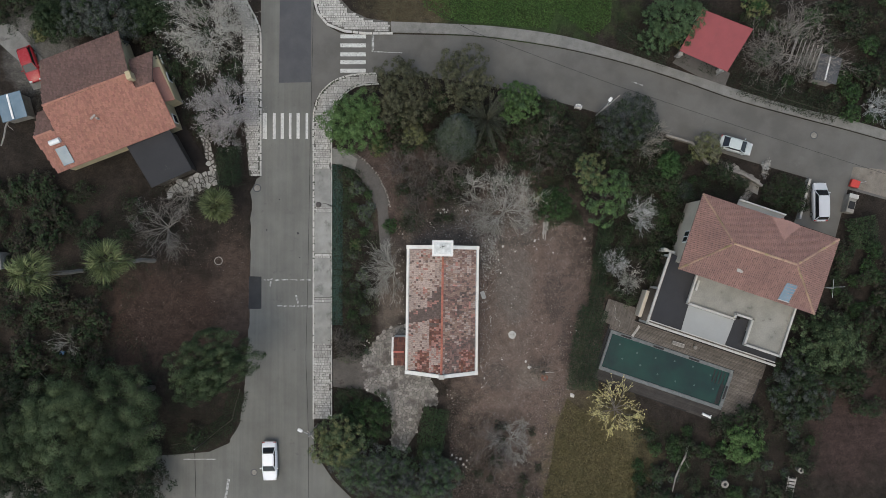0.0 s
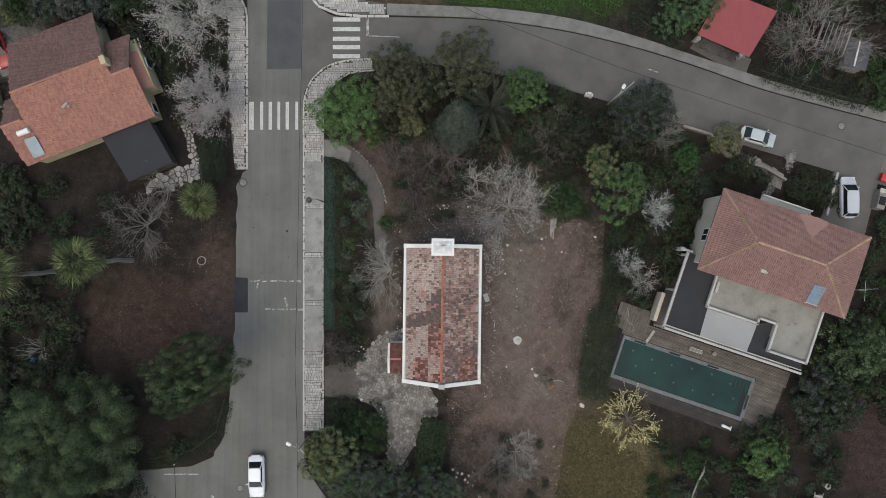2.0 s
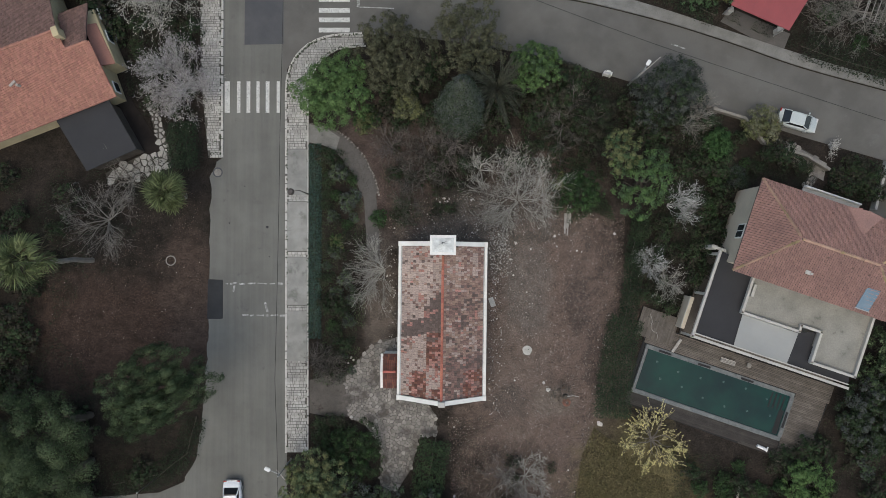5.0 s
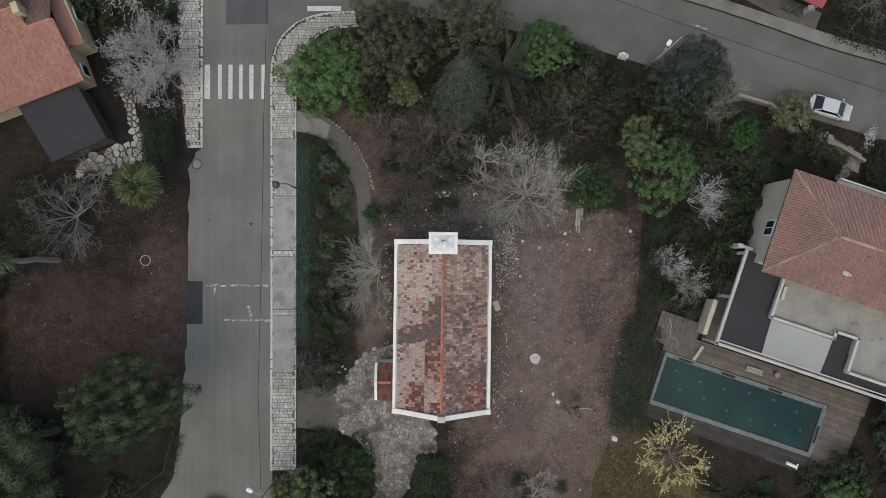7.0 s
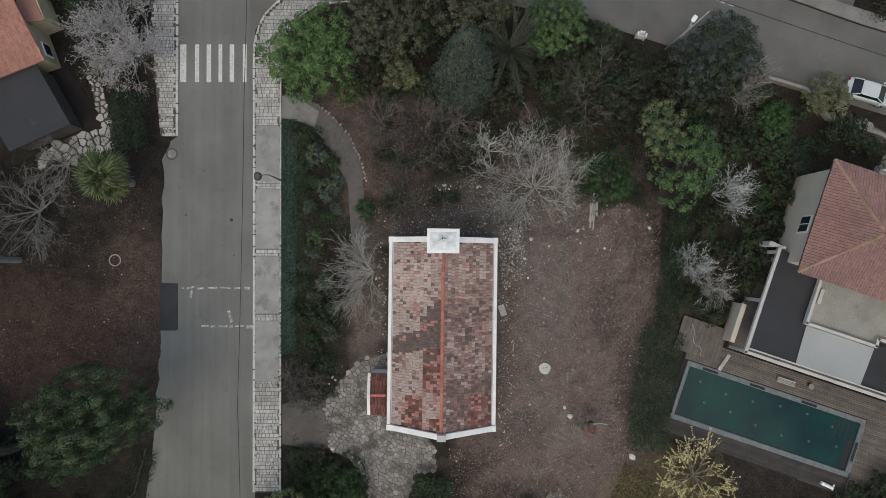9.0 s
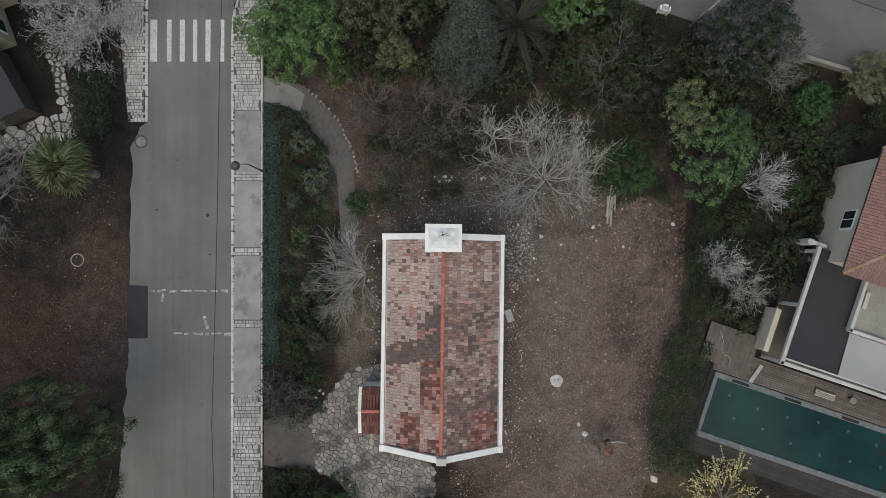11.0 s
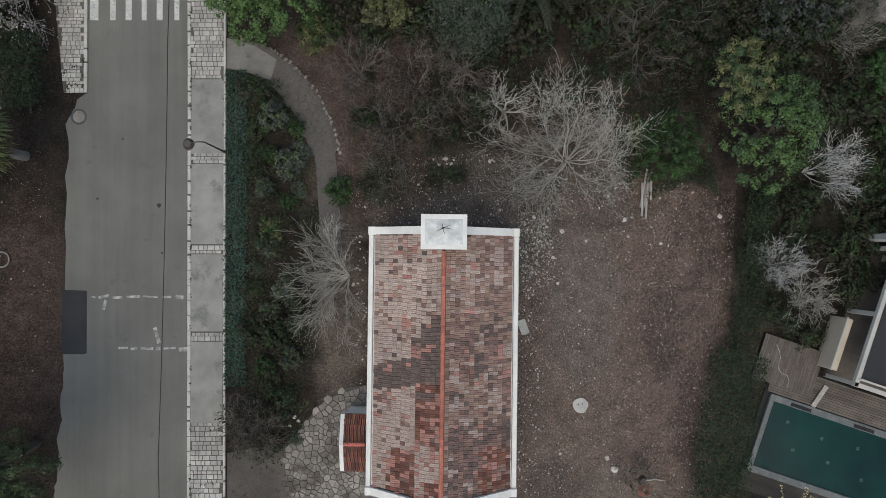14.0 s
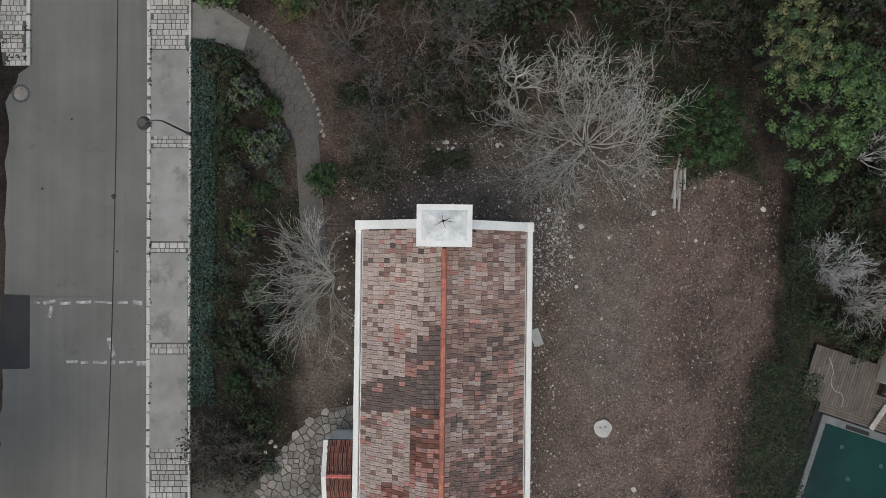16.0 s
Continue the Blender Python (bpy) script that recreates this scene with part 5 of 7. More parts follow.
bare_tree("small_bare_shrub", (-11.05, -9.59), 2.6, 1.9, DIMBARK, "small leafless shrub overhanging the pavement", category="bare shrub", tuft=L_BROWN, tufts=1, tuft_size=0.14)
tree("tall_green_tree", (18.95, 7.63), 5.4, 3.3, L_BRIGHT, "tall green tree with large leaves beside the yard", gaps=0.25, rc=0.5, tight=0.78, size=0.17, flat=0.9, share=0.5, second=L_LIGHT)
tree("yellow_green_tree", (16.49, 10.22), 6.2, 2.1, L_YELLOW, "slender tree with yellow-green leaves", gaps=0.4, rc=0.42, tight=0.7, size=0.16, share=0.3, second=L_LIGHT, flat=1.1)
tree("ivy_bush", (13.35, 6.65), 2.6, 2.3, L_DARK, "dark green ivy-covered bush at the yard edge", "bush", size=0.13, share=0.5, second=L_GREEN, foot=0.2)
bare_tree("white_bare_tree", (22.03, 5.47), 3.6, 2.7, PALEBARK, "small leafless tree with silvery white twigs", stems=10, thick=0.4, fork=0.25, tip=0.007, wild=0.2, lean=(2.2, 0.5))
bare_tree("silver_shrub", (20.08, -0.12), 2.4, 1.7, PALEBARK, "small silvery leafless shrub", category="bare shrub", group="silvery shrubs", fork=0.35, stems=13, thick=0.4, tip=0.006, wild=0.18, rise=0.3)
bare_tree("silver_shrub", (21.79, -2.1), 2.4, 1.7, GREYBARK, "small grey leafless shrub", category="bare shrub", group="silvery shrubs", fork=0.3, stems=11, thick=0.4, tip=0.006, wild=0.18)
tree("grey_olive_tree", (21.35, 15.97), 5.4, 3.6, L_GREY, "dusky grey-green olive tree beside the side street", size=0.18, share=0.4, second=L_DARK)
bare_tree("grey_bare_tree", (23.17, 13.54), 4.7, 3.4, MIDBARK, "grey leafless tree among olives", stems=9, lean=(2.0, 1.0), thick=0.7)
bare_tree("grey_thin_tree", (11.9, 13.6), 3.9, 3.2, DIMBARK, "thin grey leafless tree among bushes", fork=0.2)
bare_tree("grey_thin_tree", (0.53, 10.77), 2.5, 2.8, DIMBARK, "thin grey leafless shrub behind the house", fork=0.2)
tree("dark_bush_tree", (14.25, 13.67), 3.3, 3.0, L_BROWN, "broad dark brownish bush", "bush", size=0.17, share=0.4, second=L_DARK, foot=0.2)
tree("dark_bush_tree", (11.04, 16.37), 2.8, 2.8, L_BROWN, "broad dark brownish bush", "bush", size=0.17, share=0.4, second=L_DARK, foot=0.2)
tree("silver_green_tree", (26.2, 27.5), 5.4, 3.9, L_LIGHT, "grey-green rounded tree beside the red carport", size=0.18, tight=0.8)
bare_tree("great_bare_tree", (40.6, 24.6), 4.0, 5.6, MIDBARK, "large leafless tree over a garden frame", stems=17, tip=0.009, thick=0.5, fork=0.45)
tree("shade_tree", (43.83, -9.63), 5.4, 4.4, L_DARK, "dense green tree at the villa corner", size=0.20, share=0.5, second=L_PINE, tight=0.8)
tree("shade_tree", (41.13, -14.56), 4.2, 4.0, L_DARK, "dark green tree below the villa", size=0.18, share=0.3, second=L_GREY, tight=0.8)
tree("bright_shrub", (34.86, -21.19), 3.3, 2.4, L_BRIGHT, "bright green young tree beyond the pool", size=0.17, gaps=0.4, rc=0.36, per=34)
tree("grey_shrub", (30.98, 13.38), 2.4, 2.0, L_STRAW, "pale grey-green shrub beside the parked car", "shrub", size=0.13, share=0.5, second=L_YELLOW, foot=0.2, gaps=0.4)
tree("fresh_green_shrub", (26.34, 11.39), 2.8, 1.5, L_GREEN, "fresh green upright shrub", "shrub", size=0.15, foot=0.2)
tree("round_clipped_bush", (28.43, 8.03), 2.0, 1.2, L_DARK, "round clipped dark bush", "bush", size=0.09, foot=0.1, share=0.4, second=L_GREY)
bare_tree("yellow_lichen_tree", (20.4, -17.35), 2.6, 3.5, DIMBARK, "leafless tree dotted with bright yellow lichen beside the pool", levels=2, tip=0.024, stems=10, tuft=L_LICHEN, tufts=3, tuft_size=0.11, along=True, puff=0.03, fork=0.2)
for xy, h, r in (((-38.74, -17.44), 12.0, 5.6), ((-34.03, -14.79), 11.2, 4.4), ((-40.65, -15.67), 10.4, 4.0), ((-34.01, -19.2), 11.2, 4.2), ((-38.41, -22.73), 11.2, 4.8), ((-45.27, -19.61), 9.7, 3.6)):
    tree("pine_tree", xy, h, r, L_DARK, "big spreading green pine with clumped needles", "pine tree", size=0.17, count=12, flat=0.75, foot=4.6, small=0.8, rc=1.25, per=300, gaps=0.2, shell=0.82, fuzz=0.12, tight=0.7, group="pines in the corner wood", slim=0.38, share=0.6, second=L_PINE)
carob = tree("carob_tree", (-24.3, -10.9), 11.2, 4.9, L_DARK, "dark spreading evergreen tree overhanging the street", rc=0.75, per=150, gaps=0.12, tight=0.85, shell=0.75, fuzz=0.16, size=0.17, count=9, flat=0.7, share=0.25, second=L_PINE)
# These crowns have the shade of the pines painted into their leaf colour
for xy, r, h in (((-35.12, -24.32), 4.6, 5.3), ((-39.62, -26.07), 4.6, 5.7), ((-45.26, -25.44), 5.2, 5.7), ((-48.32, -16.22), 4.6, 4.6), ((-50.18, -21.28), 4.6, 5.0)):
    tree("shaded_tree", xy, h, r, L_DEEP, "evergreen tree with pine shade painted into its dark leaves", size=0.22, share=0.3, second=L_BROWN, group="dark trees under the pines")
carob.matrix_basis = carob.matrix_basis @ pose(0, 0, 0, 0, 0, 27) @ Matrix.Diagonal((1.05, 0.7, 1, 1))
tree("olive_green_tree", (-11.72, -20.76), 5.0, 3.3, L_PINE, "loose olive-green tree beside the street lamp", size=0.17, share=0.4, second=L_YELLOW, tight=0.8)
tree("round_dark_bush", (-8.49, -18.15), 2.8, 2.9, L_DARK, "large round dark green bush beside the flagstones", "bush", size=0.13, foot=0.2, share=0.35, second=L_GREEN)
for xy, r in (((-9.09, -23.74), 3.6), ((-5.24, -24.69), 3.4), ((-0.77, -24.82), 3.0)):
    tree("grey_green_tree", xy, 4.3, r, L_GREY, "grey-green thin-leaved tree at the yard end", size=0.16, share=0.5, second=L_LIGHT, group="trees at the yard end")
bare_tree("twiggy_tree", (6.44, -21.38), 3.0, 3.6, DIMBARK, "low leafless bush with fine grey twigs", category="bare shrub", fork=0.4)
bare_tree("twiggy_tree", (8.08, -20.73), 2.1, 2.6, GREYBARK, "low leafless bush with fine grey twigs", category="bare shrub", fork=0.4)
bare_tree("garden_bare_tree", (-32.25, 4.17), 3.9, 3.8, MIDBARK, "leafless tree on the shaded slope", fork=0.12, tip=0.009, stems=10, thick=0.8)
bare_tree("garden_bare_tree", (-30.16, 7.82), 2.8, 2.6, MIDBARK, "leafless small tree beside the stone terrace", fork=0.12, tip=0.009)
bare_tree("thin_bare_shrub", (-43.5, -9.38), 2.8, 1.8, GREYBARK, "thin leafless shrub in the wood", category="bare shrub", levels=2)
bare_tree("pale_edge_tree", (50.65, 18.17), 3.5, 2.0, PALEBARK, "pale leafless tree above the side street", fork=0.2)
for xy, h, r, m in (((-37.79, 28.49), 5.3, 3.6, L_GREY), ((-41.39, 28.64), 4.6, 3.0, L_GREY), ((-44.93, 28.32), 3.9, 2.6, L_DARK), ((-34.64, 29.45), 3.6, 3.0, L_DARK), ((-46.92, 26.69), 1.6, 1.0, L_YELLOW)):
    tree("garden_tree", xy, h, r, m, "dusky evergreen tree behind the tiled house", size=0.18, share=0.3, second=L_DARK, group="trees behind the tiled house")

# conifer
conifer = thing("conifer", (1.65, 14.1, 0), "tall dense blue-green columnar conifer", "conifer")
part("trunk", cyl((0, 0, -0.1), (0, 0, 14.2), 0.24, 0.05, 8), BARK, conifer)
cs, ns = [], []
for k in range(860):
    t = ((k + 0.5) / 860) ** 0.7
    z = 14.5 * (1 - t) + 0.4
    a = 2.39996 * k
    rad = (2.3 * t ** 0.6 - 0.1 * (1 - t)) * RNG.uniform(0.82, 1.12) + 0.12
    for q in range(18):
        s = RNG.uniform(0.55, 1.12)
        aa = a + RNG.normal(0, 0.04 / max(t, 0.15))
        cs.append((rad * s * math.cos(aa), rad * s * math.sin(aa), z + 0.7 * (1 - s) + RNG.normal(0, 0.07)))
        ns.append((math.cos(aa) * 0.7 + RNG.normal(0, 0.3), math.sin(aa) * 0.7 + RNG.normal(0, 0.3), 0.8))
part("needles", leaf_mesh("needles", cs, ns, 0.18, [L_BLUE, L_DEEP, L_GREY], 0.45, np.repeat(RNG.choice(3, 860, p=[0.5, 0.25, 0.25]), 18)), None, conifer)


def frond_fan(r):
    """A fan palm leaf: a long stalk and a pleated round fan of split blades."""
    tip = Vector((r * 0.48, 0, 0.08))
    v, f = tubes([(Vector((0, 0, 0)), tip, 0.028, 0.016)], 4)
    for k in range(17):
        a = -1.75 + 3.5 * k / 16 + RNG.normal(0, 0.05)
        l = r * 0.55 * (1 - 0.12 * abs(a)) * RNG.uniform(0.85, 1.1)
        d = Vector((math.cos(a), math.sin(a), 0))
        n = Vector((-d.y, d.x, 0)) * 0.034 * r * 0.55
        s = len(v)
        v += [tip, tip + d * l * 0.6 - n + Vector((0, 0, -0.05)), tip + d * l + Vector((0, 0, -0.4 * l)), tip + d * l * 0.6 + n + Vector((0, 0, 0.04))]
        f.append((s, s + 1, s + 2, s + 3))
    return v, f


def frond_feather(r):
    """A feather palm leaf: an arching rib with slim leaflets on both sides."""
    pts = [Vector((r * t, 0, r * (0.35 * t - 0.5 * t * t))) for t in np.linspace(0, 1, 9)]
    v, f = tubes([(pts[i], pts[i + 1], 0.03 * (1 - i / 10), 0.03 * (1 - (i + 1) / 10)) for i in range(8)], 4)
    for i in range(26):
        t = 0.15 + 0.83 * i / 25
        c = Vector((r * t, 0, r * (0.35 * t - 0.5 * t * t)))
        l = r * 0.18 * (1 - 0.5 * t)
        for sd in (-1, 1):
            e = c + Vector((l * 0.75, sd * l * 0.6, 0.35 * l))
            m = c.lerp(e, 0.5)
            s = len(v)
            v += [c, m + Vector((0.065, 0, 0.03)), e, m - Vector((0.065, 0, 0))]
            f.append((s, s + 1, s + 2, s + 3))
    return v, f


def palm(name, xy, h, r, kind, count, leaf, label, bark=PALMBARK, trunk=0.2):
    top = thing(name, (*xy, 0), label, "palm tree")
    part("trunk", mesh("trunk", *tubes(bent((0, 0, -0.1), (0, 0, h), trunk * 1.25, trunk, 0.05, 6), 9), bark), None, top)
    forms = [mesh("frond", *(frond_fan(r) if kind == "fan" else frond_feather(r)), leaf if k < 3 else L_HUSK) for k in range(4 if kind == "fan" else 1)]
    for k in range(count):
        t = (k + 0.5) / count
        rise = 72 - 118 * t if kind == "fan" else 62 - 62 * t
        ob = part("frond", forms[0] if kind != "fan" else forms[3 if t > 0.85 else k % 3], None, top)
        ob.matrix_basis = pose(0, 0, h, 0, 0, 137.5 * k + RNG.normal(0, 12)) @ pose(0.05, 0, 0, RNG.normal(0, 18), -rise + RNG.normal(0, 7), 0) @ Matrix.Diagonal((RNG.uniform(0.78, 1.12),) * 3 + (1,))
    return top


palm("fan_palm", (-33.95, 0.18), 11.0, 2.5, "fan", 38, L_PALM, "tall fan palm with yellow-green crown")
palm("fan_palm", (-41.82, -1.08), 11.0, 2.5, "fan", 38, L_PALM, "tall fan palm with yellow-green crown")
palm("short_fan_palm", (-25.07, 6.38), 4.6, 2.1, "fan", 64, L_PALM, "short fan palm with a full crown", trunk=0.25)
palm("feather_palm", (5.1, 16.15), 3.4, 3.1, "feather", 32, L_CYCAD, "dark feather palm with arching fronds", BARK, trunk=0.26)

# ---- hedges and shrubs ----


def hedge(name, line, width, h, leaf, label, per=170, size=0.2, second=None, category="hedge"):
    """A leafy hedge along a plan line."""
    top = thing(name, (*line[0], 0), label, category)
    root = Vector(lie(*line[0]))
    cs, ns, core = [], [], []
    for a, b in zip(line[:-1], line[1:]):
        d = Vector((b[0] - a[0], b[1] - a[1], 0))
        n = Vector((-d.y, d.x, 0)).normalized()
        for k in range(int(d.length * per)):
            s, t = RNG.random(), RNG.uniform(-1, 1)
            hh = h * (1 - 0.28 * abs(t) ** 3) * (0.86 + 0.3 * noise.noise(Vector((a[0] + d.x * s, a[1] + d.y * s, 0)) * 0.9))
            z = hh if RNG.random() < 0.7 else RNG.uniform(0.1, hh)
            p = Vector((*a, 0)) + d * s + n * t * width / 2 * RNG.uniform(0.9, 1.12)
            cs.append(tuple(Vector(lie(p.x, p.y, z + RNG.normal(0, 0.05))) - root))
            ns.append((n.x * t * 0.5 + RNG.normal(0, 0.5), n.y * t * 0.5 + RNG.normal(0, 0.5), 0.8))
        core += bent(Vector(lie(*a, 0.2)) - root, Vector(lie(*b, 0.2)) - root, 0.06, 0.06, 0.03)
    part("stem", mesh("stem", *tubes(core, 5), BARK), None, top)
    mats, idx = leaf, None
    if second:
        mats, idx = [leaf, second], (RNG.random(len(cs)) < 0.35).astype(np.int32)
    part("leaves", leaf_mesh("leaves", cs, ns, size, mats, 0.6, idx), None, top)


hedge("clipped_hedge", [(-0.59, -16.98), (-1.11, -19.8), (-1.57, -23.08)], 3.0, 1.8, L_DARK, "broad clipped dark green hedge beside the flagstones", 420, 0.2)
hedge("pool_hedge", [(17.86, -5.34), (17.06, -8.31), (16.52, -11.61), (16.38, -14.91)], 3.3, 1.9, L_DEEP, "tall dark hedge between yard and pool", 620, 0.16, L_DARK)
hedge("yard_hedge", [(19.44, 4.59), (18.57, 0.94), (18.43, -2.37), (17.89, -5.35)], 1.8, 1.4, L_DEEP, "dark hedge along the yard edge", 380, 0.15, L_DARK)
hedge("street_hedge", [(-24.97, 13.4), (-24.63, 8.89)], 2.8, 2.4, L_DEEP, "dark clipped hedge behind the pavement", 420, 0.2)
hedge("upper_street_hedge", [(35.19, 21.12), (40.36, 19.39), (46.33, 17.66)], 2.8, 1.4, L_DEEP, "dark hedge above the side street", 340, 0.16, L_BROWN)
hedge("carport_hedge", [(21.0, 27.51), (23.12, 25.85), (26.77, 24.18)], 2.6, 1.3, L_DEEP, "dark hedge beside the carport", 300, 0.16, L_BROWN)
# Deep corner shadow is put into this hedge's leaf colour
hedge("corner_hedge", [(-31.77, -21.48), (-27.16, -20.49), (-24.66, -18.52), (-23.75, -14.9)], 2.4, 0.9, L_DEEP, "low hedge round the street corner with shadow painted into its leaves", 190, 0.16)
hedge("villa_hedge", [(48.9, 5.24), (49.53, 1.6)], 3.4, 1.7, L_DARK, "round dark hedge beside the villa drive", 420, 0.22)
hedge("side_street_hedge", [(10.84, 18.89), (12.83, 18.36), (14.49, 17.56)], 1.6, 1.1, L_BROWN, "low dark hedge along the side street", 300, 0.2, L_GREEN)
hedge("groundcover_strip", [(-12.37, 11.52), (-12.29, 6.96), (-12.35, 1.62), (-12.34, -3.72), (-12.34, -7.39)], 1.25, 0.35, L_TEAL, "strip of blue-green creeping groundcover along the pavement", 520, 0.13, L_DARK, "groundcover")


def shrub_kind(name, r, h, leaf, second, label, per=26, size=0.2):
    top = thing(name, (0, 0, -40), label, "shrub")
    c, n, ids = lobe_cloud(make_lobes(h, r, 4, h / r * 0.7, 0.1), r * 0.27, per, 0.0)
    part("leaves", leaf_mesh("leaves", c, n, size, [leaf, second], 0.6, clump_choice(ids, 0.35)), None, top)
    segs = []
    for k in range(5):
        a = 6.283 * k / 5
        segs += bent((0, 0, -0.05), (r * 0.5 * math.cos(a), r * 0.5 * math.sin(a), h * 0.6), 0.035, 0.012, 0.04)
    part("stem", mesh("stem", *tubes(segs, 4), BARK), None, top)
    return top


KINDS = {
    "dark": shrub_kind("dark_shrub", 1.2, 1.3, L_DARK, L_BROWN, "dark green evergreen shrub on bare soil", 14, 0.20),
    "brown": shrub_kind("brown_shrub", 1.2, 1.1, L_BROWN, L_DARK, "dull brownish shrub on leaf litter", 14, 0.19),
    "green": shrub_kind("green_shrub", 0.9, 1.0, L_GREEN, L_DARK, "green leafy garden shrub on dark soil", 14, 0.16),
    "grey": shrub_kind("grey_shrub_small", 0.7, 0.7, L_GREY, L_LIGHT, "small grey-green rounded shrub", 14, 0.13),
    "olive": shrub_kind("olive_shrub", 0.9, 0.9, L_GREY, L_PINE, "grey-olive leafy shrub in the pavement bed", 16, 0.14),
    "silver": shrub_kind("silver_shrub_small", 0.8, 0.8, L_SILVER, L_GREY, "small silvery blue-green shrub beside the path", 16, 0.13),
    "yellow": shrub_kind("yellow_shrub", 0.8, 0.9, L_YELLOW, L_GREEN, "small yellow-green shrub among darker ones", 14, 0.16),
}
FIRST = {}


def plant(kind, xy, s, group):
    m = pose(*lie(*xy), 0, 0, RNG.uniform(0, 360)) @ Matrix.Diagonal((s, s, s * RNG.uniform(0.8, 1.2), 1))
    if kind not in FIRST:
        FIRST[kind] = KINDS[kind]
        KINDS[kind].matrix_basis = m
        KINDS[kind]["group"] = group
    else:
        copy_thing_scaled(KINDS[kind], m, group)


def copy_thing_scaled(ob, m, group):
    made = copy_thing(ob, m)
    made.matrix_basis = m
    made["group"] = group


CLEAR = [(16.08, 18.3, 1.9), (33.34, 11.52, 1.1), (35.01, 10.99, 1.1), (36.47, 9.78, 1.1), (36.54, 8.57, 1.1), (35.66, 7.5, 1.1)]


def planting(poly, n, mix, lo, hi, gap, group):
    for xy in scatter(poly, n, gap):
        if any(math.hypot(xy[0] - a, xy[1] - b) < r for a, b, r in CLEAR):
            continue
        plant(mix[int(RNG.integers(len(mix)))], xy, RNG.uniform(lo, hi), group)


planting([(-11.3, 10.6), (-9.3, 9.6), (-8.3, 6.5), (-7.9, -0.39), (-8.8, -6.39), (-8.13, -10.39), (-11.2, -11.4)], 26, ["dark", "brown", "grey", "dark"], 0.45, 0.85, 1.0, "shrubs in the pavement bed")
for kind, xy, s in (("dark", (-11.0, 10.2), 0.95), ("olive", (-9.9, 8.6), 1.2), ("olive", (-9.1, 5.7), 1.25), ("silver", (-8.15, 6.5), 0.55), ("green", (-10.3, 6.5), 0.7), ("olive", (-10.4, 1.0), 0.9), ("olive", (-9.4, -1.6), 1.0), ("dark", (-10.0, -4.2), 1.0), ("olive", (-9.0, -5.6), 0.9), ("green", (-8.7, 8.0), 0.7), ("olive", (-10.6, 4.4), 0.8), ("green", (-9.2, 3.6), 0.7), ("olive", (-10.3, -2.9), 0.8), ("green", (-10.6, -6.2), 0.8), ("olive", (-8.8, -3.6), 0.7), ("grey", (-9.6, -9.0), 0.8), ("green", (-11.0, 8.4), 0.6)):
    plant(kind, xy, s, "shrubs in the pavement bed")
planting([(-6.82, 12.32), (1.21, 12.99), (14.6, 12.99), (17.94, 10.98), (11.91, 8.97), (3.21, 6.3), (0.54, 4.29), (-4.14, 4.29), (-6.15, 8.97)], 30, ["brown", "brown", "brown", "dark"], 0.5, 1.0, 0.9, "scrub behind the old house")
planting([(-6.5, 18.6), (1.21, 18.9), (11.26, 17.69), (25.98, 13.67), (25.97, 10.99), (11.92, 12.99), (-6.15, 12.99)], 34, ["brown", "dark"], 0.8, 1.5, 1.2, "scrub under the street trees")
planting([(19.26, 4.29), (26.62, 5.63), (27.94, 0.28), (23.24, -5.06), (19.24, -3.73)], 24, ["dark", "dark", "brown"], 0.6, 1.1, 0.9, "shrubs between yard and villa")
planting([(21.28, 10.99), (27.32, 13.67), (30.66, 10.99), (34.0, 10.32), (29.97, 7.97), (27.95, 4.29), (22.6, 4.29)], 26, ["dark", "dark", "green"], 0.7, 1.3, 0.9, "shrubs north of the villa")
planting([(32.66, 10.99), (42.7, 8.98), (42.01, 6.63), (35.33, 8.31)], 18, ["dark", "brown"], 0.6, 1.1, 0.8, "shrubs at the villa entrance")
planting([(22.2, -18.71), (31.86, -18.71), (36.54, -17.05), (42.56, -13.06), (43.86, -19.71), (41.14, -29.0), (23.16, -29.0)], 60, ["dark", "dark", "brown", "green", "grey"], 0.7, 1.5, 1.2, "undergrowth below the pool")
planting([(41.27, -6.4), (52.63, -6.4), (54.55, -17.06), (45.88, -17.05)], 20, ["dark", "brown"], 0.9, 1.6, 1.4, "undergrowth below the villa")
planting([(46.67, 2.28), (54.7, 2.28), (54.63, -6.4), (45.28, -6.4)], 18, ["dark", "green", "brown"], 0.8, 1.5, 1.2, "undergrowth east of the villa")
planting([(-54.93, 8.97), (-36.89, 8.97), (-34.87, 5.63), (-38.83, -3.72), (-40.12, -11.72), (-54.75, -14.37)], 60, ["dark", "dark", "brown"], 0.8, 1.7, 1.5, "undergrowth in the western wood")
planting([(-36.78, -13.05), (-30.11, -15.04), (-24.12, -12.38), (-23.77, -18.37), (-30.08, -21.68), (-35.4, -22.35), (-40.02, -28.97), (-54.64, -28.97), (-54.76, -12.38)], 24, ["dark", "dark", "brown"], 1.0, 1.9, 1.5, "undergrowth in the western wood")
planting([(-55.13, 35.16), (-23.61, 35.17), (-23.93, 29.11), (-32.27, 21.71), (-35.65, 27.09), (-45.69, 27.08), (-55.08, 29.1)], 50, ["dark", "dark", "brown", "green"], 0.8, 1.6, 1.4, "undergrowth behind the tiled house")
planting([(-29.94, 23.73), (-24.25, 24.4), (-23.88, 15.0), (-27.56, 14.33), (-29.24, 15.67)], 20, ["dark", "dark"], 0.6, 1.1, 1.0, "shrubs beside the tiled house")
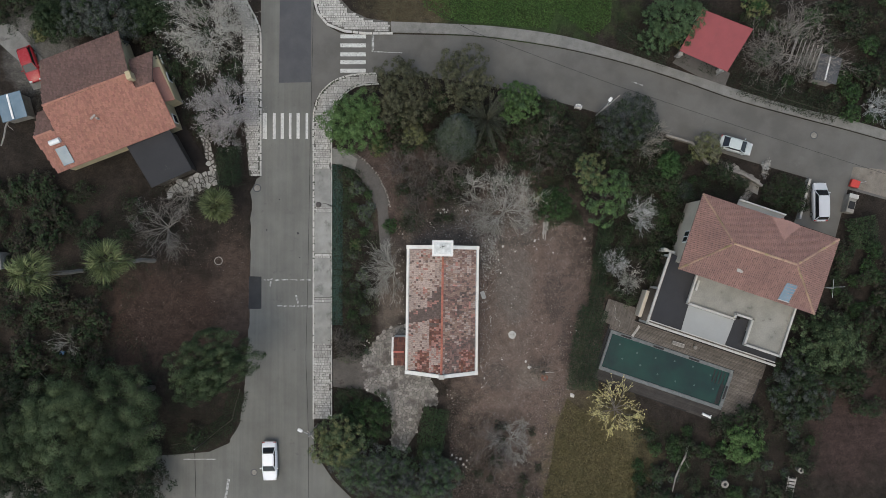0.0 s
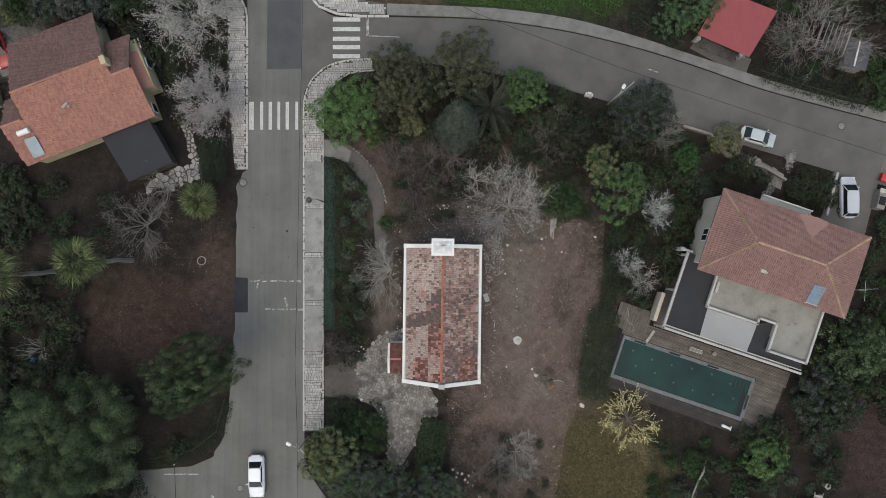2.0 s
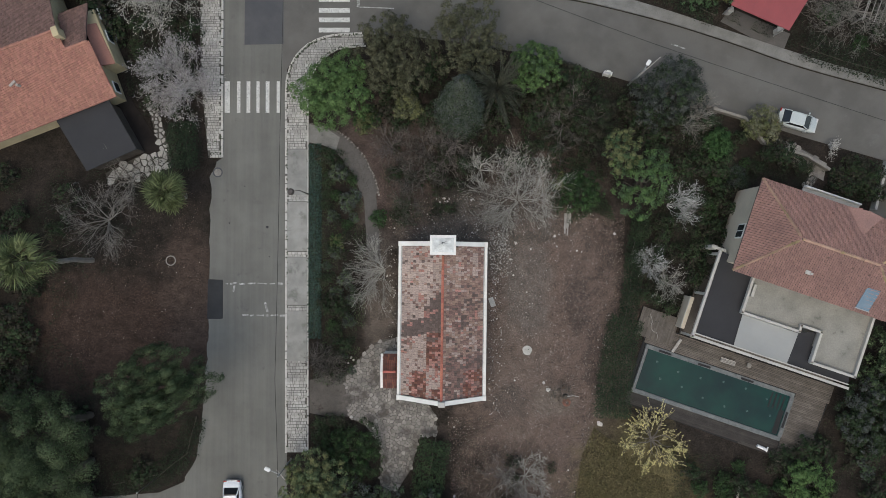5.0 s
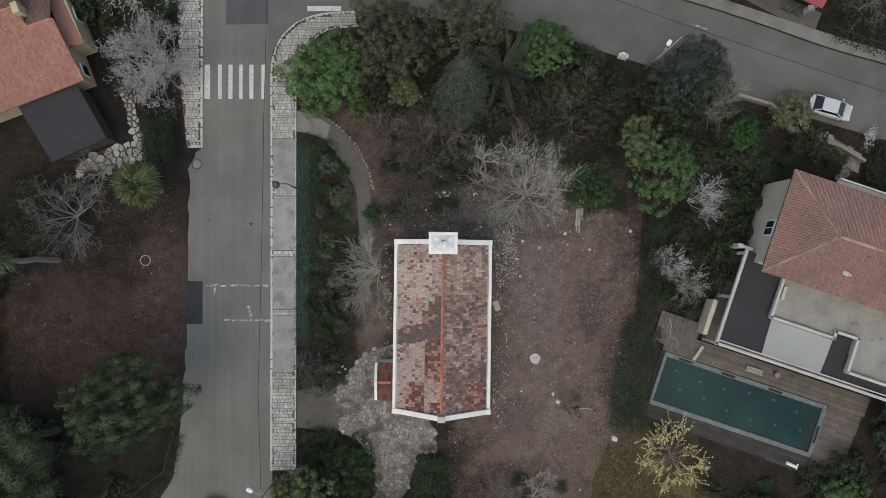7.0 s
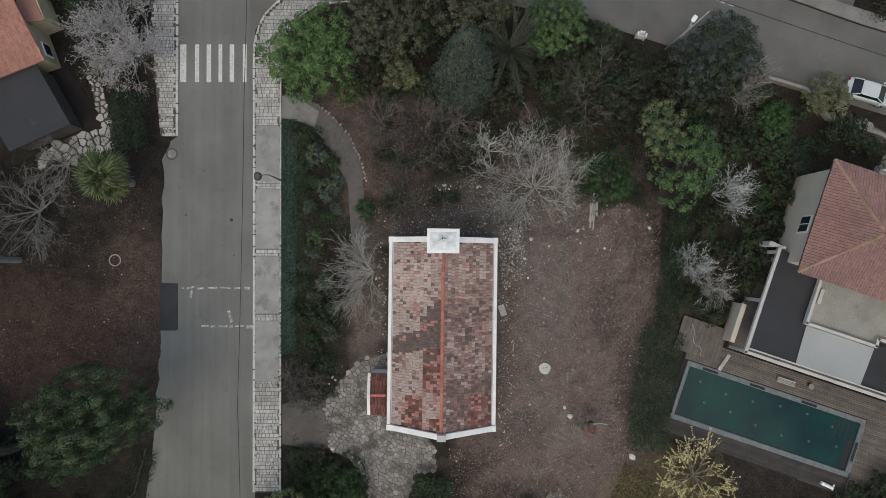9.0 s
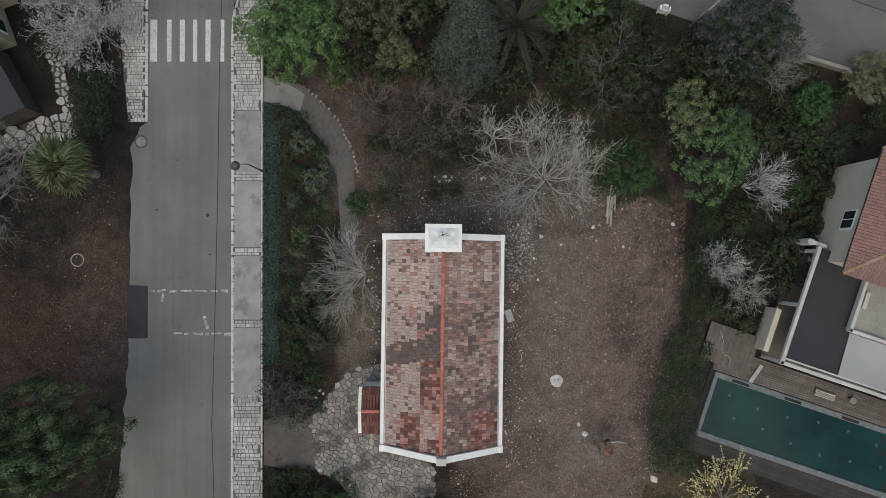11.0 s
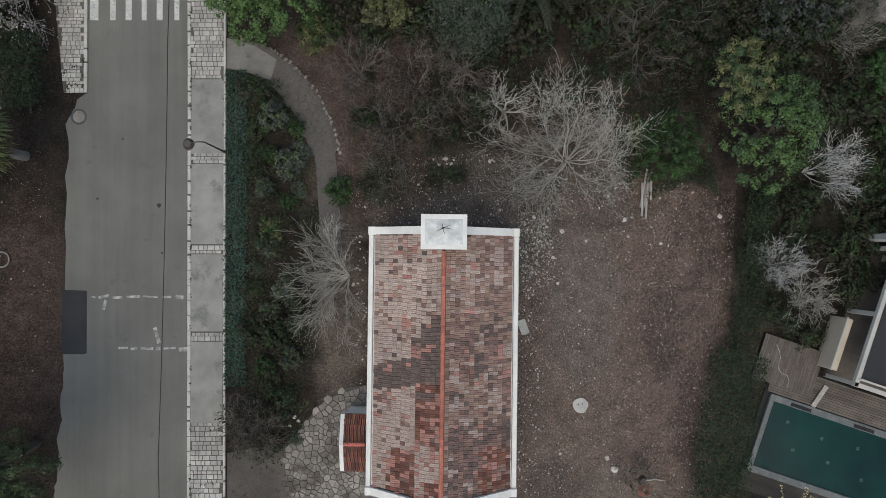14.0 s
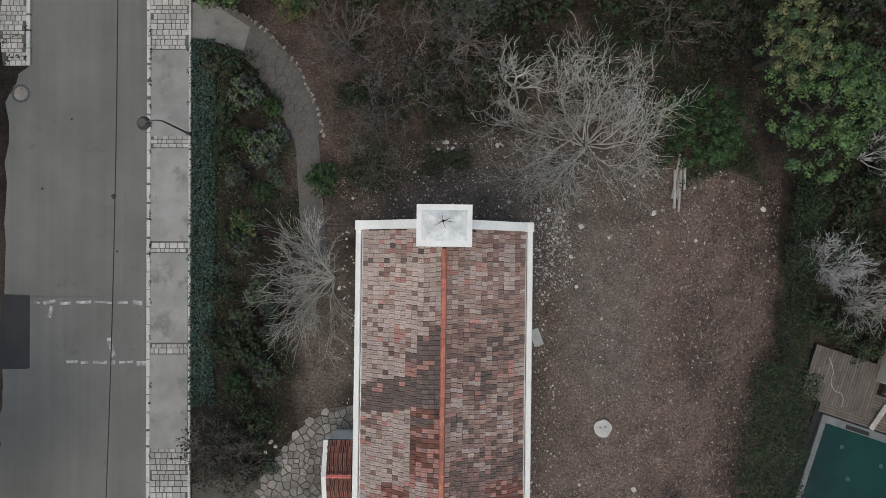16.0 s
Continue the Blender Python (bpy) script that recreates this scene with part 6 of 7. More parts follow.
planting([(34.09, 29.13), (54.94, 33.85), (54.81, 16.36), (46.77, 17.36), (36.06, 20.38), (38.11, 27.11)], 46, ["dark", "brown", "brown", "green"], 0.8, 1.6, 1.6, "undergrowth above the side street")
planting([(-12.12, -15.05), (-8.79, -15.05), (-8.79, -17.04), (-12.12, -18.37)], 8, ["dark"], 0.5, 0.8, 0.7, "shrubs beside the entrance")
planting([(1.21, -17.04), (11.86, -19.7), (11.18, -27.67), (2.53, -27.66)], 10, ["brown"], 0.5, 1.0, 1.0, "scrub at the yard end")
plant("yellow", (-10.11, 2.03), 0.9, "shrubs in the pavement bed")
plant("yellow", (11.6, 7.7), 1.1, "scrub behind the old house")
plant("green", (-6.07, 4.23), 1.1, "shrubs in the pavement bed")
plant("grey", (-10.22, -7.76), 0.55, "shrubs in the pavement bed")
plant("grey", (-9.17, -8.11), 0.5, "shrubs in the pavement bed")
plant("grey", (-8.56, 6.28), 1.2, "shrubs in the pavement bed")
plant("yellow", (27.37, 26.43), 1.4, "undergrowth above the side street")
plant("yellow", (36.78, 30.14), 2.0, "undergrowth above the side street")


def grass(name, poly, n, size, leaf, label):
    pts = np.array(scatter(poly, n))
    c = np.array([lie(x, y, z) for (x, y), z in zip(pts, RNG.uniform(0.02, 0.12, len(pts)))])
    tagged(new(name, leaf_mesh(name, c, RNG.normal(0, 0.7, c.shape) + np.array([0, 0, 0.5]), size, leaf, 0.35)), label, "grass", kind="stuff")


grass("lawn", [(-2.81, 33.83), (20.35, 33.84), (19.99, 28.45), (17.98, 26.7), (13.62, 29.79), (12.61, 27.77), (7.92, 28.04), (0.54, 28.71), (-2.14, 30.13)], 15000, 0.22, L_GRASS, "rough bright green grass above the side street")
grass("dry_grass", [(14.74, -16.05), (16.53, -17.38), (19.19, -19.71), (21.85, -21.04), (23.83, -29.0), (11.52, -28.99), (12.86, -23.69), (13.53, -19.04)], 14000, 0.26, L_DRY, "dry yellow grass at the yard edge")
grass("weeds", [(-0.13, -15.05), (7.87, -15.72), (11.2, -19.7), (10.52, -27.67), (2.53, -27.66), (1.2, -18.37)], 2500, 0.12, L_OLIVE, "thin dull weeds on bare soil")
grass("verge_weeds", [(-11.53, 33.15), (-1.47, 33.16), (-1.47, 29.12), (-6.16, 28.71), (-10.52, 30.32)], 3000, 0.14, L_OLIVE, "thin dull weeds on the verge")


def undergrowth(name, poly, n, size, mats, high, label, clump=0.5):
    """Low leafy cover in drifts, too fine to count."""
    pts = [p for p in scatter(poly, n) if noise.noise(Vector((p[0] * clump, p[1] * clump, 3.7))) + 0.35 * noise.noise(Vector((p[0] * 2.1, p[1] * 2.1, 1.0))) > -0.18]
    z = [RNG.uniform(0.02, high) * (0.4 + max(0.0, noise.noise(Vector((p[0] * clump * 1.7, p[1] * clump * 1.7, 9.0)))) * 1.6) for p in pts]
    cc = np.array([lie(*p, h) for p, h in zip(pts, z)])
    tagged(new(name, leaf_mesh(name, cc, RNG.normal(0, 0.55, cc.shape) + np.array([0, 0, 0.8]), size, mats, 0.6, RNG.integers(0, len(mats), len(cc)))), label, "undergrowth", kind="stuff")


undergrowth("bed_undergrowth", [(-11.77, 11.52), (-9.49, 10.98), (-8.26, 7.63), (-7.21, 4.29), (-7.47, -6.39), (-8.13, -9.72), (-10.13, -12.05), (-12.66, -11.72), (-11.74, -7.06)], 11000, 0.09, [L_DARK, L_PINE, L_OLIVE, L_PINE, L_GREEN], 0.4, "low dark undergrowth in the pavement bed")
undergrowth("scrub_undergrowth", [(-6.82, 12.99), (1.21, 14.33), (17.27, 11.65), (18.59, 4.29), (11.91, 8.97), (6.56, 6.3), (0.54, 3.96), (-4.14, 3.29), (-5.48, 5.63)], 9000, 0.11, [L_BROWN, L_BROWN, L_DARK, L_OLIVE], 0.4, "dull brown scrub on leaf litter behind the house")
# Near-black leaves in the drifts below paint shade under trees and shrubs
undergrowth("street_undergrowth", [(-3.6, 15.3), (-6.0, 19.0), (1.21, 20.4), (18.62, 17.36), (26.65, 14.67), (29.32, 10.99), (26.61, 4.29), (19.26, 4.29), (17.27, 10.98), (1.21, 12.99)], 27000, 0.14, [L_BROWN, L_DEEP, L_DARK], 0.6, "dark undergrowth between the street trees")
undergrowth("villa_undergrowth", [(19.26, 4.29), (26.62, 4.96), (27.98, 10.99), (42.69, 8.31), (41.34, 5.29), (31.31, 7.97), (27.27, 0.95), (23.24, -5.73), (19.57, -4.39)], 26000, 0.095, [L_DEEP, L_DARK, L_BROWN, L_DEEP], 0.6, "undergrowth round the villa with shade painted into its leaves")
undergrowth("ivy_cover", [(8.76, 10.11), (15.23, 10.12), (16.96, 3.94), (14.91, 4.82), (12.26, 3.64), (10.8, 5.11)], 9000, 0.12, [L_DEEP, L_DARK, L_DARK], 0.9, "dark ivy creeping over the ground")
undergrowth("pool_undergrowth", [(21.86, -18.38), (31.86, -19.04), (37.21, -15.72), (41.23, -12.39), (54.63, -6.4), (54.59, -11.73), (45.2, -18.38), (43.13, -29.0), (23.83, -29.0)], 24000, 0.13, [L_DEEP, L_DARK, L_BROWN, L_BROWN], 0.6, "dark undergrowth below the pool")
undergrowth("wood_undergrowth", [(-54.27, 9.64), (-34.89, 8.97), (-23.53, 10.98), (-32.17, -0.39), (-38.15, -6.39), (-30.11, -14.38), (-23.45, -15.71), (-25.42, -21.69), (-33.4, -23.01), (-35.37, -28.97), (-53.97, -28.97)], 46000, 0.13, [L_DEEP, L_DEEP, L_BROWN], 0.6, "wood floor undergrowth with shade painted into its leaves")
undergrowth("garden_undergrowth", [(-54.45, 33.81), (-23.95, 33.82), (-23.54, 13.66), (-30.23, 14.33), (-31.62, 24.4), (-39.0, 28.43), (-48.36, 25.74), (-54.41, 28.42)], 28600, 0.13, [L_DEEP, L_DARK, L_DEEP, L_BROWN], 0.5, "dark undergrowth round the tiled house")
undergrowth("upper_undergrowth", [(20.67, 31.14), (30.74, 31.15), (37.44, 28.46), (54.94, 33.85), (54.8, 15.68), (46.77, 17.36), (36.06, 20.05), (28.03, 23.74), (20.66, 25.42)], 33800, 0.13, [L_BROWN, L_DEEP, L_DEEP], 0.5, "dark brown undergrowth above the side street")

# ---- cars ----


def car(name, xy, rz, paint_mat, label, long=4.55, wide=1.78, tall=1.45, boot=0.55, hood=1.15, estate=False):
    """A parked car: nose towards +y. Lofted body, glasshouse, wheels, lamps."""
    top = thing(name, (*xy, 0.03), label, "car", rz=rz)
    L, W = long / 2, wide / 2

    def loft(stations, ring):
        v, f = [], []
        for y, w, z0, z1 in stations:
            for sx, sz in ring:
                v.append((sx * w, y, z0 + (z1 - z0) * sz))
        k = len(ring)
        for i in range(len(stations) - 1):
            for j in range(k):
                f.append((i * k + j, i * k + (j + 1) % k, (i + 1) * k + (j + 1) % k, (i + 1) * k + j))
        f.append(tuple(range(k)))
        f.append(tuple(range((len(stations) - 1) * k, len(stations) * k))[::-1])
        return v, f

    ring = [(-0.9, 0), (-1, 0.25), (-1, 0.65), (-0.93, 0.92), (-0.8, 1), (0.8, 1), (0.93, 0.92), (1, 0.65), (1, 0.25), (0.9, 0)]
    body = [(-L, W * 0.72, 0.42, 0.78), (-L + 0.12, W * 0.88, 0.28, 0.92), (-L + 0.5, W * 0.97, 0.2, 0.98), (-0.6, W, 0.2, 0.97), (0.6, W, 0.2, 0.96), (L - hood, W * 0.99, 0.2, 0.93), (L - 0.5, W * 0.94, 0.22, 0.82), (L - 0.15, W * 0.84, 0.28, 0.70), (L, W * 0.62, 0.4, 0.6)]
    me = mesh("body", *loft(body, ring), paint_mat)
    me.polygons.foreach_set("use_smooth", [True] * len(me.polygons))
    part("body", me, None, top)
    rear = -L + (0.18 if estate else boot)
    r0, r1 = rear + (0.3 if estate else 0.6), L - hood - 0.75
    cabin = [(rear, W * 0.80, 0.93, 1.0), (rear + (0.25 if estate else 0.5), W * 0.76, 0.93, tall - 0.03), (-0.3, W * 0.76, 0.93, tall), (r1 - 0.03, W * 0.75, 0.93, tall - 0.03), (L - hood - 0.05, W * 0.82, 0.9, 0.96)]
    ring2 = [(-1.08, 0), (-0.96, 0.8), (-0.86, 1), (0.86, 1), (0.96, 0.8), (1.08, 0)]
    part("glasshouse", mesh("glasshouse", *loft(cabin, ring2), CARGLASS), None, top, "dark car windows")
    roof = [(r0, W * 0.60, tall - 0.05, tall + 0.012), (r0 + 0.25, W * 0.655, tall - 0.04, tall + 0.022), (-0.2, W * 0.665, tall - 0.03, tall + 0.03), (r1 - 0.2, W * 0.655, tall - 0.04, tall + 0.018), (r1, W * 0.6, tall - 0.06, tall - 0.004)]
    part("roof", mesh("roof", *loft(roof, [(-1.12, 0), (-1, 0.7), (-0.9, 1), (0.9, 1), (1, 0.7), (1.12, 0)]), paint_mat), None, top)
    for sx in (-1, 1):
        for p, q, r in (((sx * W * 0.7, r1 - 0.02, tall - 0.04), (sx * W * 0.85, L - hood - 0.08, 0.95), 0.04), ((sx * W * 0.7, r0, tall - 0.03), (sx * W * 0.84, rear + 0.02, 0.97), 0.055)):
            part("pillar", mesh("pillar", *tubes([(Vector(p), Vector(q), r, r)], 5), paint_mat), None, top)
    for sx in (-1, 1):
        part("mirror", box(sx * (W + 0.08), L - hood - 0.35, 0.98, 0.2, 0.12, 0.14, 0.03), paint_mat, top)
        part("headlight", box(sx * W * 0.66, L - 0.16, 0.66, 0.36, 0.26, 0.12, 0.04), LAMPGLASS, top)
        part("tail_light", box(sx * W * 0.72, -L + 0.07, 0.8, 0.34, 0.12, 0.16, 0.03), TAILRED, top)
        for y in (-L + 0.85, L - 0.85):
            w = part("wheel", cyl((sx * (W - 0.2), y, 0.31), (sx * (W - 0.01), y, 0.31), 0.31, 0.31, 16), RUBBER, top)
            part("rim", cyl((sx * (W - 0.1), y, 0.31), (sx * (W + 0.005), y, 0.31), 0.2, 0.2, 12), STEEL, w)
    part("seam", box(0, L - hood + 0.02, 0.945, wide * 0.8, 0.015, 0.012), CARGLASS, top)
    return top


car("white_saloon_car", (-20.1, -23.2), 181, CARWHITE, "white saloon car on the street", boot=0.62)
car("small_saloon_car", (34.52, 13.71), -106, CARPALE, "pale grey-white small saloon parked beside the kerb", long=3.95, wide=1.66, boot=0.35, hood=0.8, tall=1.4)
car("silver_estate_car", (44.39, 7.05), 0, CARSILVER, "silver estate car parked on the villa drive", long=4.6, estate=True, tall=1.65, hood=0.85)
car("red_car", (-48.36, 23.23), 200, CARRED, "red car parked beside the tiled house", long=4.2, boot=0.35, estate=True)

# ---- lamps, poles and cables ----
lamp = thing("path_lamp", (-13.05, 6.62, 0), "dark steel street lamp with round head", "street lamp")
part("pole", cyl((0, 0, 0), (0, 0, 3.65), 0.06, 0.04, 10), DARKSTEEL, lamp)
part("base", cyl((0, 0, 0), (0, 0, 0.4), 0.11, 0.09, 10), DARKSTEEL, lamp)
part("arm", mesh("arm", *tubes([(Vector((0, 0, 3.62)), Vector((-0.25, 0.0, 3.76)), 0.04, 0.035), (Vector((-0.25, 0, 3.76)), Vector((-0.85, -0.08, 3.70)), 0.035, 0.03)], 6), DARKSTEEL), None, lamp)
part("head", cyl((-0.9, -0.09, 3.50), (-0.9, -0.09, 3.72), 0.33, 0.2, 16), DARKSTEEL, lamp, "round dark lamp head")


def street_lamp(xy, h, dx, dy, rise, label, extra=None):
    top = thing("street_lamp", (*xy, 0), label, "street lamp", "street lamps")
    part("pole", cyl((0, 0, 0), (0, 0, h), 0.09, 0.06, 10), STEEL, top)
    part("arm", mesh("arm", *tubes([(Vector((0, 0, rise)), Vector((dx, dy, rise + 0.25)), 0.04, 0.03)], 6), STEEL), None, top)
    part("head", box(dx, dy, rise + 0.28, 0.55, 0.34, 0.16, 0.06, math.degrees(math.atan2(dy, dx))), WHITEPAINT, top, "white lamp head")
    if extra:
        part("crossbar", mesh("crossbar", *tubes([(Vector(extra[0]), Vector(extra[1]), 0.05, 0.05)], 6), OLDWOOD), None, top)
    return top


street_lamp((-14.61, -19.1), 5.45, -1.05, 0.55, 4.8, "galvanised street lamp with white head", ((-0.3, 0.4, 4.7), (0.45, -0.5, 4.7)))
street_lamp((18.25, 17.36), 6.0, 0.45, 0.7, 5.1, "pale pole with a white lamp head", ((-0.2, -0.3, 4.1), (1.3, 1.0, 6.1)))


def cable(name, pts, label, r=0.022):
    top = thing(name, pts[0], label, "cable")
    o = Vector(pts[0])
    segs = []
    for a, b in zip(pts[:-1], pts[1:]):
        a, b = Vector(a) - o, Vector(b) - o
        prev = a
        for k in range(1, 13):
            t = k / 12
            p = a.lerp(b, t)
            p.z -= 0.5 * 4 * t * (1 - t) * (b - a).length / 60
            segs.append((prev, p, r, r))
            prev = p
    part("strand", mesh("strand", *tubes(segs, 4), CABLEM), None, top)


WA, WB = (-14.75, 11.99), (-15.16, -10.7)
cable("overhead_cable", [(WA[0] + (WA[0] - WB[0]) * 1.6, WA[1] + (WA[1] - WB[1]) * 1.6, 4.65), (*WA, 4.45), (*WB, 4.45), (-14.77, -19.01, 4.9), (-14.74, -33.46, 4.9)], "black overhead cable along the street")
cable("overhead_cable", [(-5.13, 30.32, 5.45), (3.32, 25.61, 5.45), (19.04, 19.61, 5.6), (49.11, 9.76, 5.45), (69.8, 2.88, 5.45)], "black overhead cable over the side street")
jp = thing("cable_pole", (-27.32, -20.65, 0), "thin dark steel pole at the junction", "pole")
part("pole", cyl((0, 0, 0), (0, 0, 5.05), 0.05, 0.04, 8), DARKSTEEL, jp)
part("cap", cyl((0, 0, 5.05), (0, 0, 5.15), 0.08, 0.06, 8), STEEL, jp)
cable("overhead_cable", [(-27.32, -20.65, 5.0), (-27.01, -33.9, 5.0)], "black overhead cable at the junction", 0.03)
cable("overhead_cable", [(45.71, 28.02, 4.0), (50.7, 22.2, 4.0), (55.31, 17.67, 4.0)], "thin cable in the upper garden", 0.02)

# ---- loose things ----


def rock_mesh(name, r, seed):
    bm = bmesh.new()
    bmesh.ops.create_icosphere(bm, subdivisions=1, radius=r)
    g = np.random.default_rng(seed)
    for v in bm.verts:
        v.co *= g.uniform(0.7, 1.25)
        v.co.z *= 0.6
    me = bpy.data.meshes.new(name)
    bm.to_mesh(me)
    bm.free()
    me.materials.append(ROCK)
    return me


ROCKS = [rock_mesh("rock", 1.0, 40 + k) for k in range(5)]


def rock(xy, r, label, group):
    ob = tagged(new("rock", ROCKS[int(RNG.integers(5))]), label, "rock", group)
    ob.matrix_basis = pose(*lie(*xy, r * 0.3), 0, 0, RNG.uniform(0, 360)) @ Matrix.Diagonal((r, r * RNG.uniform(0.7, 1.1), r * 0.8, 1))


for xy, r in (((7.21, 1.85), 0.16), ((5.54, 2.7), 0.13), ((11.0, 2.53), 0.15), ((16.87, 2.76), 0.18), ((8.68, 1.27), 0.1), ((2.88, 6.05), 0.14), ((3.14, 6.05), 0.1), ((0.24, 6.2), 0.16), ((0.53, 5.93), 0.13), ((-0.17, 5.84), 0.13), ((-0.11, 7.67), 0.12), ((6.97, -1.28), 0.12), ((6.68, 0.27), 0.12), ((15.34, -15.72), 0.3), ((-12.12, -16.51), 0.18), ((-7.19, -15.71), 0.16), ((-6.66, -16.11), 0.16), ((-8.79, -15.05), 0.2), ((10.34, -12.39), 0.25), ((9.88, -11.72), 0.15), ((1.6, -23.55), 0.16), ((2.2, -23.15), 0.18), ((2.54, -23.82), 0.16), ((1.2, -22.69), 0.15), ((2.94, -23.35), 0.15), ((1.74, -23.02), 0.13), ((-5.32, -1.34), 0.14), ((-8.81, -9.28), 0.13), ((-8.58, -9.51), 0.11), ((-9.1, -9.8), 0.1)):
    rock(xy, r, "pale broken stone on bare soil", "stones about the yard")

# crumbs of stone, too many to count
verts, faces, pale = [], [], []
shape = np.array([(-1, -0.8, 0), (0.9, -1, 0), (1.1, 0.7, 0), (-0.8, 1, 0), (-0.5, -0.5, 0.9), (0.6, -0.4, 1.0), (0.5, 0.5, 0.8), (-0.5, 0.5, 1.0)])
cube_f = [(4, 5, 6, 7), (0, 1, 5, 4), (1, 2, 6, 5), (2, 3, 7, 6), (3, 0, 4, 7)]
YARD = [(4.55, 4.29), (17.92, 4.29), (17.57, -2.39), (15.2, -15.72), (13.53, -19.7), (11.85, -28.99), (1.2, -28.99), (0.54, -15.05), (4.54, -15.05)]
BACK = [(-6.14, 4.29), (-1.46, 6.3), (5.22, 6.97), (16.58, 4.29), (4.55, 2.28), (-4.14, 2.28)]
HEAP = [(4.55, 2.62), (6.55, 2.62), (6.88, -1.06), (4.88, -2.39)]
for poly, n, lo, hi in ((YARD, 5200, 0.010, 0.03), (YARD, 560, 0.022, 0.045), (YARD, 14, 0.06, 0.1), (BACK, 620, 0.015, 0.04), (BACK, 70, 0.04, 0.075), (HEAP, 380, 0.015, 0.035), (HEAP, 130, 0.03, 0.07), ([(-5.14, 1.62), (-4.4, 1.62), (-4.4, -9.06), (-5.13, -9.06)], 60, 0.02, 0.06), ([(4.55, -2.39), (5.88, -2.39), (5.87, -15.05), (4.54, -15.05)], 120, 0.02, 0.06), ([(-38.87, 4.29), (-23.52, 6.96), (-22.94, -6.39), (-37.46, -10.38)], 70, 0.012, 0.045)):
    for x, y in scatter(poly, n):
        s, a, k = RNG.uniform(lo, hi), RNG.uniform(0, 6.28), len(verts)
        c, d = math.cos(a) * s, math.sin(a) * s
        verts += [lie(x + p[0] * c - p[1] * d, y + p[0] * d + p[1] * c, p[2] * s) for p in shape]
        faces += [tuple(k + q for q in f) for f in cube_f]
        pale += [1 if lo >= 0.015 else 0] * len(cube_f)
tagged(new("stone_litter", mesh("stone_litter", verts, faces, [CRUMB, ROCK], pale)), "pale stone crumbs strewn over brown soil", "stones", kind="stuff")
pts = np.array(scatter(YARD, 70000) + scatter(BACK, 8000) + scatter([(-9.49, 12.32), (-5.48, 10.98), (-1.46, 4.29), (-5.47, 2.95)], 1500) + scatter([(-38.87, 4.29), (-23.52, 6.96), (-22.94, -6.39), (-37.46, -10.38)], 5000))
c = np.array([lie(x, y, z) for (x, y), z in zip(pts, RNG.uniform(0.005, 0.03, len(pts)))])
L_CHIP = leafmat("reddish_leaf_litter", (0.17, 0.105, 0.085), (0.23, 0.15, 0.125))
L_LITTER = leafmat("dry_leaf_litter", (0.14, 0.105, 0.086), (0.27, 0.222, 0.188))
keep = np.array([noise.noise(Vector((p[0] * 0.55, p[1] * 0.3, 2.0))) + 0.4 * RNG.normal() > -0.25 for p in c])
c = c[keep]
tagged(new("leaf_litter", leaf_mesh("leaf_litter", c, RNG.normal(0, 0.3, c.shape) + np.array([0, 0, 1.0]), 0.058, [L_LITTER, L_CHIP, L_BROWN], 0.75, RNG.choice(3, len(c), p=[0.55, 0.33, 0.12]))), "dry brown fallen leaves strewn over soil", "leaf litter", kind="stuff")

slabstone = thing("round_stone_slab", (8.3, -8.58, 0), "round pale concrete well cover on bare soil", "stone slab")
bm = bmesh.new()
prism([(0.46 * math.cos(a) * (1 + 0.08 * math.sin(3 * a)), 0.46 * math.sin(a) * (1 + 0.06 * math.cos(5 * a))) for a in np.linspace(0, 6.1, 14)], 0, 0.12, bm)
part("slab", bm, PAVER, slabstone)
for dx, dy in ((0.12, 0.1), (-0.14, 0.06)):
    part("hole", cyl((dx, dy, 0.05), (dx, dy, 0.126), 0.04, 0.04, 8), SLOT, slabstone)
square = thing("stone_plate", (4.89, -3.89, 0), "pale square paving plate leaning at the wall foot", "stone slab", rz=20)
part("plate", box(0, 0, 0.05, 0.5, 0.9, 0.08, 0.02), PAVER, square)
pile = thing("timber_pile", (12.21, 4.08, 0), "loose pile of pale weathered planks", "timber pile")
for k in range(8):
    part("plank", box(RNG.normal(0, 0.22), RNG.normal(0, 0.3), 0.06 + 0.05 * k, 0.12, RNG.uniform(1.4, 2.4), 0.06, 0.01, RNG.normal(-6, 5)), OLDWOOD, pile)
stake = thing("dead_stump", (12.01, -13.06, 0), "dark stump with a stick and a rusty basket", "stump")
part("stump", cyl((0, 0, 0), (0, 0, 0.35), 0.3, 0.22, 9), BARK, stake)
part("stick", mesh("stick", *tubes(bent((0.1, 0.1, 0.35), (1.3, 0.0, 0.12), 0.05, 0.03, 0.03), 5), OLDWOOD), None, stake)
for k in range(6):
    a0 = [Vector((0.1 + 0.4 * math.cos(t) * (1 - 0.1 * k), -0.55 + 0.4 * math.sin(t) * (1 - 0.1 * k), 0.1 + 0.06 * k)) for t in np.linspace(0, 6.283, 11)]
    part("hoop", mesh("hoop", *tubes([(a0[i], a0[i + 1], 0.02, 0.02) for i in range(10)], 4), T_RED), None, stake, "rusty wire hoop")
bare_tree("dead_sapling", (11.54, -12.26), 1.3, 1.2, DIMBARK, "dead dark sapling beside a stump", category="bare shrub", levels=2, stems=4, tuft=L_BROWN, tufts=3, tuft_size=0.1)
tyre = thing("pale_ring", (-26.37, 0.15, 0), "pale plastic hoop lying on the soil", "hoop")
a0 = [Vector((0.45 * math.cos(t), 0.45 * math.sin(t), 0.05)) for t in np.linspace(0, 6.283, 21)]
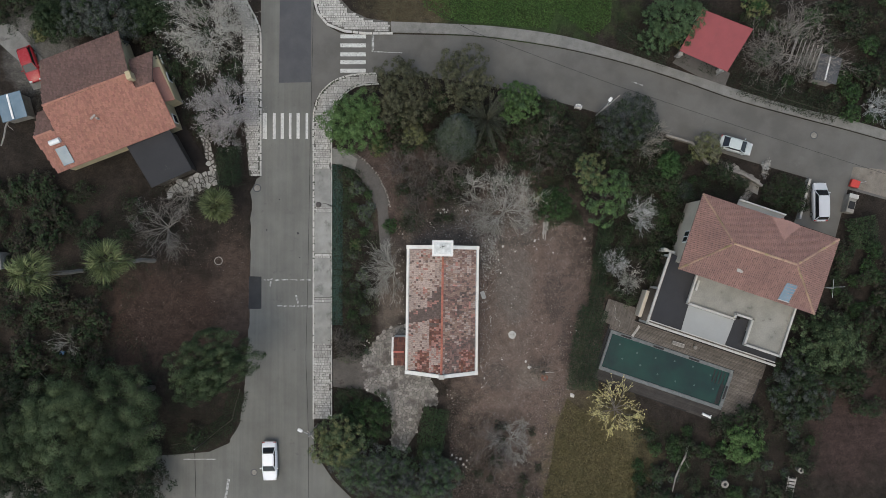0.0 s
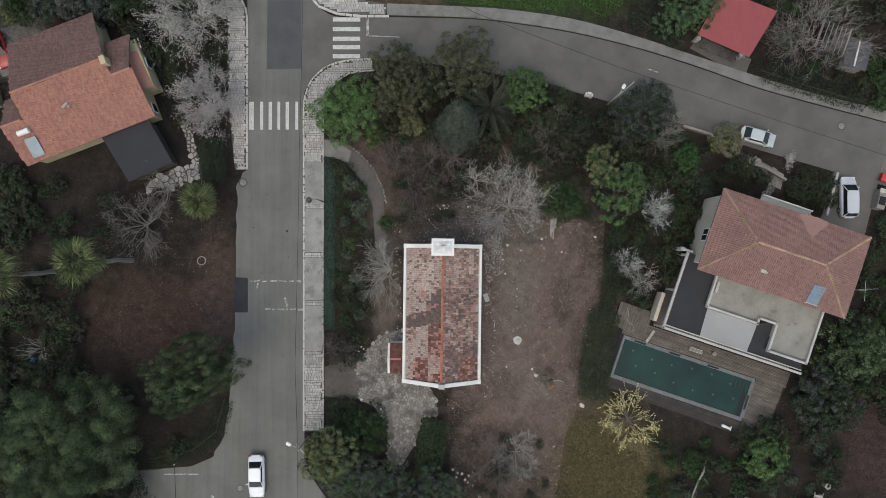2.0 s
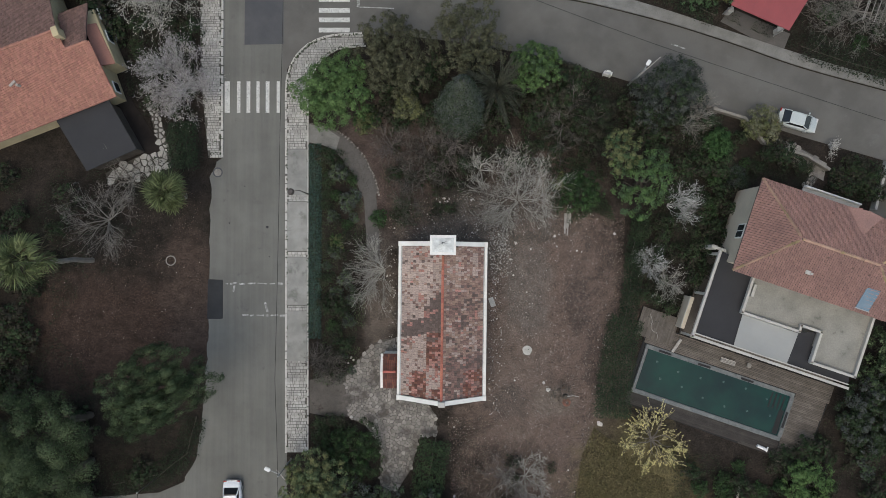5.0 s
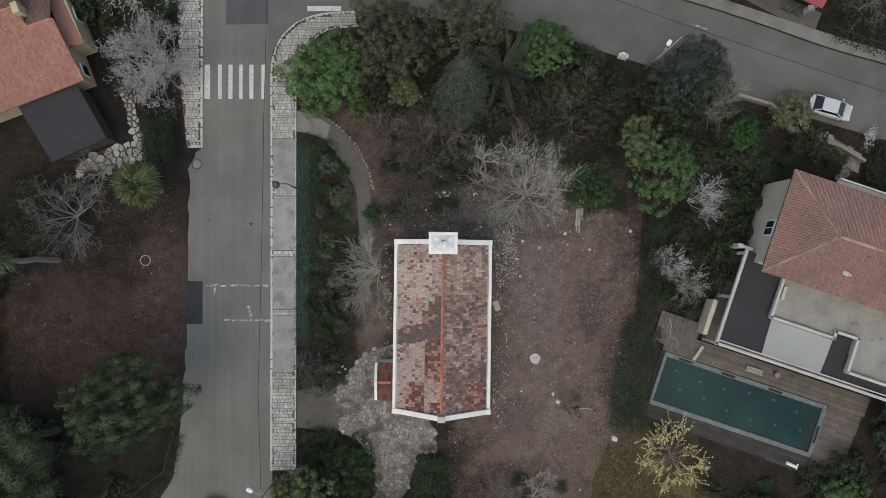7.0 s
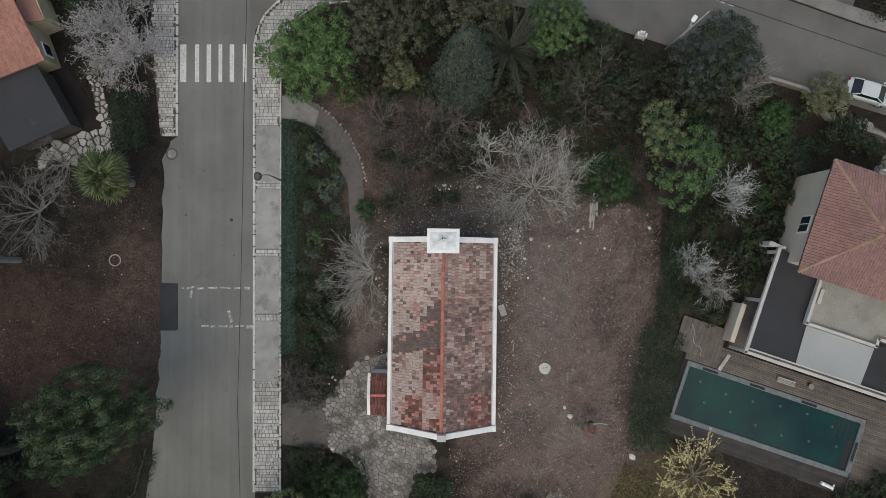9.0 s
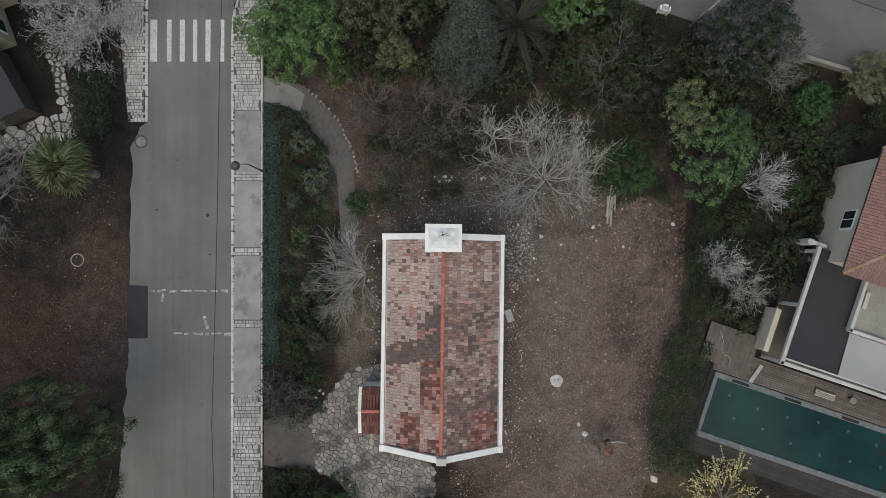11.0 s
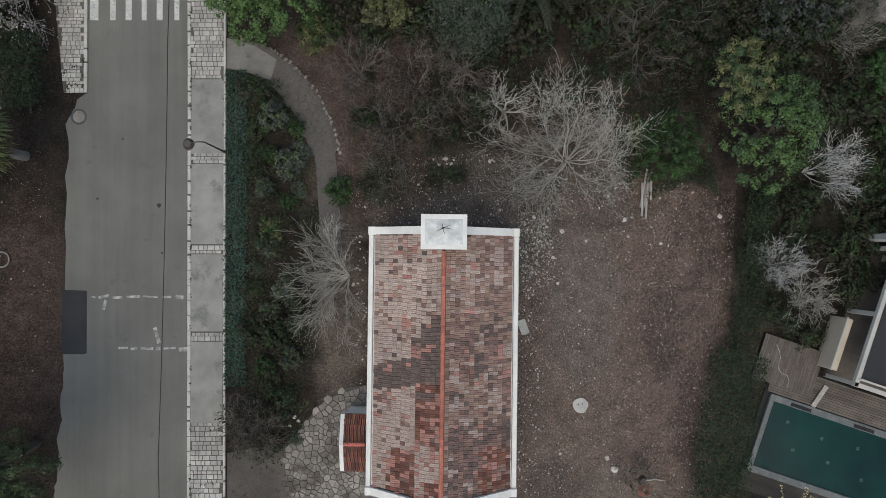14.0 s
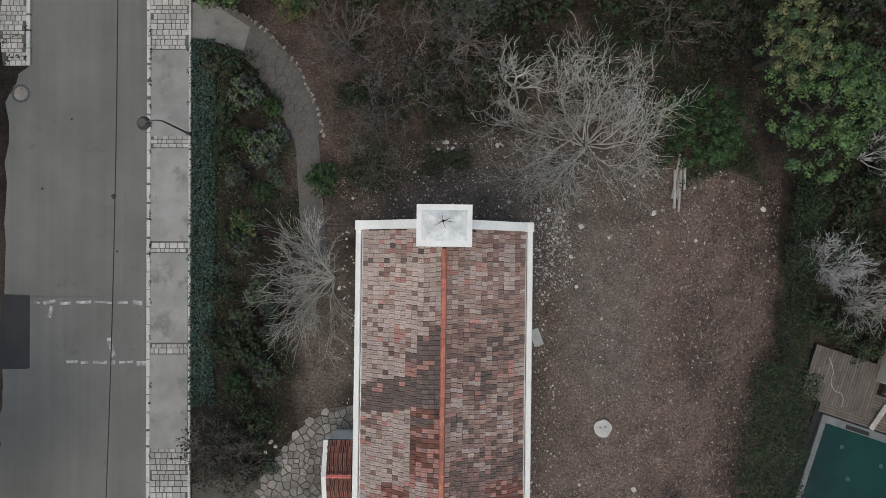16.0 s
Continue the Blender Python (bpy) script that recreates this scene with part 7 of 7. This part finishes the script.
part("ring", mesh("ring", *tubes([(a0[i], a0[i + 1], 0.05, 0.05) for i in range(20)], 5), OLDWOOD), None, tyre)
bucket = thing("blue_bucket", (-44.59, -10.65, 0), "small blue plastic bucket in the wood", "bucket")
part("body", cyl((0, 0, 0), (0, 0, 0.4), 0.22, 0.28, 12), BLUEPLASTIC, bucket)
part("rim", cyl((0, 0, 0.38), (0, 0, 0.42), 0.3, 0.3, 12), BLUEPLASTIC, bucket)
cross = thing("fallen_branches", (-46.77, -12.71, 0), "two thin crossed poles lying in undergrowth", "branches")
part("pole", mesh("pole", *tubes([(Vector((-1.2, -1.0, 0.9)), Vector((1.2, 1.2, 1.0)), 0.04, 0.03)], 5), OLDWOOD), None, cross)
part("pole", mesh("pole", *tubes([(Vector((-1.2, 1.1, 1.0)), Vector((1.0, -1.1, 1.1)), 0.04, 0.03)], 5), OLDWOOD), None, cross)
bin_ = thing("red_bin", (48.52, 9.18, 0), "red plastic barrow beside the drive", "barrow", rz=-15)
part("tub", prism([(-0.5, -0.4), (0.5, -0.4), (0.6, 0.45), (-0.4, 0.5)], 0.25, 0.7), REDPLASTIC, bin_)
part("handle", mesh("handle", *tubes([(Vector((0.5, 0.3, 0.6)), Vector((1.2, 0.6, 0.7)), 0.03, 0.03)], 5), STEEL), None, bin_)
for sx in (-0.3, 0.35):
    part("wheel", cyl((sx - 0.04, 0, 0.15), (sx + 0.04, 0, 0.15), 0.15, 0.15, 12), RUBBER, bin_)
gate = thing("gate_pillars", (47.84, 6.83, 0), "pale stone gate post with a dark box", "gate post", rz=-15)
part("post", box(0, 0, 0.6, 0.9, 2.2, 1.2, 0.03), STONEW, gate)
part("box", box(0, -0.2, 1.24, 0.7, 0.9, 0.1, 0.02), SLOT, gate)
part("cap", box(0, 0.9, 1.25, 1.1, 0.5, 0.12, 0.02), PAVER, gate)
cabinet = thing("white_cabinet", (16.08, 18.3, 0), "white electrical cabinet at the side street", "cabinet", rz=-14)
part("body", box(0, 0, 0.4, 0.5, 0.3, 0.8, 0.03), WHITEPAINT, cabinet)
part("post", box(-0.34, -0.05, 0.5, 0.1, 0.36, 1.0, 0.02), WHITEPAINT, cabinet)
part("post", box(0.34, -0.05, 0.5, 0.1, 0.36, 1.0, 0.02), WHITEPAINT, cabinet)
part("lid", box(0, -0.02, 0.83, 0.54, 0.2, 0.05, 0.01), STEEL, cabinet)
part("hood", box(0, 0.16, 0.92, 0.4, 0.12, 0.16, 0.02), WHITEPAINT, cabinet)
for xy in ((27.96, 24.41), (32.72, 22.53)):
    g = thing("stone_post", (*xy, 0), "low pale post at the carport entrance", "post", "carport posts")
    part("post", box(0, 0, 0.5, 0.5, 0.4, 1.0, 0.04), PAVER, g)
    part("cap", box(0, 0, 1.03, 0.58, 0.48, 0.08, 0.02), PAVER, g)


def wall_run(name, line, h, w, material, label):
    n = offset(line, w / 2), offset(line, -w / 2)
    return setting(name, ribbon(name, n[0], n[1], -0.1, h, material), label, "wall")


wall_run("garden_wall_villa", [(26.39, 14.94), (29.46, 14.0), (31.33, 11.66), (35.47, 10.32), (37.68, 8.98)], 0.7, 0.26, STONEW, "low pale stone garden wall")
wall_run("garden_wall_bay", [(43.24, 9.78), (42.0, 5.09)], 0.8, 0.25, PAVER, "low pale wall beside the drive")
sheet("entrance_steps", [(32.54, 12.19), (34.01, 11.66), (37.68, 9.65), (37.34, 7.97), (36.0, 8.64), (32.13, 11.12)], 0.06, FLAG, "worn stone entrance path to the villa", "path")
bare_tree("white_flowering_shrub", (38.02, 11.12), 1.2, 0.8, PALEBARK, "small shrub dotted with white blossom", tuft=L_BUD, tufts=1, tuft_size=0.12, category="shrub", levels=2)

ladder = thing("garden_steps", (40.69, -26.48, 0), "pale slatted timber steps in the undergrowth", "steps", rz=-8)
for k in range(7):
    part("tread", box(0, -1.4 + 0.42 * k, 0.5 + 0.06 * k, 0.8, 0.28, 0.06, 0.01), OLDWOOD, ladder)
for x in (-0.45, 0.45):
    part("stringer", mesh("stringer", *tubes([(Vector((x, -1.6, 0.45)), Vector((x, 1.5, 0.9)), 0.05, 0.05)], 5), OLDWOOD), None, ladder)
    for y in (-1.4, 1.2):
        part("post", box(x, y, 0.25, 0.1, 0.1, 0.55), OLDWOOD, ladder)
log = thing("fallen_log", (27.84, -23.36, 0), "long pale fallen log in the undergrowth", "log")
part("stem", mesh("stem", *tubes(bent((0.9, 2.2, 0.9), (-1.0, -3.4, 0.9), 0.13, 0.08, 0.1), 7), MIDBARK), None, log)
part("branch", mesh("branch", *tubes(bent((0.3, 0.6, 0.9), (0.9, -0.6, 1.1), 0.05, 0.03, 0.05), 5), MIDBARK), None, log)
for xy, w, lab in (((32.96, -25.88), 0.9, "pale worn plaster basin among shrubs"), ((41.83, -24.29), 0.7, "small white box among shrubs")):
    g = thing("garden_basin", (*xy, 0), lab, "basin")
    part("bowl", cyl((0, 0, 0), (0, 0, 1.0), w * 0.35, w * 0.5, 12), STONEW, g)
    part("hollow", cyl((0, 0, 0.9), (0, 0, 1.008), w * 0.2, w * 0.22, 12), SLOT, g)
hutw = thing("stone_hut", (-51.66, 0.15, 0), "small grey stone hut with flat roof", "hut", rz=5)
part("wall", box(0, 0, 1.0, 1.6, 1.9, 2.0, 0.03), STONEW, hutw)
part("roof", box(0, 0, 2.06, 1.8, 2.1, 0.12, 0.02), FLATROOF, hutw)
trunk = thing("dead_tree", (-50.97, 16.0, 0), "bare pale leaning trunk beside the grey shed", "dead tree")
part("stem", mesh("stem", *tubes(bent((0.6, 2.0, 0.6), (-0.4, -2.4, 1.2), 0.12, 0.08, 0.12), 7), OLDWOOD), None, trunk)
part("branch", mesh("branch", *tubes(bent((0.1, 0.2, 0.9), (1.0, -0.6, 1.3), 0.05, 0.03, 0.05), 5), OLDWOOD), None, trunk)

# ---- pieces: pavers, slabs, kerbs, flagstones, roof tiles ----


def piece_mesh(name, sx, sy, h, material, inset=0.012):
    """A low block with chamfered top, standing on z = 0."""
    v = [(-sx / 2, -sy / 2, 0), (sx / 2, -sy / 2, 0), (sx / 2, sy / 2, 0), (-sx / 2, sy / 2, 0)]
    v += [(a, b, h - inset) for a, b, _ in v]
    v += [(a * (1 - 2 * inset / sx), b * (1 - 2 * inset / sy), h) for a, b, _ in v[:4]]
    f = [(8, 9, 10, 11)]
    for lo in (0, 4):
        f += [(lo + i, lo + (i + 1) % 4, lo + 4 + (i + 1) % 4, lo + 4 + i) for i in range(4)]
    return mesh(name, v, f, material)


SETTS = [piece_mesh("sett", w, d, 0.03, PAVER) for w, d in ((0.24, 0.22), (0.36, 0.22), (0.46, 0.22), (0.36, 0.34), (0.24, 0.34), (0.48, 0.34))]
SIZES = [(0.24, 0.22), (0.36, 0.22), (0.46, 0.22), (0.36, 0.34), (0.24, 0.34), (0.48, 0.34)]


def sett_rows(poly, parent, limit, z=0.095, grade=1.0):
    """Rows of stone setts in an outline: singly up to the limit, the rest in one mesh."""
    xs, ys = [p[0] for p in poly], [p[1] for p in poly]
    y, made, rest_v, rest_f = min(ys), 0, [], []
    while y < max(ys):
        tall = RNG.random() < 0.45
        d = (0.34 if tall else 0.22) * grade
        x = min(xs) - RNG.uniform(0, 0.3)
        while x < max(xs):
            k = int(RNG.integers(3)) + (3 if tall else 0)
            w = SIZES[k][0] * grade
            if inside(poly, x + w / 2, y + d / 2):
                m = pose(x + w / 2, y + d / 2, z + RNG.uniform(-0.004, 0.008), RNG.normal(0, 0.6), RNG.normal(0, 0.6), RNG.normal(0, 1.6)) @ Matrix.Diagonal((grade, grade, 1, 1))
                if made < limit:
                    ob = part("sett", SETTS[k], None, parent)
                    ob.matrix_basis = m
                    made += 1
                else:
                    s = len(rest_v)
                    rest_v += [m @ v.co for v in SETTS[k].vertices]
                    rest_f += [tuple(s + q for q in p.vertices) for p in SETTS[k].polygons]
            x += w + 0.034
        y += d + 0.034
    if rest_v:
        part("setts", mesh("setts", rest_v, rest_f, PAVER), None, parent, "rows of pale stone setts", kind="stuff")


XA, XB = -15.05, -13.1
sett_rows([(XA, 3.0 + 8.05), (XB, 3.0 + 8.05), (XB, 17.5), (XA, 17.5)], pavement_east, 130, 0.095, 0.8)
sett_rows([(XA, -18.4), (XB, -18.4), (XB, -9.65), (XA, -9.65)], pavement_east, 150, 0.095, 0.8)
sett_rows([(XA, 17.5), (XB, 17.5)] + [(x, y) for x, y in offset(KERB_INNER, 0.15) if y > 17.5] + [(x, y) for x, y in offset(KERB_LINE, -0.25) if y > 17.5][::-1], pavement_east, 0, 0.095, 0.8)
for y in (6.2, 0.78, -4.45):
    sett_rows([(XA, y - 0.26), (XB, y - 0.26), (XB, y + 0.26), (XA, y + 0.26)], pavement_east, 6, 0.095, 0.8)
for y0, y1 in ((6.5, 11.0), (1.08, 5.9), (-4.15, 0.48), (-9.6, -4.75)):
    ob = part("slab", piece_mesh("slab", XB - XA, y1 - y0, 0.034, CONCRETE, 0.015), None, pavement_east, "smooth pale concrete slab")
    ob.matrix_basis = pose((XA + XB) / 2, (y0 + y1) / 2, 0.095)
sett_rows([(x, y) for x, y in offset(WEST_INNER, -0.12)] + [(x, y) for x, y in offset(WEST_OUTER, 0.25)][::-1], pavement_west, 0, 0.095, 0.78)


def kerb_run(line, parent, step, w, h, z, gapchance=0.12):
    """Kerb stones one after another along a line."""
    pts = [Vector((*p, 0)) for p in line]
    stones = [piece_mesh("kerb_stone", step * f, w, h, KERB, 0.02) for f in (0.97, 0.8)]
    pos, i, out = pts[0], 0, 0
    lens = [(b - a).length for a, b in zip(pts[:-1], pts[1:])]
    total, s = sum(lens), step / 2
    while s < total:
        d, k = s, 0
        while k < len(lens) - 1 and d > lens[k]:
            d -= lens[k]
            k += 1
        p = pts[k].lerp(pts[k + 1], d / max(lens[k], 1e-6))
        t = pts[k + 1] - pts[k]
        ob = part("kerb_stone", stones[int(RNG.random() < 0.2)], None, parent)
        ob.matrix_basis = pose(p.x, p.y, z + RNG.uniform(-0.004, 0.006), 0, 0, math.degrees(math.atan2(t.y, t.x)) + RNG.normal(0, 0.5))
        s += step


kerb_run(offset(KERB_LINE, -0.08), pavement_east, 0.9, 0.2, 0.16, 0.0)
kerb_run(offset(KERB_INNER, 0.06), pavement_east, 0.9, 0.13, 0.18, 0.0)
kerb_run(offset(WEST_OUTER, 0.08), pavement_west, 0.9, 0.2, 0.16, 0.0)
kerb_run(ISLAND[1:7], pavement_corner, 0.8, 0.25, 0.17, 0.0)


def cut(poly, nx, ny, c):
    """The part of a convex outline with nx*x + ny*y <= c."""
    out = []
    for (ax, ay), (bx, by) in zip(poly, poly[1:] + poly[:1]):
        da, db = nx * ax + ny * ay - c, nx * bx + ny * by - c
        if da <= 0:
            out.append((ax, ay))
        if (da < 0) != (db < 0):
            t = da / (da - db)
            out.append((ax + (bx - ax) * t, ay + (by - ay) * t))
    return out


def cracked_paving(poly, gap, joint, parent, z, h, material, name):
    """Irregular flat stones that fill an outline, with open joints."""
    xs, ys = [p[0] for p in poly], [p[1] for p in poly]
    x0, x1, y0, y1 = min(xs) - 1, max(xs) + 1, min(ys) - 1, max(ys) + 1
    seeds, sizes = [], []
    for a, b in scatter([(x0, y0), (x1, y0), (x1, y1), (x0, y1)], int((x1 - x0) * (y1 - y0) / gap ** 2 * 9)):
        r = gap * RNG.choice([0.32, 0.5, 0.75], p=[0.4, 0.35, 0.25])
        if all((a - c) ** 2 + (b - d) ** 2 > (r + e) ** 2 * 0.6 for (c, d), e in zip(seeds, sizes)):
            seeds.append((a, b))
            sizes.append(r)
    for x, y in seeds:
        if not inside(poly, x, y):
            continue
        near = sorted(((x - a) ** 2 + (y - b) ** 2, a, b) for a, b in seeds if (a, b) != (x, y))[:14]
        cell = [(x - 1.3 * gap, y - 1.3 * gap), (x + 1.3 * gap, y - 1.3 * gap), (x + 1.3 * gap, y + 1.3 * gap), (x - 1.3 * gap, y + 1.3 * gap)]
        for q, a, b in near:
            d = math.sqrt(q)
            nx, ny = (a - x) / d, (b - y) / d
            cell = cut(cell, nx, ny, nx * x + ny * y + d / 2 - joint * RNG.uniform(0.35, 2.3))
            if len(cell) < 3:
                break
        if len(cell) < 3:
            continue
        local = [(px - x, py - y) for px, py in cell]
        n = len(local)
        v = [(a, b, 0) for a, b in local] + [(a, b, h - 0.012) for a, b in local] + [(a * 0.94, b * 0.94, h) for a, b in local]
        f = [tuple(range(2 * n, 3 * n))]
        for lo in (0, n):
            f += [(lo + i, lo + (i + 1) % n, lo + n + (i + 1) % n, lo + n + i) for i in range(n)]
        ob = part(name, mesh(name, v, f, material), None, parent)
        ob.matrix_basis = pose(*lie(x, y, z + RNG.uniform(-0.006, 0.008)), RNG.normal(0, 0.7), RNG.normal(0, 0.7), 0)


PATIO = [(-8.66, -10.19), (-7.6, -8.92), (-6.13, -7.59), (-4.26, -7.33), (-4.13, -12.52), (-1.33, -13.85), (-0.46, -15.05), (-0.66, -16.78), (-2.26, -17.18), (-2.92, -20.03), (-4.46, -22.36), (-5.99, -21.69), (-5.92, -18.04), (-7.32, -15.91), (-8.92, -15.18), (-9.39, -13.58), (-9.4, -11.72)]
patio = sheet("patio", PATIO, 0.035, FLAGJ, "crazy-paved patio of pale flagstones", "patio")
cracked_paving(PATIO, 0.39, 0.014, patio, 0.03, 0.05, FLAG, "flagstone")
sett_rows([(-14.89, 35.17), (-14.82, 30.79), (-14.34, 29.52), (-13.27, 28.37), (-11.39, 27.63), (-6.3, 27.36), (-6.16, 28.24), (-8.85, 28.64), (-10.99, 29.65), (-12.13, 31.13), (-12.61, 35.18)], pavement_corner, 60, 0.09, 0.85)
TERRACE = [(-32.21, 7.5), (-32.75, 8.64), (-29.55, 10.31), (-26.54, 10.71), (-26.2, 9.31), (-29.21, 8.3)]
terrace = sheet("stone_terrace", TERRACE, 0.035, FLAGJ, "crazy-paved stone terrace beside the shed", "terrace")
cracked_paving(TERRACE, 0.72, 0.04, terrace, 0.03, 0.1, PAVER, "flagstone")
GARDEN_STRIP = [(-28.77, 16.01), (-28.1, 16.21), (-26.54, 10.98), (-27.41, 10.31)]
sheet("shed_yard", [(-31.6, 15.7), (-30.5, 16.2), (-26.75, 10.5), (-29.2, 10.5)], 0.05, DARKYARD, "smooth dark brown yard beside the shed", "yard")
walkway = sheet("stone_walkway", GARDEN_STRIP, 0.035, FLAGJ, "narrow crazy-paved walkway beside the shed", "path")
cracked_paving(GARDEN_STRIP, 0.5, 0.05, walkway, 0.03, 0.08, PAVER, "flagstone")

ENTRY = [(32.13, 11.92), (34.01, 11.66), (35.74, 10.85), (37.01, 10.05), (37.0, 8.44), (36.06, 7.1), (35.33, 7.5), (36.07, 8.71), (36.01, 9.71), (34.67, 10.38), (32.26, 11.19)]
entry = sheet("entrance_path", ENTRY, 0.035, FLAGJ, "worn crazy-paved path from the street to the villa", "path")
cracked_paving(ENTRY, 0.5, 0.03, entry, 0.03, 0.08, FLAG, "flagstone")

# broken paving of the garden path
garden_path = bpy.data.objects["garden_path"]
cracked_paving(offset(PATH_MID[13:28], 0.76) + offset(PATH_MID[13:28], -0.84)[::-1], 0.5, 0.004, garden_path, 0.03, 0.05, PATHM, "paving_piece")

# stones along the garden path and the beds
EDGERS = [m.copy() for m in ROCKS]
for m in EDGERS:
    m.materials[0] = FLAG
EDGE = offset(PATH_MID[:29], 0.88)
edge = setting("path_edging", ribbon("path_edging", offset(EDGE, 0.07), offset(EDGE, -0.07), -0.1, 0.02, FLAGJ), "row of pale edging stones along the path", "edging")
for x, y in [EDGE[k] for k in range(len(EDGE))]:
    for q in range(3):
        ob = part("edging_stone", EDGERS[int(RNG.integers(5))], None, edge)
        ob.matrix_basis = pose(x + RNG.normal(0, 0.07), y + RNG.normal(0, 0.07), 0.03, 0, 0, RNG.uniform(0, 360)) @ Matrix.Diagonal((0.1, 0.07, 0.05, 1))
STEPS = [(-33.49, 24.93), (-32.96, 24.53), (-32.55, 23.99), (-32.21, 23.32), (-31.94, 22.58), (-31.8, 21.78), (-31.8, 21.04)]
for k, xy in enumerate(STEPS):
    ob = tagged(new("stepping_stone", piece_mesh("stepping_stone", 0.55, 0.35, 0.08, PAVER, 0.03)), "pale stepping stone beside the tiled house", "stepping stone", "stepping stones")
    ob.matrix_basis = pose(*lie(*xy), 0, 0, -35 + 22 * k)

# tiles of the old house, patched in four colours


def tile_kind(p):
    """0 pale, 1 dark, 2 dark red, 3 brown, 4 pink, 5 tan: the patches of many repairs."""
    x, y, q = abs(p[0]), HL - 0.2 - p[1], RNG.random()
    if RNG.random() < 0.45:
        q = float(np.random.default_rng([int(p[0] / 0.55 + 40), int(p[1] / 0.42 + 40)]).random())
    pale = 0 if q < 0.79 else (4 if q < 0.87 else (5 if q < 0.92 else (3 if q < 0.97 else 1)))
    if p[0] < 0:
        first = 4.2 if x < 0.75 else (4.7 if x < 1.2 else (5.3 if x < 1.7 else 6.4 + 0.3 * (x - 1.7)))
        last = 7.6 if x < 1.5 else 7.75 + 0.28 * (x - 1.5)
        if first < y < last:
            return 1 if q < 0.9 else (3 if q < 0.96 else 4)
        if x < 1.5 and last <= y < 11.1 - 0.3 * x:
            return 2 if q < 0.58 else (4 if q < 0.78 else (3 if q < 0.9 else 1))
        if 1.5 < x < 2.9 and 11.2 < y < 13.8:
            return 2 if q < 0.62 else (4 if q < 0.8 else 3)
        if x < 0.95 and y > 12.6:
            return 2 if q < 0.6 else (4 if q < 0.85 else 0)
        if y > 10.6 and x < 1.5:
            return 0 if q < 0.55 else 4
        return pale
    if x < 1.7 and y < 4.0:
        return 5 if q < 0.5 else (0 if q < 0.75 else (4 if q < 0.85 else 3))
    if x < 0.45 and y < 9:
        return 5 if q < 0.7 else 3
    if y < 2.6:
        return 3 if q < 0.45 else (0 if q < 0.8 else 5)
    if y < 6.0 - 0.2 * x:
        return 3 if q < 0.58 else (1 if q < 0.7 else (5 if q < 0.94 else 0))
    if y > 11.2 and x > 2.0:
        return 2 if q < 0.5 else (3 if q < 0.8 else 4)
    if y > 9.8 and x > 0.5:
        return 3 if q < 0.6 else (1 if q < 0.85 else (4 if q < 0.93 else 0))
    return 5 if q < 0.36 else (0 if q < 0.54 else (3 if q < 0.82 else (1 if q < 0.93 else 4)))


tile_mats = [T_PALE, T_DARK, T_RED, T_BROWN, T_PINK, T_TAN]
TW, TC = 0.207, 0.318
base_v, base_f = tile_shape(TW * 0.93, TC - 0.034, 0.022, 0.04)
tile_data = [mesh("roof_tile", base_v, base_f, m) for m in tile_mats]
for sx in (-1, 1):
    a, b = (sx * (HW - 0.2), -sx * -1 * (HL - 0.22), EAVE + 0.175), (sx * (HW - 0.2), sx * -1 * (HL - 0.22), EAVE + 0.175)
    eave_a, eave_b = (a, b) if sx < 0 else (a, b)
    outline = [(sx * (HW - 0.2), -HL + 0.22, EAVE + 0.175), (sx * (HW - 0.2), HL - 0.22, EAVE + 0.175), (sx * 0.08, HL - 0.22, RIDGE), (sx * 0.08, -HL + 0.22, RIDGE)]
    o, e = (outline[0], outline[1]) if sx > 0 else (outline[1], outline[0])
    places = tile_places(o, e, (sx * 0.08, o[1], RIDGE), outline, TW, TC)
    single = [q for q in places if abs(q[0][0]) < 3.7 and 1.7 < HL - q[0][1] < 4.6]
    single = single[:150]
    keep = {id(q) for q in single}
    for q in single:
        p, u, s, n = q
        ob = part("roof_tile", tile_data[tile_kind(p)], None, old_house)
        t = RNG.normal(0, 0.012)
        m = Matrix((u + s * t, s - u * t, n)).transposed().to_4x4()
        m.translation = p
        ob.matrix_basis = m
    rest = [q for q in places if id(q) not in keep]
    part("tile_field", tiles_mesh("tile_field", rest, TW, TC - 0.034, tile_mats, tile_kind, 0.022, 0.04, snug=0.93), None, old_house, "patched rows of clay tiles", kind="stuff")

# weeds in the kerb joints
cs = []
for line, n in ((offset(KERB_LINE, -0.17), 120), (offset(KERB_INNER, 0.14), 40), (offset(WEST_OUTER, 0.2), 40)):
    for k in range(n):
        i = int(RNG.integers(len(line) - 1))
        q = RNG.random()
        x, y = line[i][0] + (line[i + 1][0] - line[i][0]) * q, line[i][1] + (line[i + 1][1] - line[i][1]) * q
        m = int(RNG.integers(4, 12))
        cs += [(x + RNG.normal(0, 0.035), y + RNG.normal(0, 0.06), 0.15 + RNG.uniform(0, 0.05)) for _ in range(m)]
for x, y in scatter([(x, y) for x, y in WEST_INNER] + [(x, y) for x, y in offset(WEST_INNER, -0.9)][::-1], 60) + scatter([(XA, -18.4), (XB, -18.4), (XB, -13.0), (XA, -13.0)], 12):
    cs += [(x + RNG.normal(0, 0.08), y + RNG.normal(0, 0.08), 0.14) for _ in range(8)]
cs = np.array(cs)
tagged(new("kerb_weeds", leaf_mesh("kerb_weeds", cs, RNG.normal(0, 0.4, cs.shape) + np.array([0, 0, 0.8]), 0.1, L_DARK)), "tiny dark weeds in the kerb joints", "weeds", kind="stuff")
